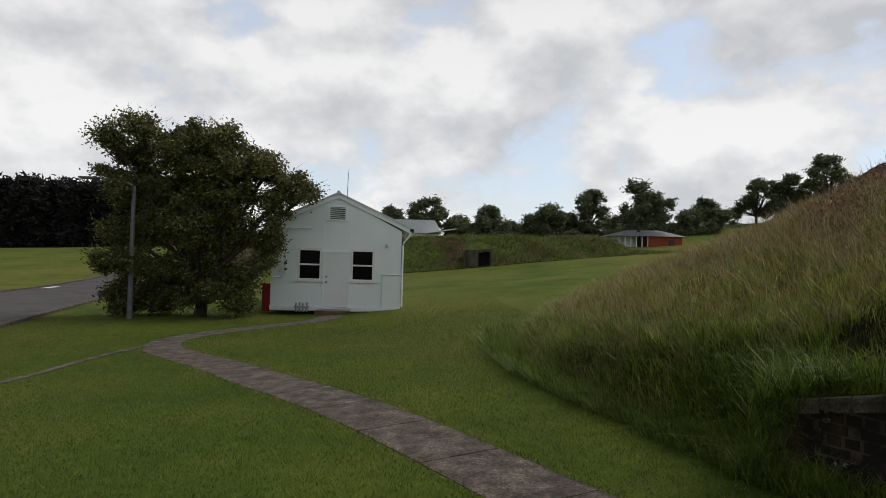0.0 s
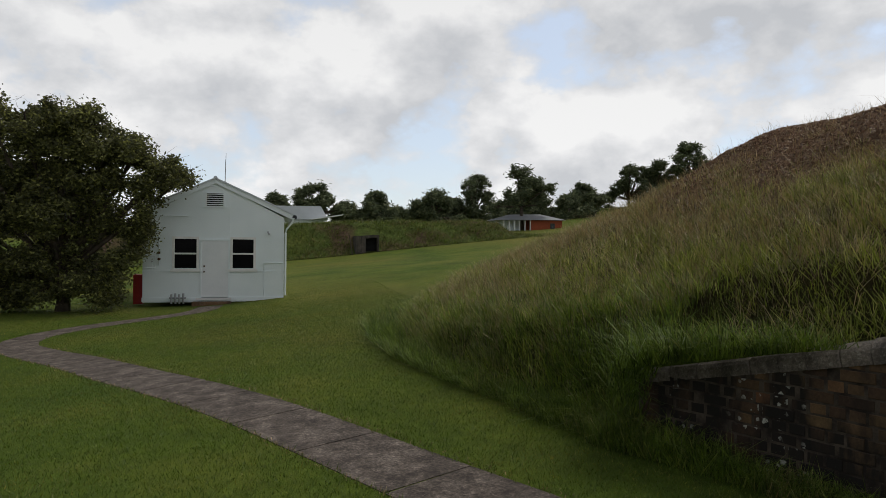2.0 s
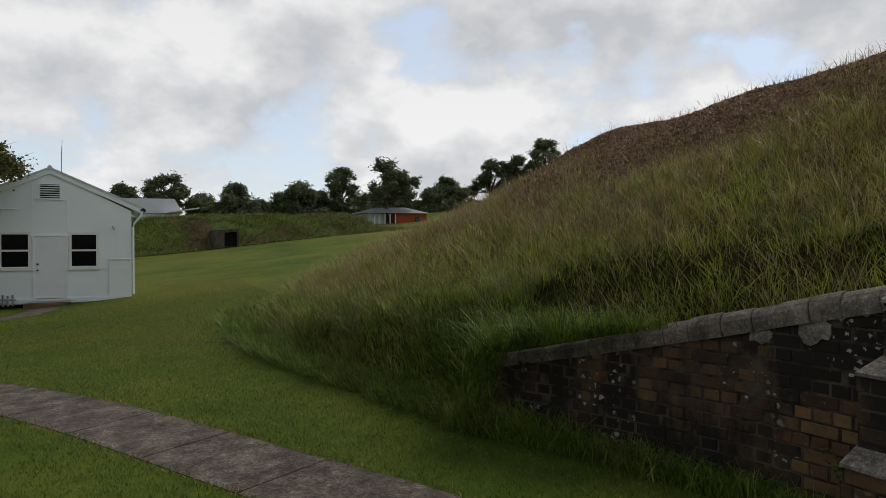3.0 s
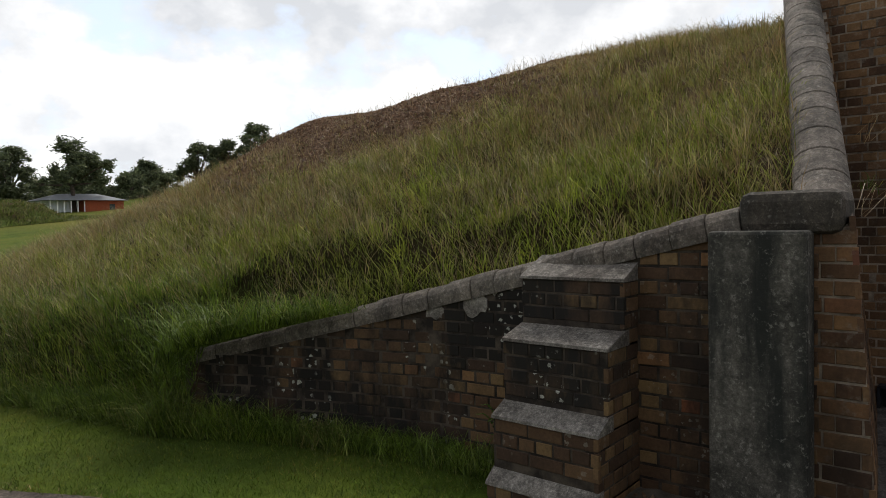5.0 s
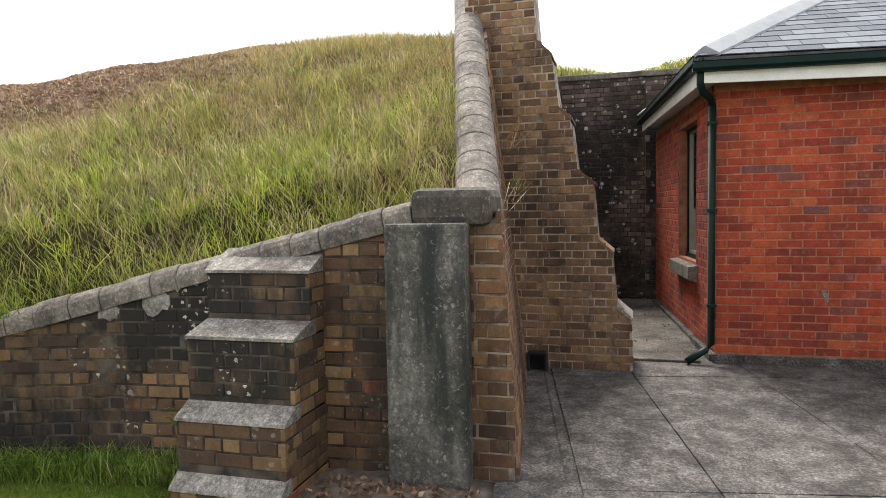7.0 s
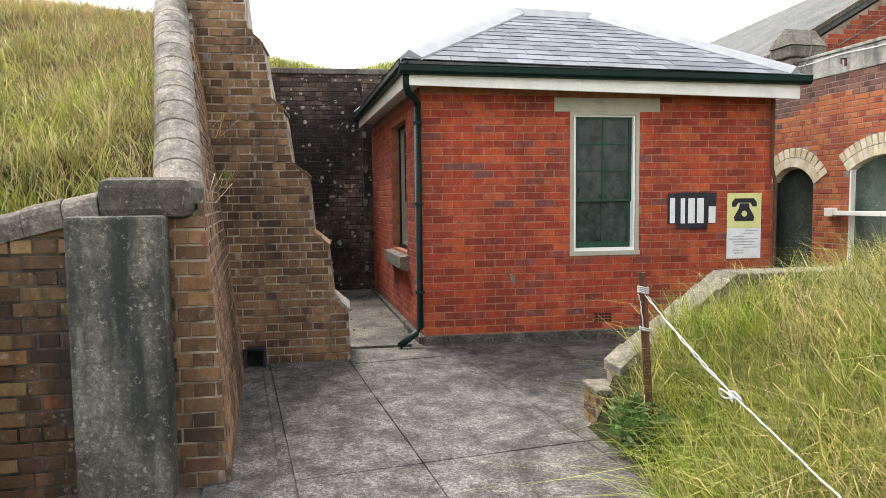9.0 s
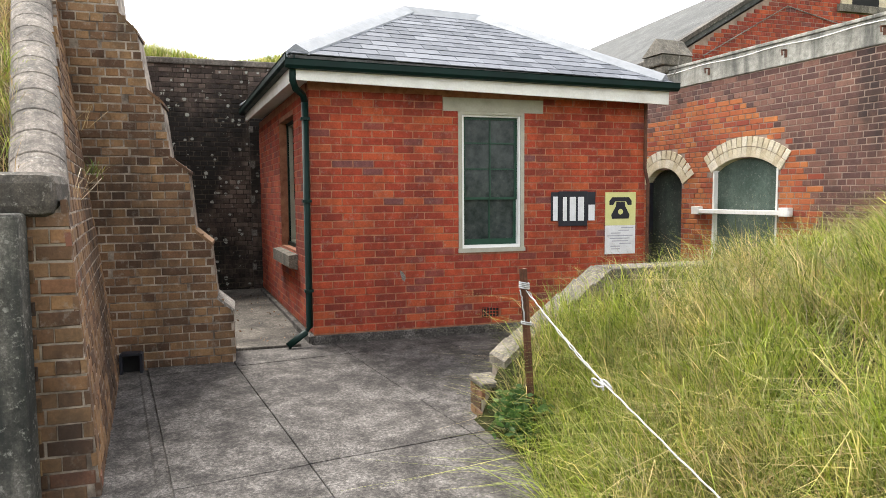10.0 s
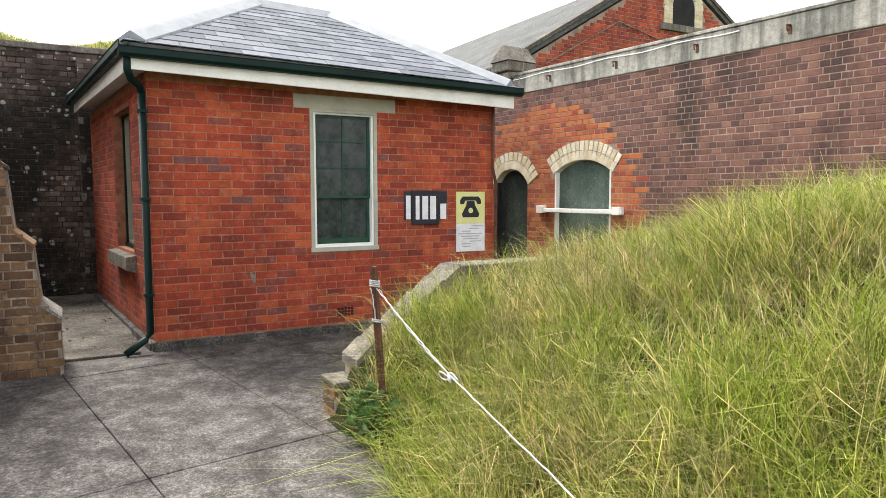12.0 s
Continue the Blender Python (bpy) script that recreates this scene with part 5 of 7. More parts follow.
for sg in (-1, 1):
    for k in range(4):
        u0, u1 = (0.37, 0.64) if sg > 0 else (-0.64, -0.37)
        part("quoin", boxed(GW + u0, GW + u1, -0.15, 0.02, 5.5 + 0.1 * k, 5.595 + 0.1 * k, GAB), M_CREAM, hall)
part("gable_window", arched_panel(GW - 0.37, GW + 0.37, 5.5, 5.9, 6.26, -0.02, 0.012), M_DARK, hall, "dark arched gable opening").matrix_basis = GAB
part("window_sill", boxed(GW - 0.75, GW + 0.75, -0.1, 0.07, 5.34, 5.495, GAB, bevel=0.01), M_STONE, hall)
part("lead_flashing", tubed([(GX - 0.03, -9.6, 4.25), (GX - 0.03, -11.6, 5.35), (GX - 0.03, -14.6, 4.75)], 0.012, 6), M_SLAB, hall)

# ---- low stone-capped wall holding the bank ----
low = thing("wall_low", "low brick wall with a stepped stone capping", "wall", kind="structure")
LX0, LX1 = 5.08, 5.33
part("wall_body", prism([(-2.57, -0.3), (-2.57, 0.13), (-2.74, 0.13), (-2.74, 0.25), (-3.62, 0.9), (-5.9, 0.92), (-5.9, -0.3)], "x", LX0 + 0.01, LX1 - 0.01), M_MORTAR, low)
part("end_stone", boxed(LX0 - 0.03, LX1 + 0.02, -2.735, -2.55, 0.135, 0.18, bevel=0.012), M_STONE, low)
n = 6
for k in range(n):
    a, b = k / n, (k + 1) / n
    ya, yb = -2.73 - 0.9 * a, -2.73 - 0.9 * b + 0.014
    za, zb = 0.272 + 0.655 * a, 0.272 + 0.655 * b
    part("coping_stone", prism([(ya, za - 0.02), (yb, zb - 0.02), (yb, zb + 0.06 + 0.008 * math.sin(k * 5)), (ya, za + 0.055 + 0.008 * math.sin(k * 3))], "x", LX0 - 0.03 - 0.008 * math.sin(k * 4), LX1 + 0.03), M_STONE, low)
for k in range(6):
    ya = -3.64 - 0.38 * k
    part("coping_stone", boxed(LX0 - 0.03, LX1 + 0.03, ya - 0.372, ya, 0.9, 0.99, bevel=0.012), M_STONE, low)

# ---- rusty post with rope ----
picket = part("iron_picket", boxed(-0.015, 0.015, -0.012, 0.012, 0.0, 1.05, bevel=0.003), M_IRON)
bm = bmesh.new()
bm.from_mesh(picket.data)
box(bm, -0.004, 0.004, 0.012, 0.036, 0.0, 1.05)
bm.to_mesh(picket.data)
bm.free()
picket.matrix_basis = Matrix.Translation((4.47, -2.70, 0.04)) @ Matrix.Rotation(radians(-3.5), 4, "X") @ Matrix.Rotation(radians(0.5), 4, "Y")
tagged(picket, "rusty iron star picket leaning in the grass", "post")


def rope_line(a, b, sag, n=26, wob=0.004, seed=1):
    rng = random.Random(seed)
    a, b = Vector(a), Vector(b)
    return [a.lerp(b, i / n) + Vector((rng.uniform(-wob, wob), rng.uniform(-wob, wob), -4 * sag * (i / n) * (1 - i / n))) for i in range(n + 1)]


rope = thing("rope", "knotted white rope tied to the iron picket", "rope")
part("strand", tubed(rope_line((4.5, -2.64, 0.96), (3.43, -2.62, 0.60), 0.01), 0.004, 7), M_ROPE, rope)
part("strand", tubed(rope_line((4.48, -2.66, 0.945), (3.46, -2.63, 0.60), 0.03, seed=2), 0.0036, 7), M_ROPE, rope)
part("strand", tubed(rope_line((3.43, -2.62, 0.60), (0.2, -2.66, -0.27), 0.0, 50, seed=3), 0.0046, 7), M_ROPE, rope)
for z, k in ((0.955, 4), (0.72, 2)):
    cy = -2.70 + 0.061 * (z - 0.04) + 0.01
    pts = [(4.478 + 0.03 * math.cos(t), cy + 0.032 * math.sin(t), z + 0.0018 * t + 0.008 * math.sin(t)) for t in [0.4 * i for i in range(16 * k)]]
    part("lashing", tubed(pts, 0.005, 6), M_ROPE, rope)
part("strand", tubed(rope_line((4.47, -2.60, 0.95), (4.46, -2.63, 0.73), -0.03, 12), 0.0045, 6), M_ROPE, rope)
kn = [(3.45 + 0.026 * math.cos(2 * t) * (1 + 0.3 * math.sin(3 * t)), -2.62 + 0.02 * math.sin(t), 0.602 + 0.018 * math.sin(2 * t + 1)) for t in [0.25 * i for i in range(40)]]
part("knot", tubed(kn, 0.006, 6), M_ROPE, rope)
part("knot_loop", tubed([(3.44 + 0.075 * math.sin(s * 2.1), -2.60 + 0.02 * math.sin(s * 3), 0.605 + 0.022 * math.sin(s * 4.2)) for s in [i / 10 for i in range(16)]], 0.0045, 6), M_ROPE, rope)

# ---- drain outlet at the tall buttress ----
outlet = thing("drain_outlet", "broken iron drain outlet at the wall foot", "drain")
bm = bmesh.new()
for sgn in (-1, 1):
    box(bm, 7.44, 7.56, 0.16 + sgn * 0.09 - 0.012, 0.16 + sgn * 0.09 + 0.012, -0.16, 0.06)
box(bm, 7.44, 7.56, 0.07, 0.25, 0.045, 0.07)
part("rim", bm, M_BLACK, outlet)
part("mouth", boxed(7.53, 7.555, 0.08, 0.24, -0.15, 0.05), M_DARK, outlet)

# ---- white timber hut ----
HY, HX0, HX1, HZ = 24.67, -3.96, 0.82, -0.42
hut = thing("timber_hut", "small gabled hut clad in pale painted sheeting", "hut")
H = axes((HX1, HY, 0), (-1, 0, 0), (0, -1, 0))


def hb(x0, x1, z0, z1, y0, y1):
    """A box on the hut's front: x and z as in the world, y out of the wall."""
    return boxed(x0, x1, HY - y1, HY - y0, z0, z1)


WINDOWS = ((-3.0, -2.11), (-1.05, -0.17))
holes = [(HX1 - b + 0.06, HX1 - a - 0.06, 0.78, 1.86) for a, b in WINDOWS]
sheet_us = sorted({0.0, HX1 - HX0, *[h[0] for h in holes], *[h[1] for h in holes]})
for ua, ub in zip(sheet_us, sheet_us[1:]):
    cut = [h for h in holes if h[0] < (ua + ub) / 2 < h[1]]
    for za, zb in ([(HZ, cut[0][2]), (cut[0][3], 2.62)] if cut else [(HZ, 2.62)]):
        part("wall_sheet", boxed(ua, ub, -0.1, 0, za, zb, H), M_HUT, hut)
APEX = (-1.57, 3.9)
part("gable_wall", prism([(HX0, 2.621), (HX1, 2.621), (APEX[0], APEX[1] - 0.03)], "y", HY, HY + 0.1), M_HUT, hut)
part("side_wall", boxed(HX0, HX0 + 0.1, HY + 0.101, HY + 8, HZ, 2.62), M_HUT, hut)
part("side_wall", boxed(HX1 - 0.1, HX1, HY + 0.101, HY + 8, HZ, 2.62), M_HUT, hut)
part("back_wall", boxed(HX0 + 0.101, HX1 - 0.101, HY + 7.9, HY + 8, HZ, 2.62), M_HUT, hut)
part("interior", boxed(HX0 + 0.2, HX1 - 0.2, HY + 0.8, HY + 0.9, HZ, 2.6), M_DARK, hut)
for x in (-3.66, -3.05 - 0.02, -2.08, -1.08, -0.12, 0.42):
    part("cover_batten", hb(x - 0.025, x + 0.025, 0.70 if x not in (-2.08, -1.08) else HZ + 0.1, 2.6 if x not in (-2.08, -1.08) else 3.45, 0.0, 0.012), M_HUT, hut)
part("cover_batten", hb(HX0, -2.07, 0.66, 0.70, 0.0, 0.016), M_HUT, hut)
part("cover_batten", hb(-1.05, HX1, 0.66, 0.70, 0.0, 0.016), M_HUT, hut)
part("base_board", hb(HX0 - 0.02, HX1, HZ + 0.03, HZ + 0.17, 0.0, 0.03), M_HUT, hut)
for sgn, xe, ze in ((-1, -4.18, 2.70), (1, 1.16, 2.66)):
    ax, az = APEX
    part("barge_board", prism([(xe, ze - 0.12), (ax, az - 0.1), (ax, az + 0.06), (xe, ze + 0.06)], "y", HY - 0.06, HY - 0.004), M_HUT, hut)
    part("roof", prism([(xe, ze + 0.061), (ax, az + 0.061), (ax, az + 0.12), (xe, ze + 0.12)], "y", HY - 0.09, HY + 8.2), M_METALROOF, hut, "pale metal roof sheet")
part("ridge_cap", tubed([(APEX[0], HY - 0.1, APEX[1] + 0.1), (APEX[0], HY + 8.2, APEX[1] + 0.1)], 0.07, 8), M_METALROOF, hut)
part("gutter", tubed([(1.18, HY - 0.06, 2.66), (1.18, HY + 8.2, 2.66)], 0.065, 8), M_STEEL, hut)
part("gutter_end", tubed([(1.19, HY - 0.09, 2.65), (1.19, HY - 0.061, 2.65)], 0.085, 8), M_BLACK, hut, "dark gutter stop end")
part("downpipe", tubed([(1.16, HY - 0.1, 2.62), (1.1, HY - 0.08, 2.45), (0.9, HY - 0.04, 2.2), (0.87, HY - 0.04, 2.05), (0.87, HY - 0.04, -0.2)], 0.035, 8), M_HUT, hut)
for a, b in WINDOWS:
    w = bmesh.new()
    box(w, a, a + 0.08, HY - 0.035, HY + 0.06, 0.72, 1.9)
    box(w, b - 0.08, b, HY - 0.035, HY + 0.06, 0.72, 1.9)
    box(w, a + 0.08, b - 0.08, HY - 0.035, HY + 0.06, 1.82, 1.9)
    box(w, a - 0.06, b + 0.06, HY - 0.07, HY + 0.06, 0.66, 0.75)
    win = part("window", w, M_WHITE, hut, "white framed double-hung window")
    part("meeting_rail", boxed(a + 0.08, b - 0.08, HY + 0.0, HY + 0.05, 1.27, 1.33), M_WHITE, win)
    part("pane", boxed(a + 0.06, b - 0.06, HY + 0.03, HY + 0.036, 0.74, 1.3), M_HUTGLASS, win)
    part("pane", boxed(a + 0.06, b - 0.06, HY + 0.05, HY + 0.056, 1.3, 1.84), M_HUTGLASS, win)
d = part("door", hb(-2.02, -1.12, -0.27, 1.76, 0.0, 0.03), M_HUTDOOR, hut, "plain pale grey painted door")
fr = bmesh.new()
for a, b in ((-2.07, -2.02), (-1.12, -1.07)):
    box(fr, a, b, HY - 0.05, HY, -0.3, 1.81)
box(fr, -2.02, -1.12, HY - 0.05, HY, 1.762, 1.81)
part("door_frame", fr, M_HUT, d)
part("knob", tubed([(-1.93, HY - 0.03, 0.66), (-1.93, HY - 0.1, 0.66)], 0.03, 8), M_IRON, d)
part("lock", tubed([(-1.93, HY - 0.03, 0.86), (-1.93, HY - 0.06, 0.86)], 0.03, 8), M_IRON, d)
part("door_sill", hb(-2.2, -1.0, -0.335, -0.27, 0.0, 0.1), M_WHITE, hut)
part("step", hb(-2.3, -1.0, -0.62, -0.40, 0.02, 0.36), M_SANDY, hut, "low brick door step")
v = bmesh.new()
box(v, -1.92, -1.86, HY - 0.03, HY, 3.0, 3.5)
box(v, -1.30, -1.24, HY - 0.03, HY, 3.0, 3.5)
box(v, -1.86, -1.30, HY - 0.03, HY, 3.45, 3.5)
box(v, -2.0, -1.16, HY - 0.04, HY, 2.95, 3.0)
vent = part("louvre_vent", v, M_HUT, hut, "pale louvred gable vent")
part("backing", boxed(-1.86, -1.30, HY - 0.006, HY - 0.002, 3.0, 3.45), M_DARK, vent)
for k in range(6):
    part("louvre", boxed(-1.86, -1.30, -0.03, 0.006, -0.008, 0.014, Matrix.Translation((0, HY - 0.01, 3.04 + 0.073 * k)) @ Matrix.Rotation(radians(-25), 4, "X")), M_HUT, vent)
part("antenna", tubed([(-1.27, HY + 0.3, 3.8), (-1.26, HY + 0.3, 4.55), (-1.24, HY + 0.3, 4.95)], [0.018, 0.014, 0.007], 6), M_STEEL, hut)
part("conduit", tubed([(-3.42, HY - 0.03, 0.9), (-3.42, HY - 0.03, 2.6), (-3.40, HY - 0.03, 2.63), (-2.5, HY - 0.03, 2.63)], 0.022, 6), M_HUT, hut)
part("conduit", tubed([(0.12, HY - 0.03, -0.2), (0.12, HY - 0.03, 0.99), (0.8, HY - 0.03, 0.99)], 0.022, 6), M_HUT, hut)
part("meter_pipe", tubed([(-3.9, HY - 0.05, 1.2), (-3.55, HY - 0.05, 1.2), (-3.55, HY - 0.05, 0.8), (-3.9, HY - 0.05, 0.8)], 0.025, 6), M_HUT, hut)
part("tap", tubed([(-3.42, HY - 0.02, 1.1), (-3.42, HY - 0.12, 1.1)], 0.045, 8), M_IRON, hut)
part("tap", tubed([(-3.42, HY - 0.02, 1.32), (-3.42, HY - 0.12, 1.32)], 0.045, 8), M_IRON, hut)
part("wall_lamp", tubed([(0.25, HY, 2.1), (0.25, HY - 0.1, 2.1), (0.3, HY - 0.14, 2.0)], 0.03, 8), M_STEEL, hut)
meter = thing("water_meter", "cluster of grey water meter pipes by the wall", "meter")
for k in range(4):
    part("pipe", tubed([(-2.98 + 0.13 * k, HY - 0.25, -0.45), (-2.98 + 0.13 * k, HY - 0.25, -0.12 + 0.03 * (k % 2))], 0.035, 8), M_STEEL, meter)
part("crossbar", tubed([(-3.05, HY - 0.25, -0.25), (-2.5, HY - 0.25, -0.25)], 0.03, 8), M_STEEL, meter)
box_red = part("hose_cabinet", boxed(-4.32, -4.0, HY + 0.3, HY + 0.7, -0.5, 0.55, bevel=0.02), M_REDPAINT)
tagged(box_red, "red painted metal cabinet beside the hut", "cabinet")

# ---- street lamp ----
lamp = thing("street_lamp", "grey steel street lamp with a flat outreach arm", "street lamp")
part("pole", tubed([(-7.95, 22, -0.7), (-7.95, 22, 3.72)], [0.085, 0.06], 10), M_LAMP, lamp)
part("arm", tubed([(-7.95, 22, 3.70), (-8.2, 21.98, 3.82), (-9.1, 21.9, 3.92)], [0.045, 0.035, 0.028], 8), M_LAMP, lamp)
part("lantern", boxed(-9.6, -9.0, 21.75, 22.05, 3.88, 3.95, bevel=0.03), M_LAMP, lamp)
sgn = thing("bollard_marker", "small white round marker near the kerb", "marker")
part("disc", tubed([(-9.9, 26, -0.1), (-9.9, 25.97, -0.1)], 0.14, 12), M_WHITE, sgn)
part("stem", tubed([(-9.9, 26.02, -0.9), (-9.9, 26.02, -0.1)], 0.025, 6), M_STEEL, sgn)

# ---- bunker portal in the far bank ----
portal = thing("bunker_portal", "dark concrete doorway set in the far bank", "doorway")
part("surround", prism([(7.3, 0.9), (7.3, 2.6), (9.3, 2.75), (9.3, 0.9), (9.15, 0.9), (9.15, 2.5), (8.15, 2.4), (8.15, 0.9)], "y", 56.7, 59.5), M_CAP, portal)
part("doorway", boxed(7.35, 9.16, 57.4, 57.5, 0.9, 2.5), M_DARK, portal)
part("rail", tubed([(7.0, 56.5, 0.9), (6.7, 56.5, 2.7)], 0.05, 6), M_BARK, portal)

# ---- far buildings ----
far_house = thing("far_house", "low brick house with a white posted verandah", "house")
part("wall", boxed(33.4, 37.9, 82, 88, 3.4, 5.5), M_ORANGE_J, far_house)
part("verandah_wall", boxed(29.5, 33.4, 84, 88, 3.4, 5.5), M_HUT, far_house)
bm = bmesh.new()
vs = [bm.verts.new(p) for p in ((29, 81.5, 5.45), (38.3, 81.5, 5.55), (38.3, 88.5, 5.5), (29, 88.5, 5.5), (31.5, 85, 6.35), (36, 85, 6.45))]
for f in ((0, 1, 5, 4), (1, 2, 5), (2, 3, 4, 5), (3, 0, 4), (3, 2, 1, 0)):
    bm.faces.new([vs[i] for i in f])
part("roof", bm, M_FLASHING, far_house)
for k in range(6):
    part("post", boxed(29.6 + 0.74 * k, 29.72 + 0.74 * k, 82, 82.12, 3.5, 5.44), M_WHITE, far_house)
part("window", boxed(36.2, 36.8, 81.9, 81.99, 4.2, 5.1), M_GLASS, far_house)
shed = thing("far_shed", "distant shed with a pale metal roof", "shed")
part("roof", prism([(-3, 4.6), (6.4, 4.75), (5.55, 6.22), (0.4, 6.18)], "y", 75, 82), M_METALROOF, shed)
part("wall", boxed(-2.5, 6.0, 75.4, 81.5, 3.0, 4.7), M_HUT, shed)
part("awning", prism([(4.4, 4.62), (7.9, 5.2), (7.9, 5.3), (4.4, 4.72)], "y", 73.5, 75), M_WHITE, shed)
# ---- trees ----
def leaf_mesh(name, centres, sizes, material, parent, seed, lance=1.9, corners=4):
    """Many small pointed leaves; with three corners, half leaves for crowns far off."""
    rng = np.random.default_rng(seed)
    n = len(centres)
    d = rng.normal(size=(n, 3))
    d[:, 2] = d[:, 2] * 0.6 - 0.25
    d /= np.linalg.norm(d, axis=1)[:, None]
    s = np.cross(d, rng.normal(size=(n, 3)))
    s /= np.linalg.norm(s, axis=1)[:, None]
    a, b = sizes[:, None] * lance * d * 0.5, sizes[:, None] * s * 0.5
    v = np.stack([centres - a, centres + b, centres + a, centres - b][:corners], 1).reshape(-1, 3)
    me = bpy.data.meshes.new(name)
    me.vertices.add(corners * n)
    me.vertices.foreach_set("co", v.astype(np.float32).ravel())
    me.loops.add(corners * n)
    me.loops.foreach_set("vertex_index", np.arange(corners * n, dtype=np.int32))
    me.polygons.add(n)
    me.polygons.foreach_set("loop_start", np.arange(0, corners * n, corners, dtype=np.int32))
    me.materials.append(material)
    me.update(calc_edges=True)
    ob = new(name, me)
    ob.parent = parent
    return ob


def tree(name, label, base, lobes, leaves, size, material, seed, trunk=0.16, clump=0.28, fork=1.2, clumps=40, twigs=0, corners=4):
    """A trunk, limbs to each lobe of the crown, and leaf clumps crowded towards each lobe's rim."""
    rng = np.random.default_rng(seed)
    t = thing(name, label, "tree")
    b = Vector(base)
    bm = bmesh.new()
    tube(bm, [b - Vector((0, 0, 0.3)), b + Vector((0.05, 0, 0.3)), b + Vector((-0.05, 0.08, fork))], [trunk * 1.35, trunk, trunk * 0.8], 9)
    part("trunk", bm, M_BARK, t, smooth=True)
    top = b + Vector((-0.05, 0.08, fork))
    vol = np.array([max(l[3] * l[4] * l[5], 1e-3) ** 0.67 for l in lobes])
    vol = vol / vol.sum()
    pts = []
    for (cx, cy, cz, rx, ry, rz), share in zip(lobes, vol):
        c = Vector((cx, cy, cz))
        mid = top.lerp(c, 0.5) + Vector(rng.normal(size=3)) * 0.12 * rx
        bm = bmesh.new()
        tube(bm, [top - Vector((0, 0, 0.1)), mid, c], [trunk * 0.55, trunk * 0.36, trunk * 0.14], 6)
        for _ in range(6):
            q = rng.normal(size=3)
            q /= np.linalg.norm(q)
            tip = c + Vector((q[0] * rx, q[1] * ry, q[2] * rz)) * 0.85
            tube(bm, [mid.lerp(c, 0.6), c.lerp(tip, 0.5) + Vector((0, 0, 0.06)), tip], [trunk * 0.16, trunk * 0.1, trunk * 0.03], 5)
        part("limb", bm, M_BARK, t, smooth=True)
        nc = max(4, int(clumps * share * len(lobes)))
        q = rng.normal(size=(nc, 3))
        q /= np.linalg.norm(q, axis=1)[:, None]
        r = rng.uniform(0.35, 1.16, size=(nc, 1))
        cc = np.array([cx, cy, cz]) + q * r * np.array([rx, ry, rz])
        k = int(leaves * share / nc) + 1
        sp = clump * rng.uniform(0.55, 1.35, size=(nc, 1, 1))
        pts.append((cc[:, None, :] + rng.normal(size=(nc, k, 3)) * sp * np.array([1, 1, 0.72])).reshape(-1, 3))
    pts = np.concatenate(pts)
    leaf_mesh("crown", pts, size * rng.uniform(0.6, 1.3, size=len(pts)), material, t, seed + 1, corners=corners)
    if twigs:
        bm = bmesh.new()
        for _ in range(twigs):
            l = lobes[rng.integers(len(lobes))]
            q = rng.normal(size=3)
            q[2] = abs(q[2])
            q /= np.linalg.norm(q)
            p = Vector((l[0] + q[0] * l[3], l[1] + q[1] * l[4], l[2] + q[2] * l[5]))
            tube(bm, [p, p + Vector((q[0], q[1], q[2] + 0.4)) * 0.16, p + Vector((q[0] + rng.normal() * 0.6, q[1], q[2] + 0.5)) * 0.3], [0.008, 0.005, 0.002], 4)
        part("bare_twigs", bm, M_BARK, t)["kind"] = "stuff"
    return t


LOBES = [(-7.7, 4.6, 0.7, 0.75), (-7.3, 5.35, 0.5, 0.4), (-8.1, 5.0, 0.35, 0.35), (-6.7, 5.2, 0.5, 0.45), (-8.4, 3.9, 0.4, 0.35), (-6.2, 4.5, 0.6, 0.5), (-5.4, 5.05, 0.55, 0.45), (-4.7, 5.1, 0.5, 0.4), (-4.1, 4.6, 0.55, 0.5), (-3.5, 4.15, 0.5, 0.45),
         (-2.8, 3.85, 0.45, 0.35), (-2.3, 3.55, 0.32, 0.25), (-3.2, 3.2, 0.55, 0.45), (-7.7, 3.3, 0.7, 0.65), (-6.7, 3.6, 0.8, 0.7), (-5.5, 3.8, 0.8, 0.7), (-4.4, 3.4, 0.7, 0.65), (-3.5, 2.4, 0.5, 0.55), (-8.0, 2.2, 0.6, 0.5), (-7.1, 2.3, 0.8, 0.7),
         (-5.9, 2.5, 0.85, 0.75), (-4.7, 2.2, 0.75, 0.7), (-3.6, 1.6, 0.4, 0.45), (-8.3, 1.3, 0.5, 0.4), (-7.5, 1.1, 0.7, 0.55), (-6.4, 1.0, 0.75, 0.6), (-5.3, 1.0, 0.7, 0.55), (-4.2, 0.9, 0.5, 0.45), (-7.1, 0.3, 0.65, 0.35), (-5.9, 0.25, 0.6, 0.3), (-4.8, 0.35, 0.5, 0.3), (-8.0, 0.4, 0.5, 0.35), (-7.7, -0.1, 0.45, 0.22), (-6.9, -0.1, 0.4, 0.22), (-4.4, 0.1, 0.4, 0.3), (-5.2, 4.45, 0.65, 0.5), (-4.3, 4.2, 0.5, 0.4)]
tree("broad_tree", "dense dark green tree with low drooping branches", (-6.1, 23.3, -0.55),
     [(0.3 + (x - 0.3) * 1.085, 22.9 + 0.6 * math.sin(7 * x + z), 1.54 + (z - 1.54) * 1.085, rx, 0.8, rz) for x, z, rx, rz in LOBES],
     155000, 0.06, M_LEAF, 11, trunk=0.2, clump=0.17, clumps=17, twigs=110)
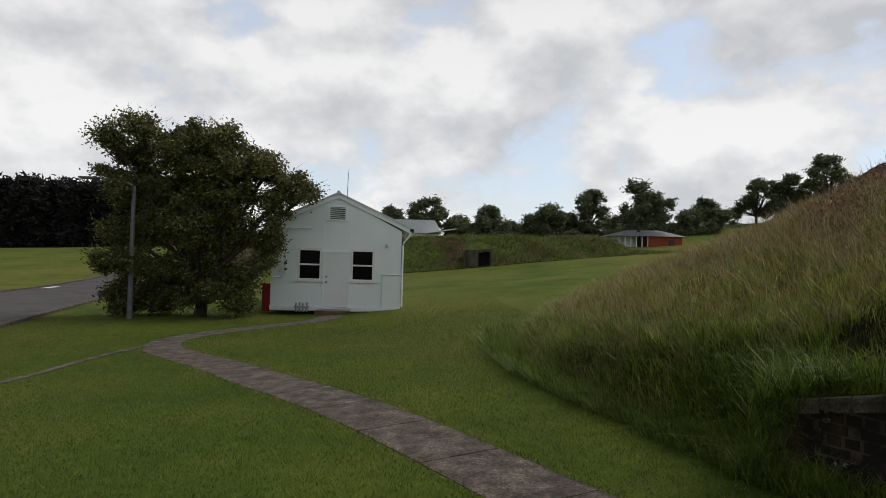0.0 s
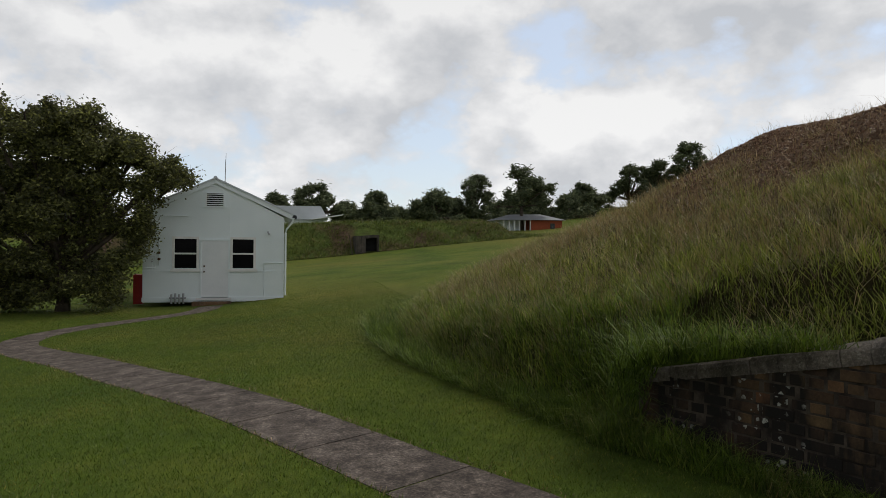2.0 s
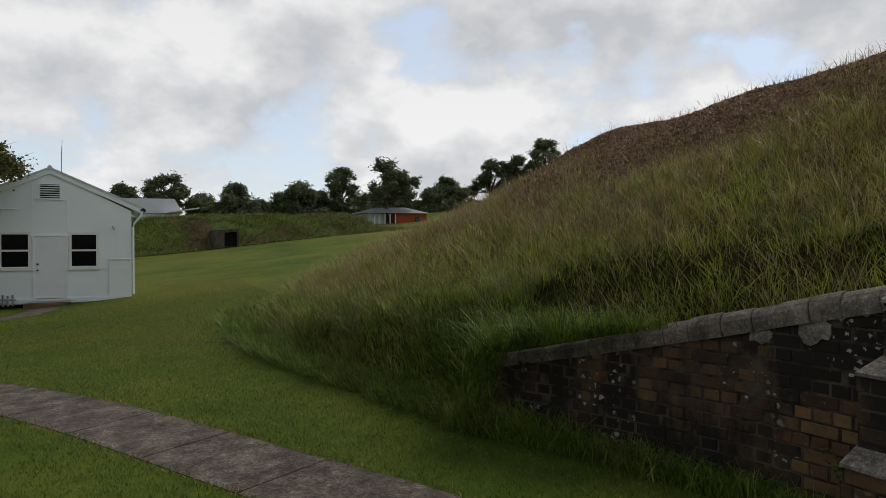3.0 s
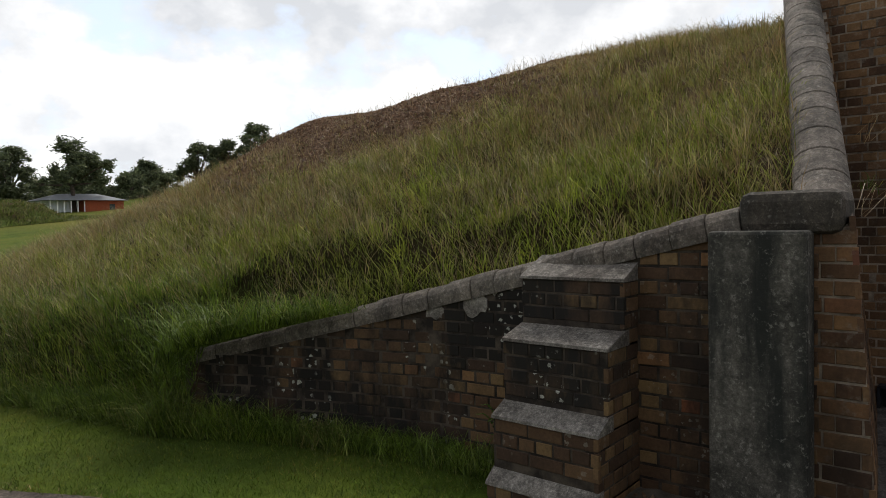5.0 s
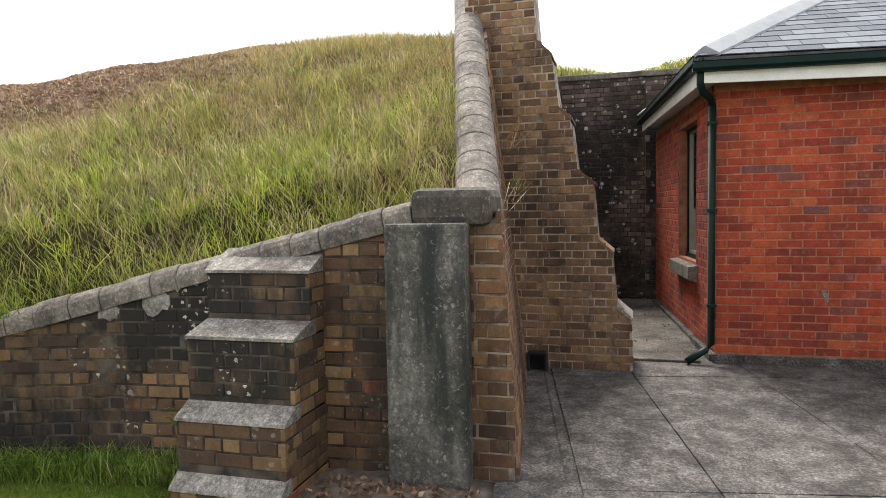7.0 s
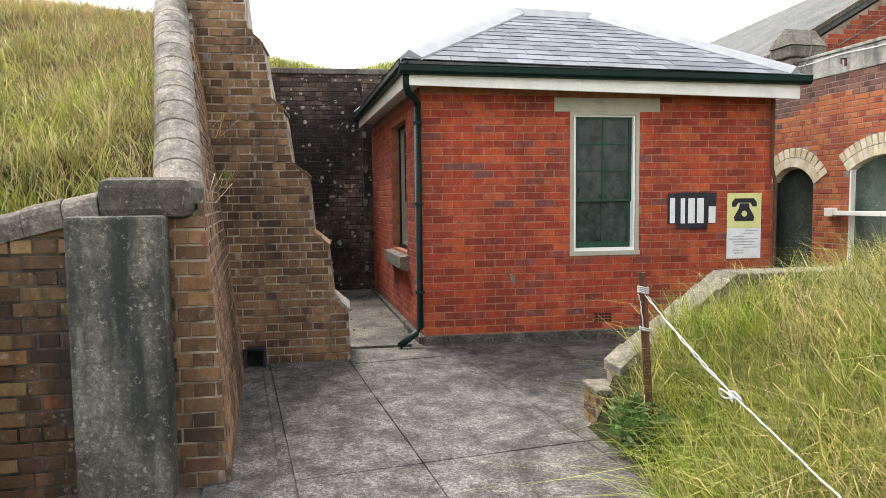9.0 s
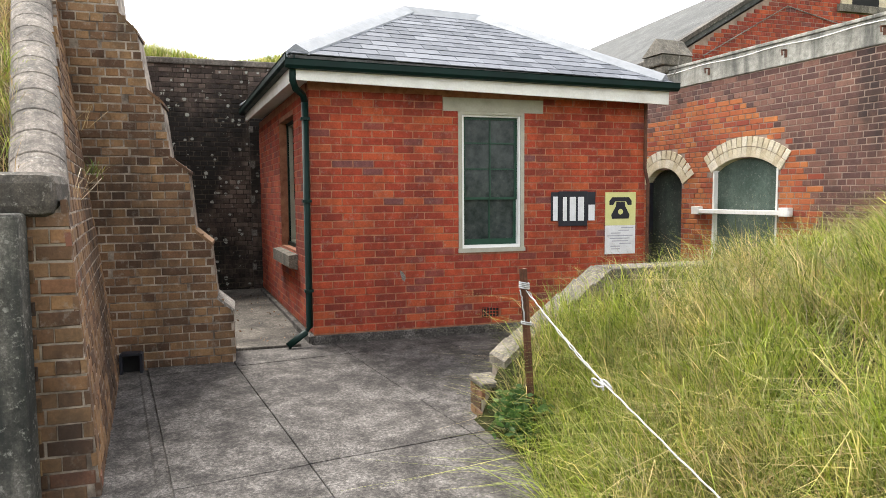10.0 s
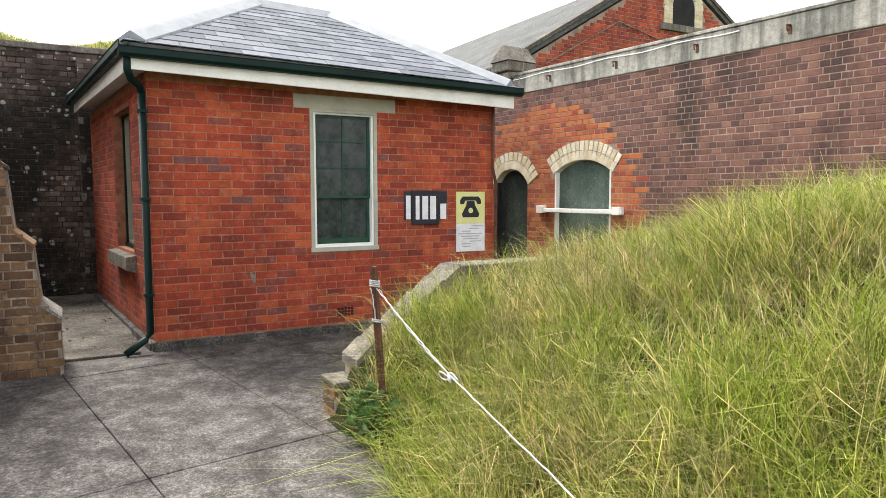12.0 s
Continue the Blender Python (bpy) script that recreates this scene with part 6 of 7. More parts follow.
FAR_TREES = [(5.8, 90, 5.0, 10.1, 3.7, 0), (0.6, 95, 5.4, 9.0, 1.6, 0), (10.4, 95, 5.0, 8.0, 1.8, 0), (13.3, 85, 4.6, 8.7, 1.9, 0), (21.4, 110, 5.6, 8.3, 2.7, 0), (21.8, 88, 4.6, 9.4, 3.0, 0),
             (28.8, 92, 5.0, 12.4, 3.8, 0), (32.9, 84, 4.2, 12.8, 4.0, 1), (25.5, 95, 5.0, 8.6, 3.0, 0), (49.9, 100, 6.0, 12.7, 3.5, 1), (60.5, 104, 7.0, 16.5, 4.1, 1), (63.3, 100, 8.0, 16.8, 3.0, 1),
             (67.5, 96, 9.0, 19.6, 4.6, 1), (53.5, 108, 6.5, 11.5, 4.0, 0), (57, 112, 7, 13, 4, 0), (45, 112, 6, 9.5, 3, 0), (72, 104, 9, 15, 4, 0), (41, 98, 4.5, 9.6, 3.2, 0), (45.5, 96, 5, 10.4, 3.4, 0), (37.5, 102, 4.5, 9.4, 3.0, 0)]
for k, (x, y, zb, zt, w, gum) in enumerate(FAR_TREES):
    rng = np.random.default_rng(40 + k)
    h = zt - zb
    lobes = []
    for i in range(20 if gum else 26):
        a = rng.uniform(-1, 1)
        dome = math.sqrt(1 - 0.85 * a * a)
        f = rng.uniform(0.42, 0.93) if gum else rng.uniform(0.06, 0.92)
        zc = zb + h * (0.3 + (f - 0.3) * dome if gum else f * dome)
        lobes.append((x + a * w * (0.82 if gum else 1.02), y + rng.uniform(-0.6, 0.6) * w, zc, w * rng.uniform(0.18, 0.3), w * 0.25, h * rng.uniform(0.07, 0.13 if gum else 0.17)))
    lobes.append((x + rng.uniform(-0.2, 0.2) * w, y, zt - h * 0.08, w * 0.3, w * 0.3, h * 0.06))
    tree("gum_tree" if gum else "spreading_tree", "tall dark gum tree with open clumped foliage" if gum else "dark rounded tree on the skyline",
         (x, y, zb), lobes, 13000 if gum else 15000, 0.3, M_LEAF_FAR, 60 + k, trunk=0.26, clump=0.3, fork=h * (0.38 if gum else 0.25), clumps=9, corners=3)
rng = np.random.default_rng(5)
for k in range(24):
    x = -78 + 2.2 * k + rng.uniform(-0.6, 0.6)
    y = 113 + rng.uniform(0, 5)
    zt = 12.4 + rng.uniform(-0.9, 1.5) + (0.6 if k % 4 == 0 else 0)
    lobes = [(x + rng.uniform(-0.8, 0.8), y, 2.2 + (zt - 2.8) * f, 2.3 * (1.15 - 0.5 * f), 1.8, 2.0) for f in (0.05, 0.22, 0.4, 0.58, 0.75, 0.88)]
    tree("casuarina", "dark feathery casuarina in a dense windbreak row", (x, y, 1.6), lobes, 6500, 0.62, M_LEAF_DARK, 90 + k, trunk=0.22, clump=0.6, fork=2.0, clumps=22, corners=3)

# ---- grass ----
def grass(name, roots, height, width, bend, material, label, seed, down=None, spread=1.0, plain=False):
    """One object of many bent blades; down: the way the blades lean, for each root; plain: short blades of one face."""
    rng = np.random.default_rng(seed)
    n = len(roots)
    a = rng.uniform(0, 2 * np.pi, n)
    lean = np.stack([np.cos(a), np.sin(a)], 1) * spread
    if down is not None:
        lean = lean + down
    face = rng.uniform(0, 2 * np.pi, n)
    side = np.stack([np.cos(face), np.sin(face), np.zeros(n)], 1) * (width / 2)[:, None]
    up = np.zeros((n, 3))
    up[:, 2] = height
    off = np.zeros((n, 3))
    off[:, :2] = lean * (bend * height)[:, None]
    droop = np.linalg.norm(off, axis=1)
    mid = roots + up * 0.55 + off * 0.33
    tip = roots + up * (1 - 0.32 * np.minimum(1.3, droop / height))[:, None] + off
    ring = [roots - side, roots + side, tip] if plain else [roots - side, roots + side, mid + side * 0.7, mid - side * 0.7, tip]
    order, first = ([0, 1, 2], [0]) if plain else ([0, 1, 2, 3, 3, 2, 4], [0, 4])
    v = np.stack(ring, 1).reshape(-1, 3)
    loops = ((np.arange(n, dtype=np.int32) * len(ring))[:, None] + np.array(order, dtype=np.int32)).ravel()
    starts = (np.arange(n, dtype=np.int32) * len(order))[:, None] + np.array(first, dtype=np.int32)
    me = bpy.data.meshes.new(name)
    me.vertices.add(len(v))
    me.vertices.foreach_set("co", v.astype(np.float32).ravel())
    me.loops.add(len(loops))
    me.loops.foreach_set("vertex_index", loops)
    me.polygons.add(len(first) * n)
    me.polygons.foreach_set("loop_start", starts.ravel().astype(np.int32))
    me.materials.append(material)
    me.update(calc_edges=True)
    return tagged(new(name, me), label, "grass", kind="stuff")


def table(fz, x0, x1, y0, y1, step):
    """Heights on a grid, to look up many roots at once."""
    xs, ys = np.arange(x0, x1 + step, step), np.arange(y0, y1 + step, step)
    z = np.array([[fz(x, y) for x in xs] for y in ys])

    def at(x, y):
        fx, fy = (x - x0) / step, (y - y0) / step
        i, j = np.clip(fx.astype(int), 0, len(xs) - 2), np.clip(fy.astype(int), 0, len(ys) - 2)
        u, w = fx - i, fy - j
        return z[j, i] * (1 - u) * (1 - w) + z[j, i + 1] * u * (1 - w) + z[j + 1, i] * (1 - u) * w + z[j + 1, i + 1] * u * w
    return at


def clumped(rng, n, x0, x1, y0, y1, per=14, spread=0.07):
    """Roots gathered in tussocks: x, y, how tall each tussock is, and the way each blade leans out of it."""
    k = n // per
    c = np.stack([rng.uniform(x0, x1, k), rng.uniform(y0, y1, k)], 1)
    off = rng.normal(size=(k * per, 2))
    p = np.repeat(c, per, 0) + off * spread * np.repeat(rng.uniform(0.5, 1.5, k), per)[:, None]
    out = off / (np.linalg.norm(off, axis=1) + 0.3)[:, None]
    return p[:, 0], p[:, 1], np.repeat(rng.uniform(0.45, 1.35, k) , per), out


def blade_lengths(rng, n, short, long, power=1.7):
    """Blade lengths: most of them short, a few long."""
    return short + (long - short) * rng.uniform(size=n) ** power


rng = np.random.default_rng(21)
mound_at = table(mound_z, 1.5, 14, -0.5, 19, 0.1)
wall_xs, wall_ys = [p[1] for p in WALL_BACK], [p[0] for p in WALL_BACK]


def mound_roots(n, per, spread, x1=9.8, y1=16.5):
    x, y, k, out = clumped(rng, n, 1.9, x1, 0.2, y1, per, spread)
    keep = (x > np.interp(y, wall_ys, wall_xs) - 0.02 + 0.05 * (y < 5)) & (y > 0.22 + 0.22 * np.maximum(0, x - 4.8) + 0.1)
    thin = rng.uniform(size=len(x)) < np.clip(1.25 - 0.055 * np.hypot(x - 0.5, y + 0.5), 0.28, 1)
    keep &= thin
    x, y = x[keep], y[keep]
    return np.stack([x, y, mound_at(x, y) - 0.02], 1), k[keep], out[keep]


def bareness(r):
    """How far the mulch shows: on the crest, away from the steep coping."""
    line = 2.3 + 0.22 * np.sin(r[:, 0] * 1.7 + r[:, 1]) + 0.15 * np.sin(r[:, 0] * 4.1 - r[:, 1] * 3.3) - 0.1 * np.clip(r[:, 1] - 4, 0, 6)
    return np.clip((r[:, 2] - line) / 0.95, 0, 1) * np.clip((r[:, 1] - 2.8) / 2.0, 0.0, 1)


for name, label, count, short, long, wide, mat, seed in (
        ("long_grass", "long tangled green and straw grass on the mound", 460000, 0.05, 0.33, (0.004, 0.0085), M_BLADE_MOUND, 31),
        ("dead_grass", "bleached dead blades matted into the mound grass", 110000, 0.08, 0.34, (0.003, 0.006), M_STRAW, 30)):
    roots, k, out = mound_roots(count, 30, 0.06)
    bare = bareness(roots)
    sel = rng.uniform(size=len(roots)) > bare * 0.9
    roots, k, out, bare = roots[sel], k[sel], out[sel], bare[sel]
    n = len(roots)
    grass(name, roots, blade_lengths(rng, n, short, long) * k * (1 - 0.6 * bare) * np.clip(1.3 - 0.18 * roots[:, 2], 0.6, 1), rng.uniform(*wide, n), rng.uniform(0.3, 1.9, n), mat,
          label, seed, 0.75 * out + np.array([-0.25, 0.05]), spread=0.7)
bits = np.stack([rng.uniform(4.5, 10.5, 60000), rng.uniform(2.5, 12, 60000)], 1)
bits = np.column_stack([bits, mound_at(bits[:, 0], bits[:, 1]) + 0.008])
bits = bits[rng.uniform(size=len(bits)) < bareness(bits)]
tagged(leaf_mesh("bark_litter", bits, rng.uniform(0.008, 0.03, len(bits)), M_MULCH, None, 77, lance=3.0), "reddish bark mulch and dead stalks on the mound's crest", "mulch", kind="stuff")
roots, k, out = mound_roots(26000, 5, 0.06, 9.9, 15.5)
roots = roots[rng.uniform(size=len(roots)) > bareness(roots) * 0.7]
n = len(roots)
grass("seed_stalks", roots, rng.uniform(0.16, 0.44, n) * np.clip(1.25 - 0.16 * roots[:, 2], 0.6, 1), rng.uniform(0.004, 0.007, n), rng.uniform(0.2, 1.3, n), M_STALK, "thin dry seed stalks standing out of the mound grass", 32, np.array([-0.2, 0.1]))

bank_at = table(bank_z, -2, 5.4, -6.3, -1.8, 0.15)


def bank_roots(n, per, spread):
    x, y, k, out = clumped(rng, n, -1.0, 5.06, -6.0, -1.95, per, spread)
    edge = np.interp(x, [-3, 1, 3.2, 4.2, 5.1], [-2.85, -2.54, -2.48, -2.58, -2.7])
    keep = (y < edge + 0.06) & (x < 5.06) & ~((x > 4.75) & (y > -2.85))
    x, y = x[keep], y[keep]
    return np.stack([x, y, bank_at(x, y) - 0.02], 1), k[keep], out[keep]


roots, k, out = bank_roots(180000, 26, 0.055)
worn = np.sin(roots[:, 0] * 3.1 + 2 * np.sin(roots[:, 1] * 2.3)) + np.sin(roots[:, 1] * 4.3 + 1.5 * np.sin(roots[:, 0] * 3.7)) + 0.4 * np.sin(roots[:, 0] * 9.0 + roots[:, 1] * 7.0)
sel = rng.uniform(size=len(roots)) > np.clip((worn - 0.3) * 0.6, 0, 0.75)
roots, k, out = roots[sel], k[sel] * np.clip(1.1 - 0.2 * worn[sel], 0.55, 1.4), out[sel]
n = len(roots)
grass("bank_grass", roots, blade_lengths(rng, n, 0.08, 0.42) * k, rng.uniform(0.0035, 0.0085, n), rng.uniform(0.3, 1.9, n), M_BLADE_BANK,
      "long yellow-green grass covering the bank", 33, 0.75 * out + np.array([0.0, 0.12]), spread=0.7)
roots, k, out = bank_roots(42000, 5, 0.12)
n = len(roots)
roots[:, 2] += rng.uniform(0.0, 0.09, n)
grass("dry_litter", roots, rng.uniform(0.03, 0.08, n), rng.uniform(0.002, 0.0045, n), rng.uniform(1.5, 4.5, n), M_STALK, "dead straw lying among the bank grass", 82, plain=True)
roots, k, out = bank_roots(6500, 3, 0.05)
n = len(roots)
grass("bank_stalks", roots, rng.uniform(0.2, 0.5, n), rng.uniform(0.003, 0.0055, n), rng.uniform(0.2, 1.4, n), M_STRAW, "dry seed stalks among the bank grass", 34)

# the rest of the bank, outside the walk's view
x = rng.uniform(-11, 4.9, 110000)
y = rng.uniform(-13, -2.4, 110000)
far = (x < -0.9) | (y < -5.9)
far_at = table(bank_z, -15, 5.2, -17, -1.8, 0.4)
x, y = x[far], y[far]
n = len(x)
grass("rough_bank_grass", np.stack([x, y, far_at(x, y) - 0.02], 1), rng.uniform(0.12, 0.34, n), rng.uniform(0.006, 0.013, n), rng.uniform(0.3, 1.7, n), M_BLADE_BANK, "rough long grass over the back of the bank", 85, plain=True)
# short mown blades near the camera, and taller tufts along the wall foot
lawn_at = table(ground_z, -12, 5.5, 1.5, 31, 0.5)
x = rng.uniform(-11, 4.6, 580000)
y = 2.0 + 28 * ((rng.uniform(size=len(x)) + 0.15) ** 1.9 - 0.15 ** 1.9) / (1.15 ** 1.9 - 0.15 ** 1.9)
near = np.full(len(x), 9.0)
fine = np.array([(p.x, p.y) for p in smooth_line(PATH_LINE, 0.12)])
for q in fine:
    near = np.minimum(near, np.hypot(x - q[0], y - q[1]))
toe_x = np.interp(y, [-1, 0.6, 1.4, 2.8, 3.5, 4.6, 5.4, 6.2, 7.4, 9, 10.5, 12, 14.8, 17.8], [4.5, 4.5, 4.45, 4.35, 4.1, 3.9, 3.6, 3.2, 2.85, 2.5, 2.4, 2.4, 3.2, 5.2])
keep = (near > 0.385 + 0.05 * rng.uniform(size=len(x))) & ((x < toe_x) | (y > 15)) & (rng.uniform(size=len(x)) < np.clip((30 - y) / 14, 0, 1))
keep &= ~((x > -4.2) & (x < 1.0) & (y > 24.2)) & (x > -9 - 0.1 * y)
keep &= ~((x > 3.75) & (y > 1.1) & (y < 1.95))
x, y = x[keep], y[keep]
n = len(x)
edge = np.clip((near[keep] - 0.4) / 0.12, 0, 1)
grass("lawn_blades", np.stack([x, y, lawn_at(x, y) - 0.005], 1), rng.uniform(0.02, 0.048, n) * (1.6 - 0.6 * edge), rng.uniform(0.004, 0.008, n) * (1 + 0.05 * y), rng.uniform(0.2, 1.1, n), M_BLADE_LAWN,
      "short mown lawn grass", 35, plain=True)
x, y, k, out = clumped(rng, 90000, 2.5, 4.5, 1.9, 6.2, 12, 0.05)
wall_x = np.interp(y, [p[0] for p in FACE[::-1]], [p[1] for p in FACE[::-1]])
wall_x = np.where(y > 5.0, np.interp(y, wall_ys, wall_xs) + 0.25, wall_x)
keep = (x < wall_x - 0.02) & (x > wall_x - 0.22 - 0.16 * rng.uniform(size=len(x)) - 0.12 * np.clip(y - 4.2, 0, 1))
x, y, k = x[keep], y[keep], k[keep]
n = len(x)
grass("wall_foot_grass", np.stack([x, y, lawn_at(x, y) - 0.01], 1), rng.uniform(0.1, 0.28, n) * k * np.interp(y, [1.9, 3.0, 3.7, 4.4, 5.2, 6.2], [0.8, 0.85, 1.0, 1.4, 1.3, 1.1]), rng.uniform(0.004, 0.009, n), rng.uniform(0.2, 1.3, n), M_BLADE_FRINGE,
      "taller green grass along the wall foot", 36)
x = rng.uniform(13.8, 15.5, 9000)
y = rng.uniform(-3.5, 1.5, 9000)
grass("back_bank_grass", np.stack([x, y, 4.0 + 0.3 * np.clip((x - 13.8) / 1.2, 0, 1)], 1), rng.uniform(0.1, 0.4, 9000) * (0.8 + 0.5 * np.sin(y * 2.1)), rng.uniform(0.008, 0.016, 9000), rng.uniform(0.2, 0.7, 9000), M_BLADE_BANK,
      "grass fringe above the dark back wall", 37)

# rough tussocks on the far bank
x, y, k, out = clumped(rng, 30000, -2, 27, 56.9, 63, 12, 0.22)
keep = ~((x > 7.0) & (x < 9.6) & (y < 60))
x, y, k, out = x[keep], y[keep], k[keep], out[keep]
bank_top = table(far_bank_z, -14, 28, 56.6, 69.8, 0.4)
n = len(x)
grass("far_bank_grass", np.stack([x, y, bank_top(x, y) - 0.05], 1), rng.uniform(0.12, 0.45, n) * k, rng.uniform(0.04, 0.09, n), rng.uniform(0.3, 1.2, n), M_BLADE_FAR, "rough tussocky grass over the distant bank", 87, out, plain=True)

# tall fringe where the mound meets the lawn
x, y, k, out = clumped(rng, 130000, 1.9, 4.4, 4.6, 14.5, 34, 0.07)
edge_x = np.interp(y, wall_ys, wall_xs)
keep = (x > edge_x - 0.12) & (x < edge_x + 0.15 + 0.9 * rng.uniform(size=len(x)) ** 1.5)
x, y, k, out = x[keep], y[keep], k[keep], out[keep]
n = len(x)
grass("mound_fringe", np.stack([x, y, np.maximum(mound_at(x, y), lawn_at(x, y)) - 0.03], 1), blade_lengths(rng, n, 0.1, 0.4, 1.3) * k * np.interp(y, [4.6, 5.2, 6.2, 7.5], [0.85, 0.9, 1.0, 1.0]), rng.uniform(0.005, 0.01, n), rng.uniform(0.3, 1.6, n), M_BLADE_FRINGE,
      "tall green grass fringe along the mound's foot", 38, 0.8 * out + np.array([-0.25, 0.0]), spread=0.6)

# tussocks that bury the low end of the wing wall
x, y, k, out = clumped(rng, 34000, 2.9, 4.2, 3.4, 6.0, 22, 0.07)
low_x = np.interp(y, [3.4, 4.0, 4.15, 4.8, 4.95, 5.2, 6.0], [4.17, 3.92, 3.86, 3.58, 3.95, 3.85, 3.5])
keep = (x < low_x) & (x > low_x - np.interp(y, [3.4, 4.0, 4.4, 4.8, 4.95, 6.0], [0.14, 0.24, 0.36, 0.42, 0.65, 0.6]) * rng.uniform(0.5, 1.15, len(x)))
x, y, k, out = x[keep], y[keep], k[keep], out[keep]
n = len(x)
grass("end_tussocks", np.stack([x, y, np.maximum(mound_at(x, y), lawn_at(x, y)) - 0.03], 1), blade_lengths(rng, n, 0.1, 0.42, 1.3) * k * np.interp(y, [3.4, 4.0, 4.5, 4.8, 5.0, 6.0], [0.65, 0.95, 1.3, 1.1, 0.75, 0.7]), rng.uniform(0.005, 0.01, n), rng.uniform(0.3, 1.9, n), M_BLADE_FRINGE,
      "rank green tussocks over the wall's low end", 40, 0.8 * out + np.array([-0.15, -0.1]), spread=0.8)

# longer arching blades on the bank
roots, k, out = bank_roots(14000, 6, 0.08)
n = len(roots)
grass("arching_grass", roots, rng.uniform(0.28, 0.52, n), rng.uniform(0.005, 0.009, n), rng.uniform(0.5, 1.5, n), M_BLADE_BANK, "longer arching blades among the bank grass", 39)
# weeds on the retaining wall and a fern at its foot
for nm, lab, centre, count, tall_, down in (("weed_tuft", "dry grass tuft hanging from the wall coping", (4.98, 0.02, 1.6), 9, 0.34, (0.3, -0.9)), ("weed_tuft", "dry grass tuft hanging from the wall coping", (5.5, 0.1, 2.05), 7, 0.3, (0.3, -1.0)),
                                            ("green_weed", "small green weed rooted in the wall joint", (6.0, 0.14, 1.75), 24, 0.12, (0.0, -0.6))):
    r = np.array(centre) + rng.normal(size=(count, 3)) * np.array([0.05, 0.03, 0.03])
    grass(nm, r, rng.uniform(0.4, 1.0, count) * tall_, rng.uniform(0.002, 0.005, count) * (1 if nm == "weed_tuft" else 2), rng.uniform(0.6, 1.5, count), M_BLADE_LAWN if nm != "weed_tuft" else M_STALK, lab, 50 + count, np.array(down))

# broad-leaved weed at the picket's foot, with one yellow flower
weed = thing("leafy_weed", "dark green broad-leaved weed at the picket's foot", "weed")
stems = np.column_stack([4.5 + rng.normal(size=70) * 0.11, -2.62 + rng.normal(size=70) * 0.06, rng.uniform(0.0, 0.24, 70)])
leaf_mesh("leaves", np.repeat(stems, 9, 0) + rng.normal(size=(630, 3)) * 0.03, rng.uniform(0.02, 0.045, 630), M_WEED, weed, 88, lance=2.2)
fl = bmesh.new()
for a in [k * math.pi / 3 for k in range(6)]:
    tube(fl, [(4.62, -2.74, 0.44), (4.62 + 0.012 * math.cos(a), -2.74 + 0.012 * math.sin(a), 0.448)], [0.003, 0.006], 5)
tube(fl, [(4.6, -2.76, 0.2), (4.62, -2.74, 0.44)], 0.0015, 4)
part("flower", fl, M_YELLOW, weed, "small yellow flower on a thin stem")

# dry clippings along the path's edges
fx = fine[rng.integers(len(fine), size=9000)] + rng.normal(size=(9000, 2)) * 0.03
ang = rng.uniform(0, 2 * np.pi, 9000)
fx = fx + np.stack([np.cos(ang), np.sin(ang)], 1) * rng.uniform(0.42, 0.5, 9000)[:, None]
d0 = np.full(len(fx), 9.0)
for q in fine:
    d0 = np.minimum(d0, np.hypot(fx[:, 0] - q[0], fx[:, 1] - q[1]))
fx = fx[(d0 > 0.405) & (fx[:, 1] > 2) & (fx[:, 1] < 15)]
n = len(fx)
grass("edge_clippings", np.column_stack([fx, lawn_at(fx[:, 0], fx[:, 1]) + 0.012]), rng.uniform(0.015, 0.045, n), rng.uniform(0.003, 0.007, n), rng.uniform(0.6, 1.8, n), M_STALK, "dry grass clippings along the path's edge", 81)

# a small fern with leaflets along each frond
fern = thing("fern", "small bright fern at the foot of the wing wall", "fern")
for k in range(9):
    a = 1.9 + 0.36 * k + 0.2 * math.sin(k * 5.0)
    reach, h = 0.17 + 0.07 * math.sin(k * 2.7), 0.34 + 0.1 * math.sin(k * 1.9 + 1)
    bm = bmesh.new()
    spine = [Vector((4.36 + reach * math.cos(a) * f, 2.05 + reach * math.sin(a) * f * 1.2, -0.14 + h * math.sin(min(1.0, f * 1.12) * 1.75))) for f in [i / 16 for i in range(17)]]
    tube(bm, spine, [0.003 - 0.0001 * i for i in range(17)], 4)
    for i in range(3, 17):
        d = (spine[i] - spine[i - 1]).normalized()
        sd = d.cross(Vector((0, 0, 1))).normalized()
        n = 0.05 * (1.05 - i / 17)
        for sg in (-1, 1):
            tip = spine[i] + sd * sg * n + d * n * 0.5 - Vector((0, 0, n * 0.2))
            bm.faces.new([bm.verts.new(p) for p in (spine[i], spine[i] + sd * sg * n * 0.5 + d * 0.012, tip, spine[i] + sd * sg * n * 0.5 - d * 0.006)])
    part("frond", bm, M_FERN, fern)
foot = np.column_stack([rng.uniform(3.95, 4.36, 420), rng.uniform(0.1, 1.13, 420), np.full(420, -0.1)])
foot[:, 2] = -0.1 + rng.uniform(0, 0.015, 420)
tagged(leaf_mesh("foot_litter", foot, rng.uniform(0.01, 0.032, 420), M_MULCH, None, 89), "dry leaves and twigs heaped at the wall's foot", "leaves", kind="stuff")

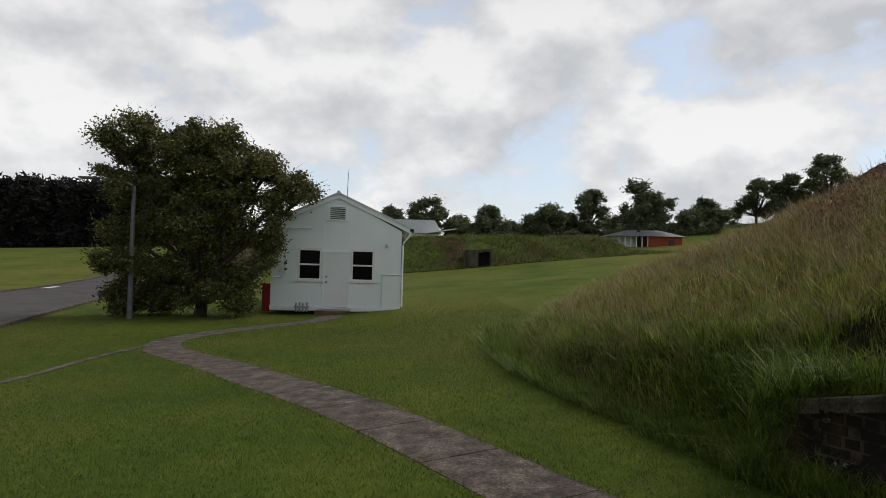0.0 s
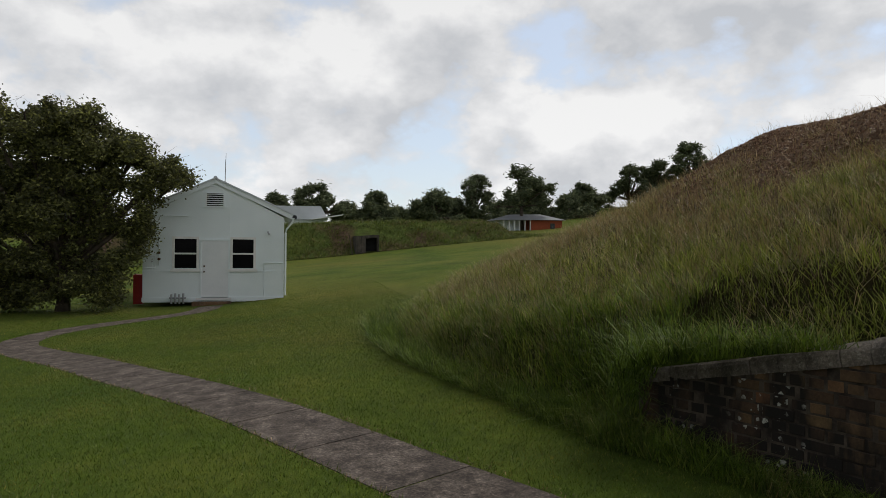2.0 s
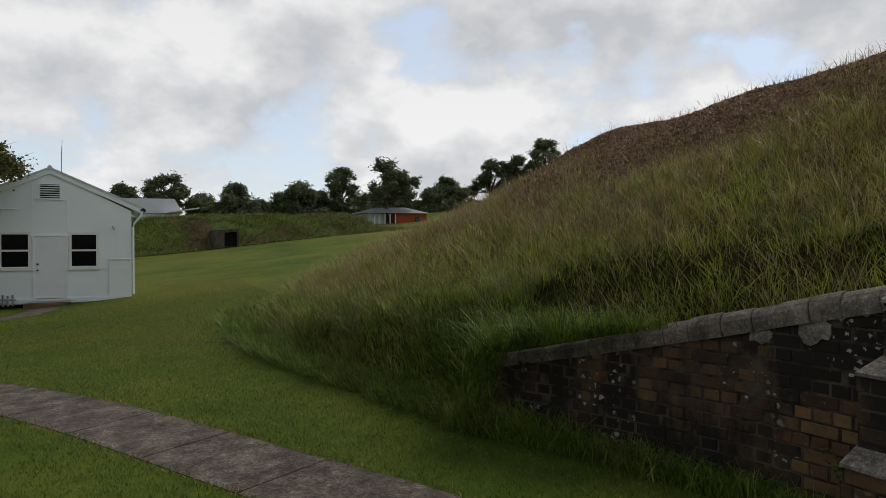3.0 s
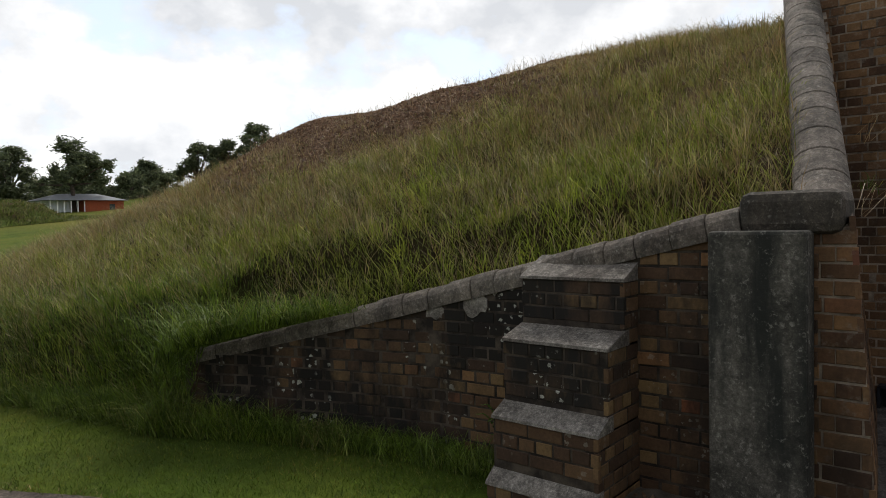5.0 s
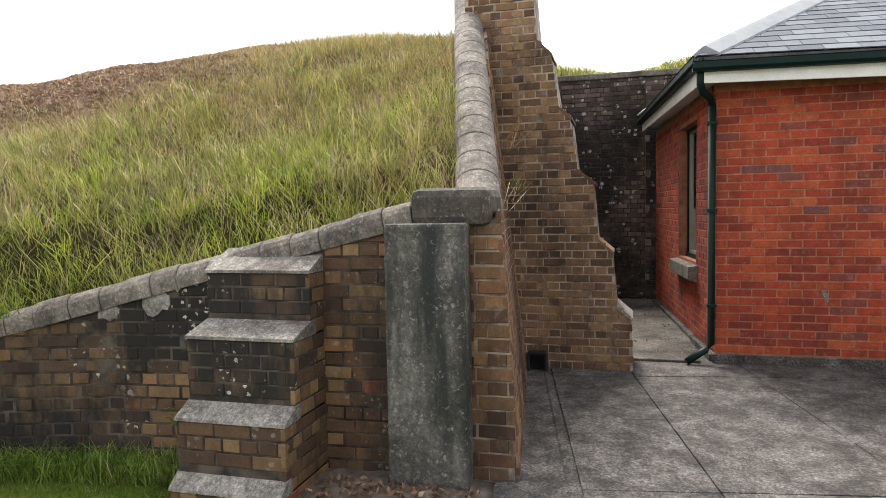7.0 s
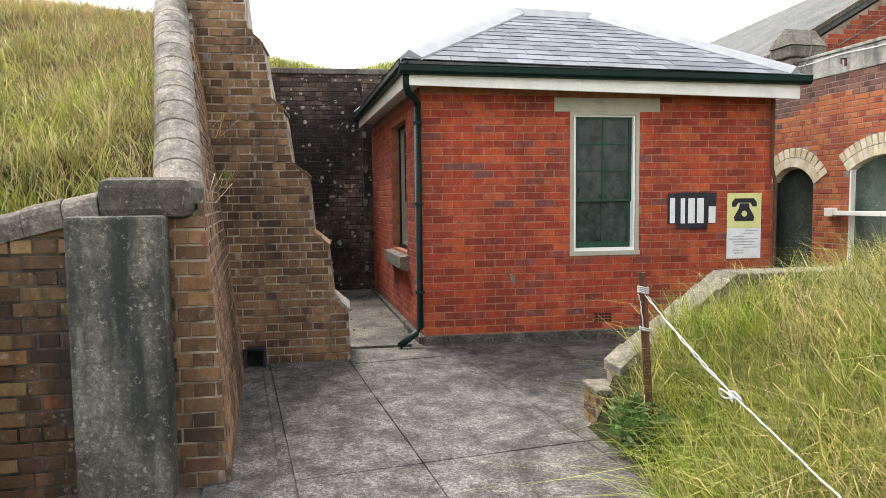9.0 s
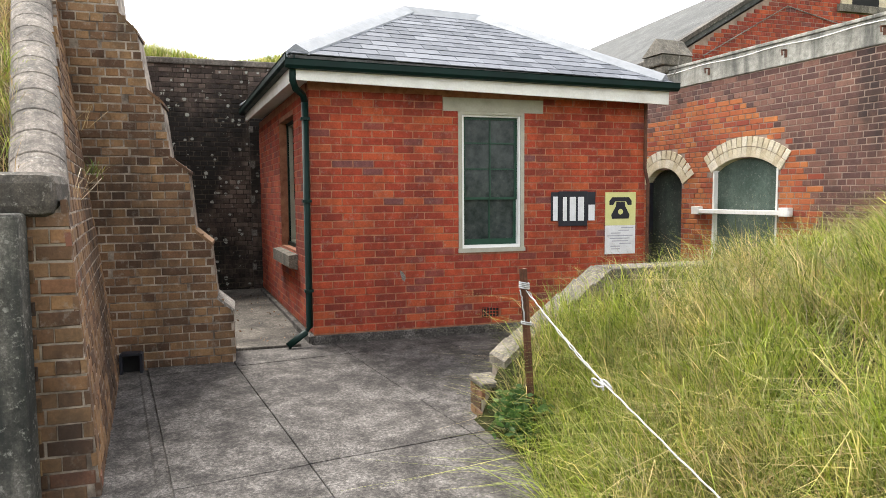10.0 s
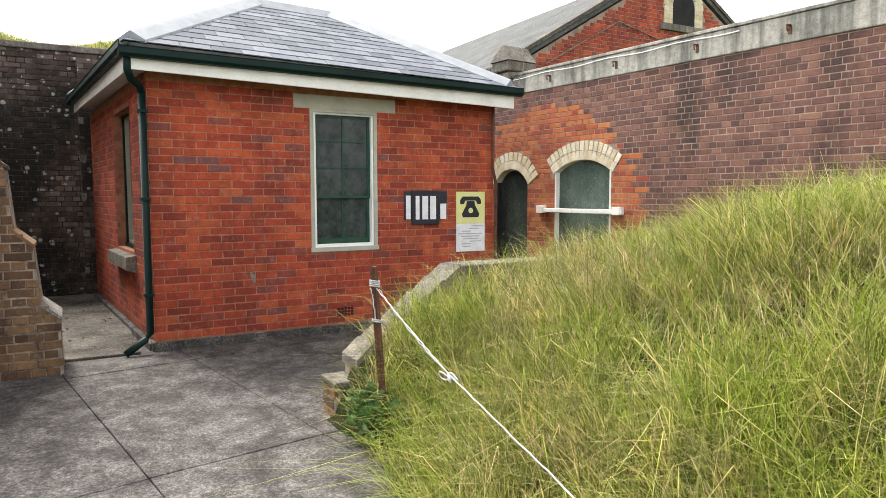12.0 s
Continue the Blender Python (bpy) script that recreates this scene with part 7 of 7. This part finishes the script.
# dead leaves in the alley and along the footing, and stalks beside the low wall
litter = np.column_stack([rng.uniform(8.1, 12.5, 160), rng.uniform(-1.5, 0.4, 160), np.full(160, -0.07)])
tagged(leaf_mesh("leaf_litter", litter, rng.uniform(0.01, 0.026, 160), M_MULCH, None, 83), "dry brown leaves and twigs on the alley floor", "leaves", kind="stuff")
r = np.column_stack([rng.uniform(4.85, 5.05, 26), rng.uniform(-3.9, -2.9, 26), np.full(26, 0.0)])
r[:, 2] = bank_at(r[:, 0], r[:, 1])
grass("wall_stalks", r, rng.uniform(0.3, 0.6, 26), rng.uniform(0.0025, 0.004, 26), rng.uniform(0.1, 0.4, 26), M_STALK, "tall dry seed stalks beside the low wall", 84)

x, y = rng.uniform(-11, 4.3, 190000), rng.uniform(-2.7, 2.05, 190000)
lo = np.array([(PAVE.inverted() @ Vector((a, b, 0))).y for a, b in zip(x, y)])
d0 = np.full(len(x), 9.0)
for q in fine:
    d0 = np.minimum(d0, np.hypot(x - q[0], y - q[1]))
keep = (d0 > 0.44) & ((x < -0.6) | (lo > 1.36)) & ~((x > 3.75) & (y > -0.2)) & ((y > -2.3) | (x < -1))
x, y = x[keep], y[keep]
n = len(x)
near_at = table(ground_z, -11.5, 5, -3.5, 3, 0.5)
grass("near_lawn_blades", np.stack([x, y, near_at(x, y) - 0.005], 1), rng.uniform(0.02, 0.048, n), rng.uniform(0.005, 0.009, n), rng.uniform(0.2, 1.1, n), M_BLADE_LAWN, "short mown lawn grass beside the forecourt", 86, plain=True)
# ---- brickwork of walls, and slates of the roof ----
C = 0.0858


def trimmed(width, z0, z1, course, holes, **kw):
    """Brick cells cut back at the sides of rectangular openings."""
    out = []
    for u, z, n in cells(width, z0, z1, course, **kw):
        spans = [(u - n / 2, u + n / 2)]
        for h in holes:
            if h[2] < z + 0.02 and z - 0.02 < h[3]:
                nxt = []
                for a, b in spans:
                    if b <= h[0] or a >= h[1]:
                        nxt.append((a, b))
                    else:
                        if a < h[0] - 0.03:
                            nxt.append((a, h[0] - 0.002))
                        if b > h[1] + 0.03:
                            nxt.append((h[1] + 0.002, b))
                spans = nxt
        out += [((a + b) / 2, z, b - a) for a, b in spans if b - a > 0.03]
    return out


VENT = (vu - 0.112, vu + 0.112, 0.09, 0.18)
lay(annex, trimmed(FRONT_W, 0.0, 32 * C, C, [WIN, LINTEL, VENT], bond="running", seed=5), flat(FRONT), C, [(M_RED, M_RED_J)], limit=300, pick=lambda u, z: u > 1.65)
lay(annex, trimmed(SIDE_LEN, 0.0, 32 * C, C, [SWIN], bond="running", seed=6), flat(SIDE), C, [(M_RED, M_RED_J)], limit=0)
slates(PLANES[0], roof)
slates(PLANES[1], roof, seed=4)

wing_cells = []
for u, z, n in cells(5.0, -0.22, 1.62, 0.088, 0.235, bond="english", seed=9):
    y = 5.12 - u
    if z + 0.05 < top_z(y) - 0.07 and y < 4.87 and not (BY0 < y < BY1) and not (y < 0.2):
        wing_cells.append((u, z, n))


def wing_place(u, z):
    y = 5.12 - u
    d = Vector((face_x(y - 0.12) - face_x(y + 0.12), -0.24, 0)).normalized()
    n = Vector((d.y, -d.x, 0))
    n = n if n.x < 0 else -n
    return axes((face_x(y), y, z), -d if (-d).cross(n).z > 0 else d, n)


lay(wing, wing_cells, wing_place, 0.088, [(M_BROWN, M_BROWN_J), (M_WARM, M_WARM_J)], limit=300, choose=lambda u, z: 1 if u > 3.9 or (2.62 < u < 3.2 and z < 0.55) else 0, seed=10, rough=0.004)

# buttress: front, then its two sides
for za, zb, xf in STEPS:
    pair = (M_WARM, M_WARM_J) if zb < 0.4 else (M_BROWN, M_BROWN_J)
    m = axes((xf, BY0, 0), (0, 1, 0), (-1, 0, 0))
    nz = max(1, int((zb - za) / 0.088))
    lay(buttress, cells(BY1 - BY0, zb - nz * 0.088 - 0.012, zb - 0.012, 0.088, 0.235, bond="english", seed=int(xf * 100)), flat(m), 0.088, [pair], limit=300, seed=12, rough=0.003)
    m = axes((4.56, BY0, 0), (-1, 0, 0), (0, -1, 0))
    below = max([q[1] - 0.012 for q in STEPS if q[1] < zb], default=za)
    high = (zb - 0.012 - below) / round((zb - 0.012 - below) / 0.088)
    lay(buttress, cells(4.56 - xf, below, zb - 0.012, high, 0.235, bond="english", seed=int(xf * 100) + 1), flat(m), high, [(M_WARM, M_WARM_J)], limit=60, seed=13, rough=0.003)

# end of the pier, facing the lawn
pm = axes((4.56, -0.07, 0), (0, 1, 0), (-1, 0, 0))
pier_cells = []
for u, z, n in cells(0.62, -0.22, 1.49, 0.09, 0.24, bond="english", seed=14):
    a, b = max(u - n / 2, batter(4.56, z) + 0.075), u + n / 2
    if b - a > 0.03:
        pier_cells.append(((a + b) / 2, z, b - a))
lay(pier, pier_cells, flat(pm), 0.09, [(M_SANDY, M_SANDY_J)], limit=120, seed=15, rough=0.003)


def batter_place(u, z):
    x = 13.4 - u
    p = Vector((x, batter(x, z), z))
    du = Vector((-0.1, batter(x - 0.1, z) - batter(x, z), 0)).normalized()
    dz = Vector((0, batter(x, z + 0.1) - batter(x, z), 0.1)).normalized()
    n = dz.cross(du)
    return axes(p, du, n, du.cross(n))


bat = [(u, z, n) for u, z, n in cells(8.84, -0.2, 4.6, 0.088, 0.235, bond="english", seed=16) if z < min(coping_z(13.4 - u) - 0.08, 4.6) and 13.4 - u < 9.5]
lay(pier, bat, batter_place, 0.088, [(M_SANDY, M_SANDY_J)], limit=180, pick=lambda u, z: u > 6.6, seed=17, rough=0.003)

tm = axes((7.55, -0.82, 0), (0, 1, 0), (-1, 0, 0))
edge_y = [(z, y) for y, z in TALL[:14]]
tall_cells = []
for u, z, n in cells(1.72, -0.2, 5.4, 0.083, 0.225, bond="english", seed=18):
    lo = interp(z, edge_y) + 0.82
    a, b = max(u - n / 2, lo + 0.004), u + n / 2
    if b - a > 0.03:
        tall_cells.append(((a + b) / 2, z, b - a))
lay(tall, tall_cells, flat(tm), 0.083, [(M_SANDY, M_SANDY_J)], limit=300, pick=lambda u, z: z < 3.6, seed=19, rough=0.004)

bk = axes((13.5, -2.2, 0), (0, 1, 0), (-1, 0, 0))
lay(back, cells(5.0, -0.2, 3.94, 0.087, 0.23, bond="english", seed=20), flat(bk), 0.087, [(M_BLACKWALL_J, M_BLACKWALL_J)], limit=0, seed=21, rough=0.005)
bk2 = axes((13.092, -1.42, 0), (0, 1, 0), (-1, 0, 0))
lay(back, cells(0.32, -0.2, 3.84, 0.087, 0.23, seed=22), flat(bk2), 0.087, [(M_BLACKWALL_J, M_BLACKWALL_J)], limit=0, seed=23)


def main_choose(u, z):
    q = MAIN_LEN - u
    r = math.hypot((q - 1.5) / 2.0, (z - 1.28) / 1.72)
    return 1 if r < 1.0 + 0.05 * math.sin(z * 37 // 1) and q < 3.6 else 0


def clear_of_arches(u, z):
    for cu, cz, r, t, h in ((CU1, CZ1, R1, 0.295, DOOR), (CU2, CZ2, R2, 0.295, OPEN)):
        if abs(u - cu) < (h[1] - h[0]) / 2 + 0.08 and z > cz and math.hypot(u - cu, z - cz) < r + t and z > h[3] - 0.3:
            return False
    return True


mc = [c for c in trimmed(MAIN_LEN + 0.2, 0.297, 0.297 + 37 * 0.08, 0.08, [(DOOR[0], DOOR[1], -1, 1.77), (OPEN[0], OPEN[1], -1, 1.92)], bond="mixed", seed=24) if clear_of_arches(c[0], c[1])]
lay(main, mc, flat(MAIN0), 0.08, [(M_PURPLE, M_PURPLE_J), (M_ORANGE, M_ORANGE_J)], limit=300, pick=lambda u, z: z > 1.5 and u > 4.2, choose=main_choose, seed=25)
gab = [(u, z, n) for u, z, n in cells(9.4, 3.6, 6.75, 0.0865, 0.23, bond="mixed", seed=26) if z < 3.9 + 2.75 * (1 - abs(u - 4.7) / 4.7) and not (abs(u - GW) < 0.66 and 5.34 < z < 6.56)]
lay(hall, gab, flat(GAB), 0.0865, [(M_RED, M_RED_J)], limit=0, seed=27)
lw = axes((LX1, -2.56, 0), (-1, 0, 0), (0, 1, 0))
lay(low, cells(LX1 - LX0, -0.22, 0.13, 0.0875, 0.23, seed=28), flat(lw), 0.0875, [(M_SANDY, M_SANDY_J)], limit=40, seed=29)

# old plaster patches left on the wing wall under the coping
for y0, z0, w, h, sd in ((2.36, 0.98, 0.22, 0.09, 3), (2.72, 0.9, 0.16, 0.06, 4), (2.2, 1.1, 0.12, 0.05, 5)):
    prng = random.Random(sd)
    ring = [(w * (0.75 + 0.45 * prng.random()) * math.cos(a) / 2, h * (0.7 + 0.6 * prng.random()) * math.sin(a)) for a in [2 * math.pi * i / 18 for i in range(18)]]
    patch = part("plaster_patch", prism(ring, "y", -0.01, 0.007), M_SLAB, wing, "pale flaking plaster patch")
    patch.matrix_basis = wing_place(5.12 - y0, z0)
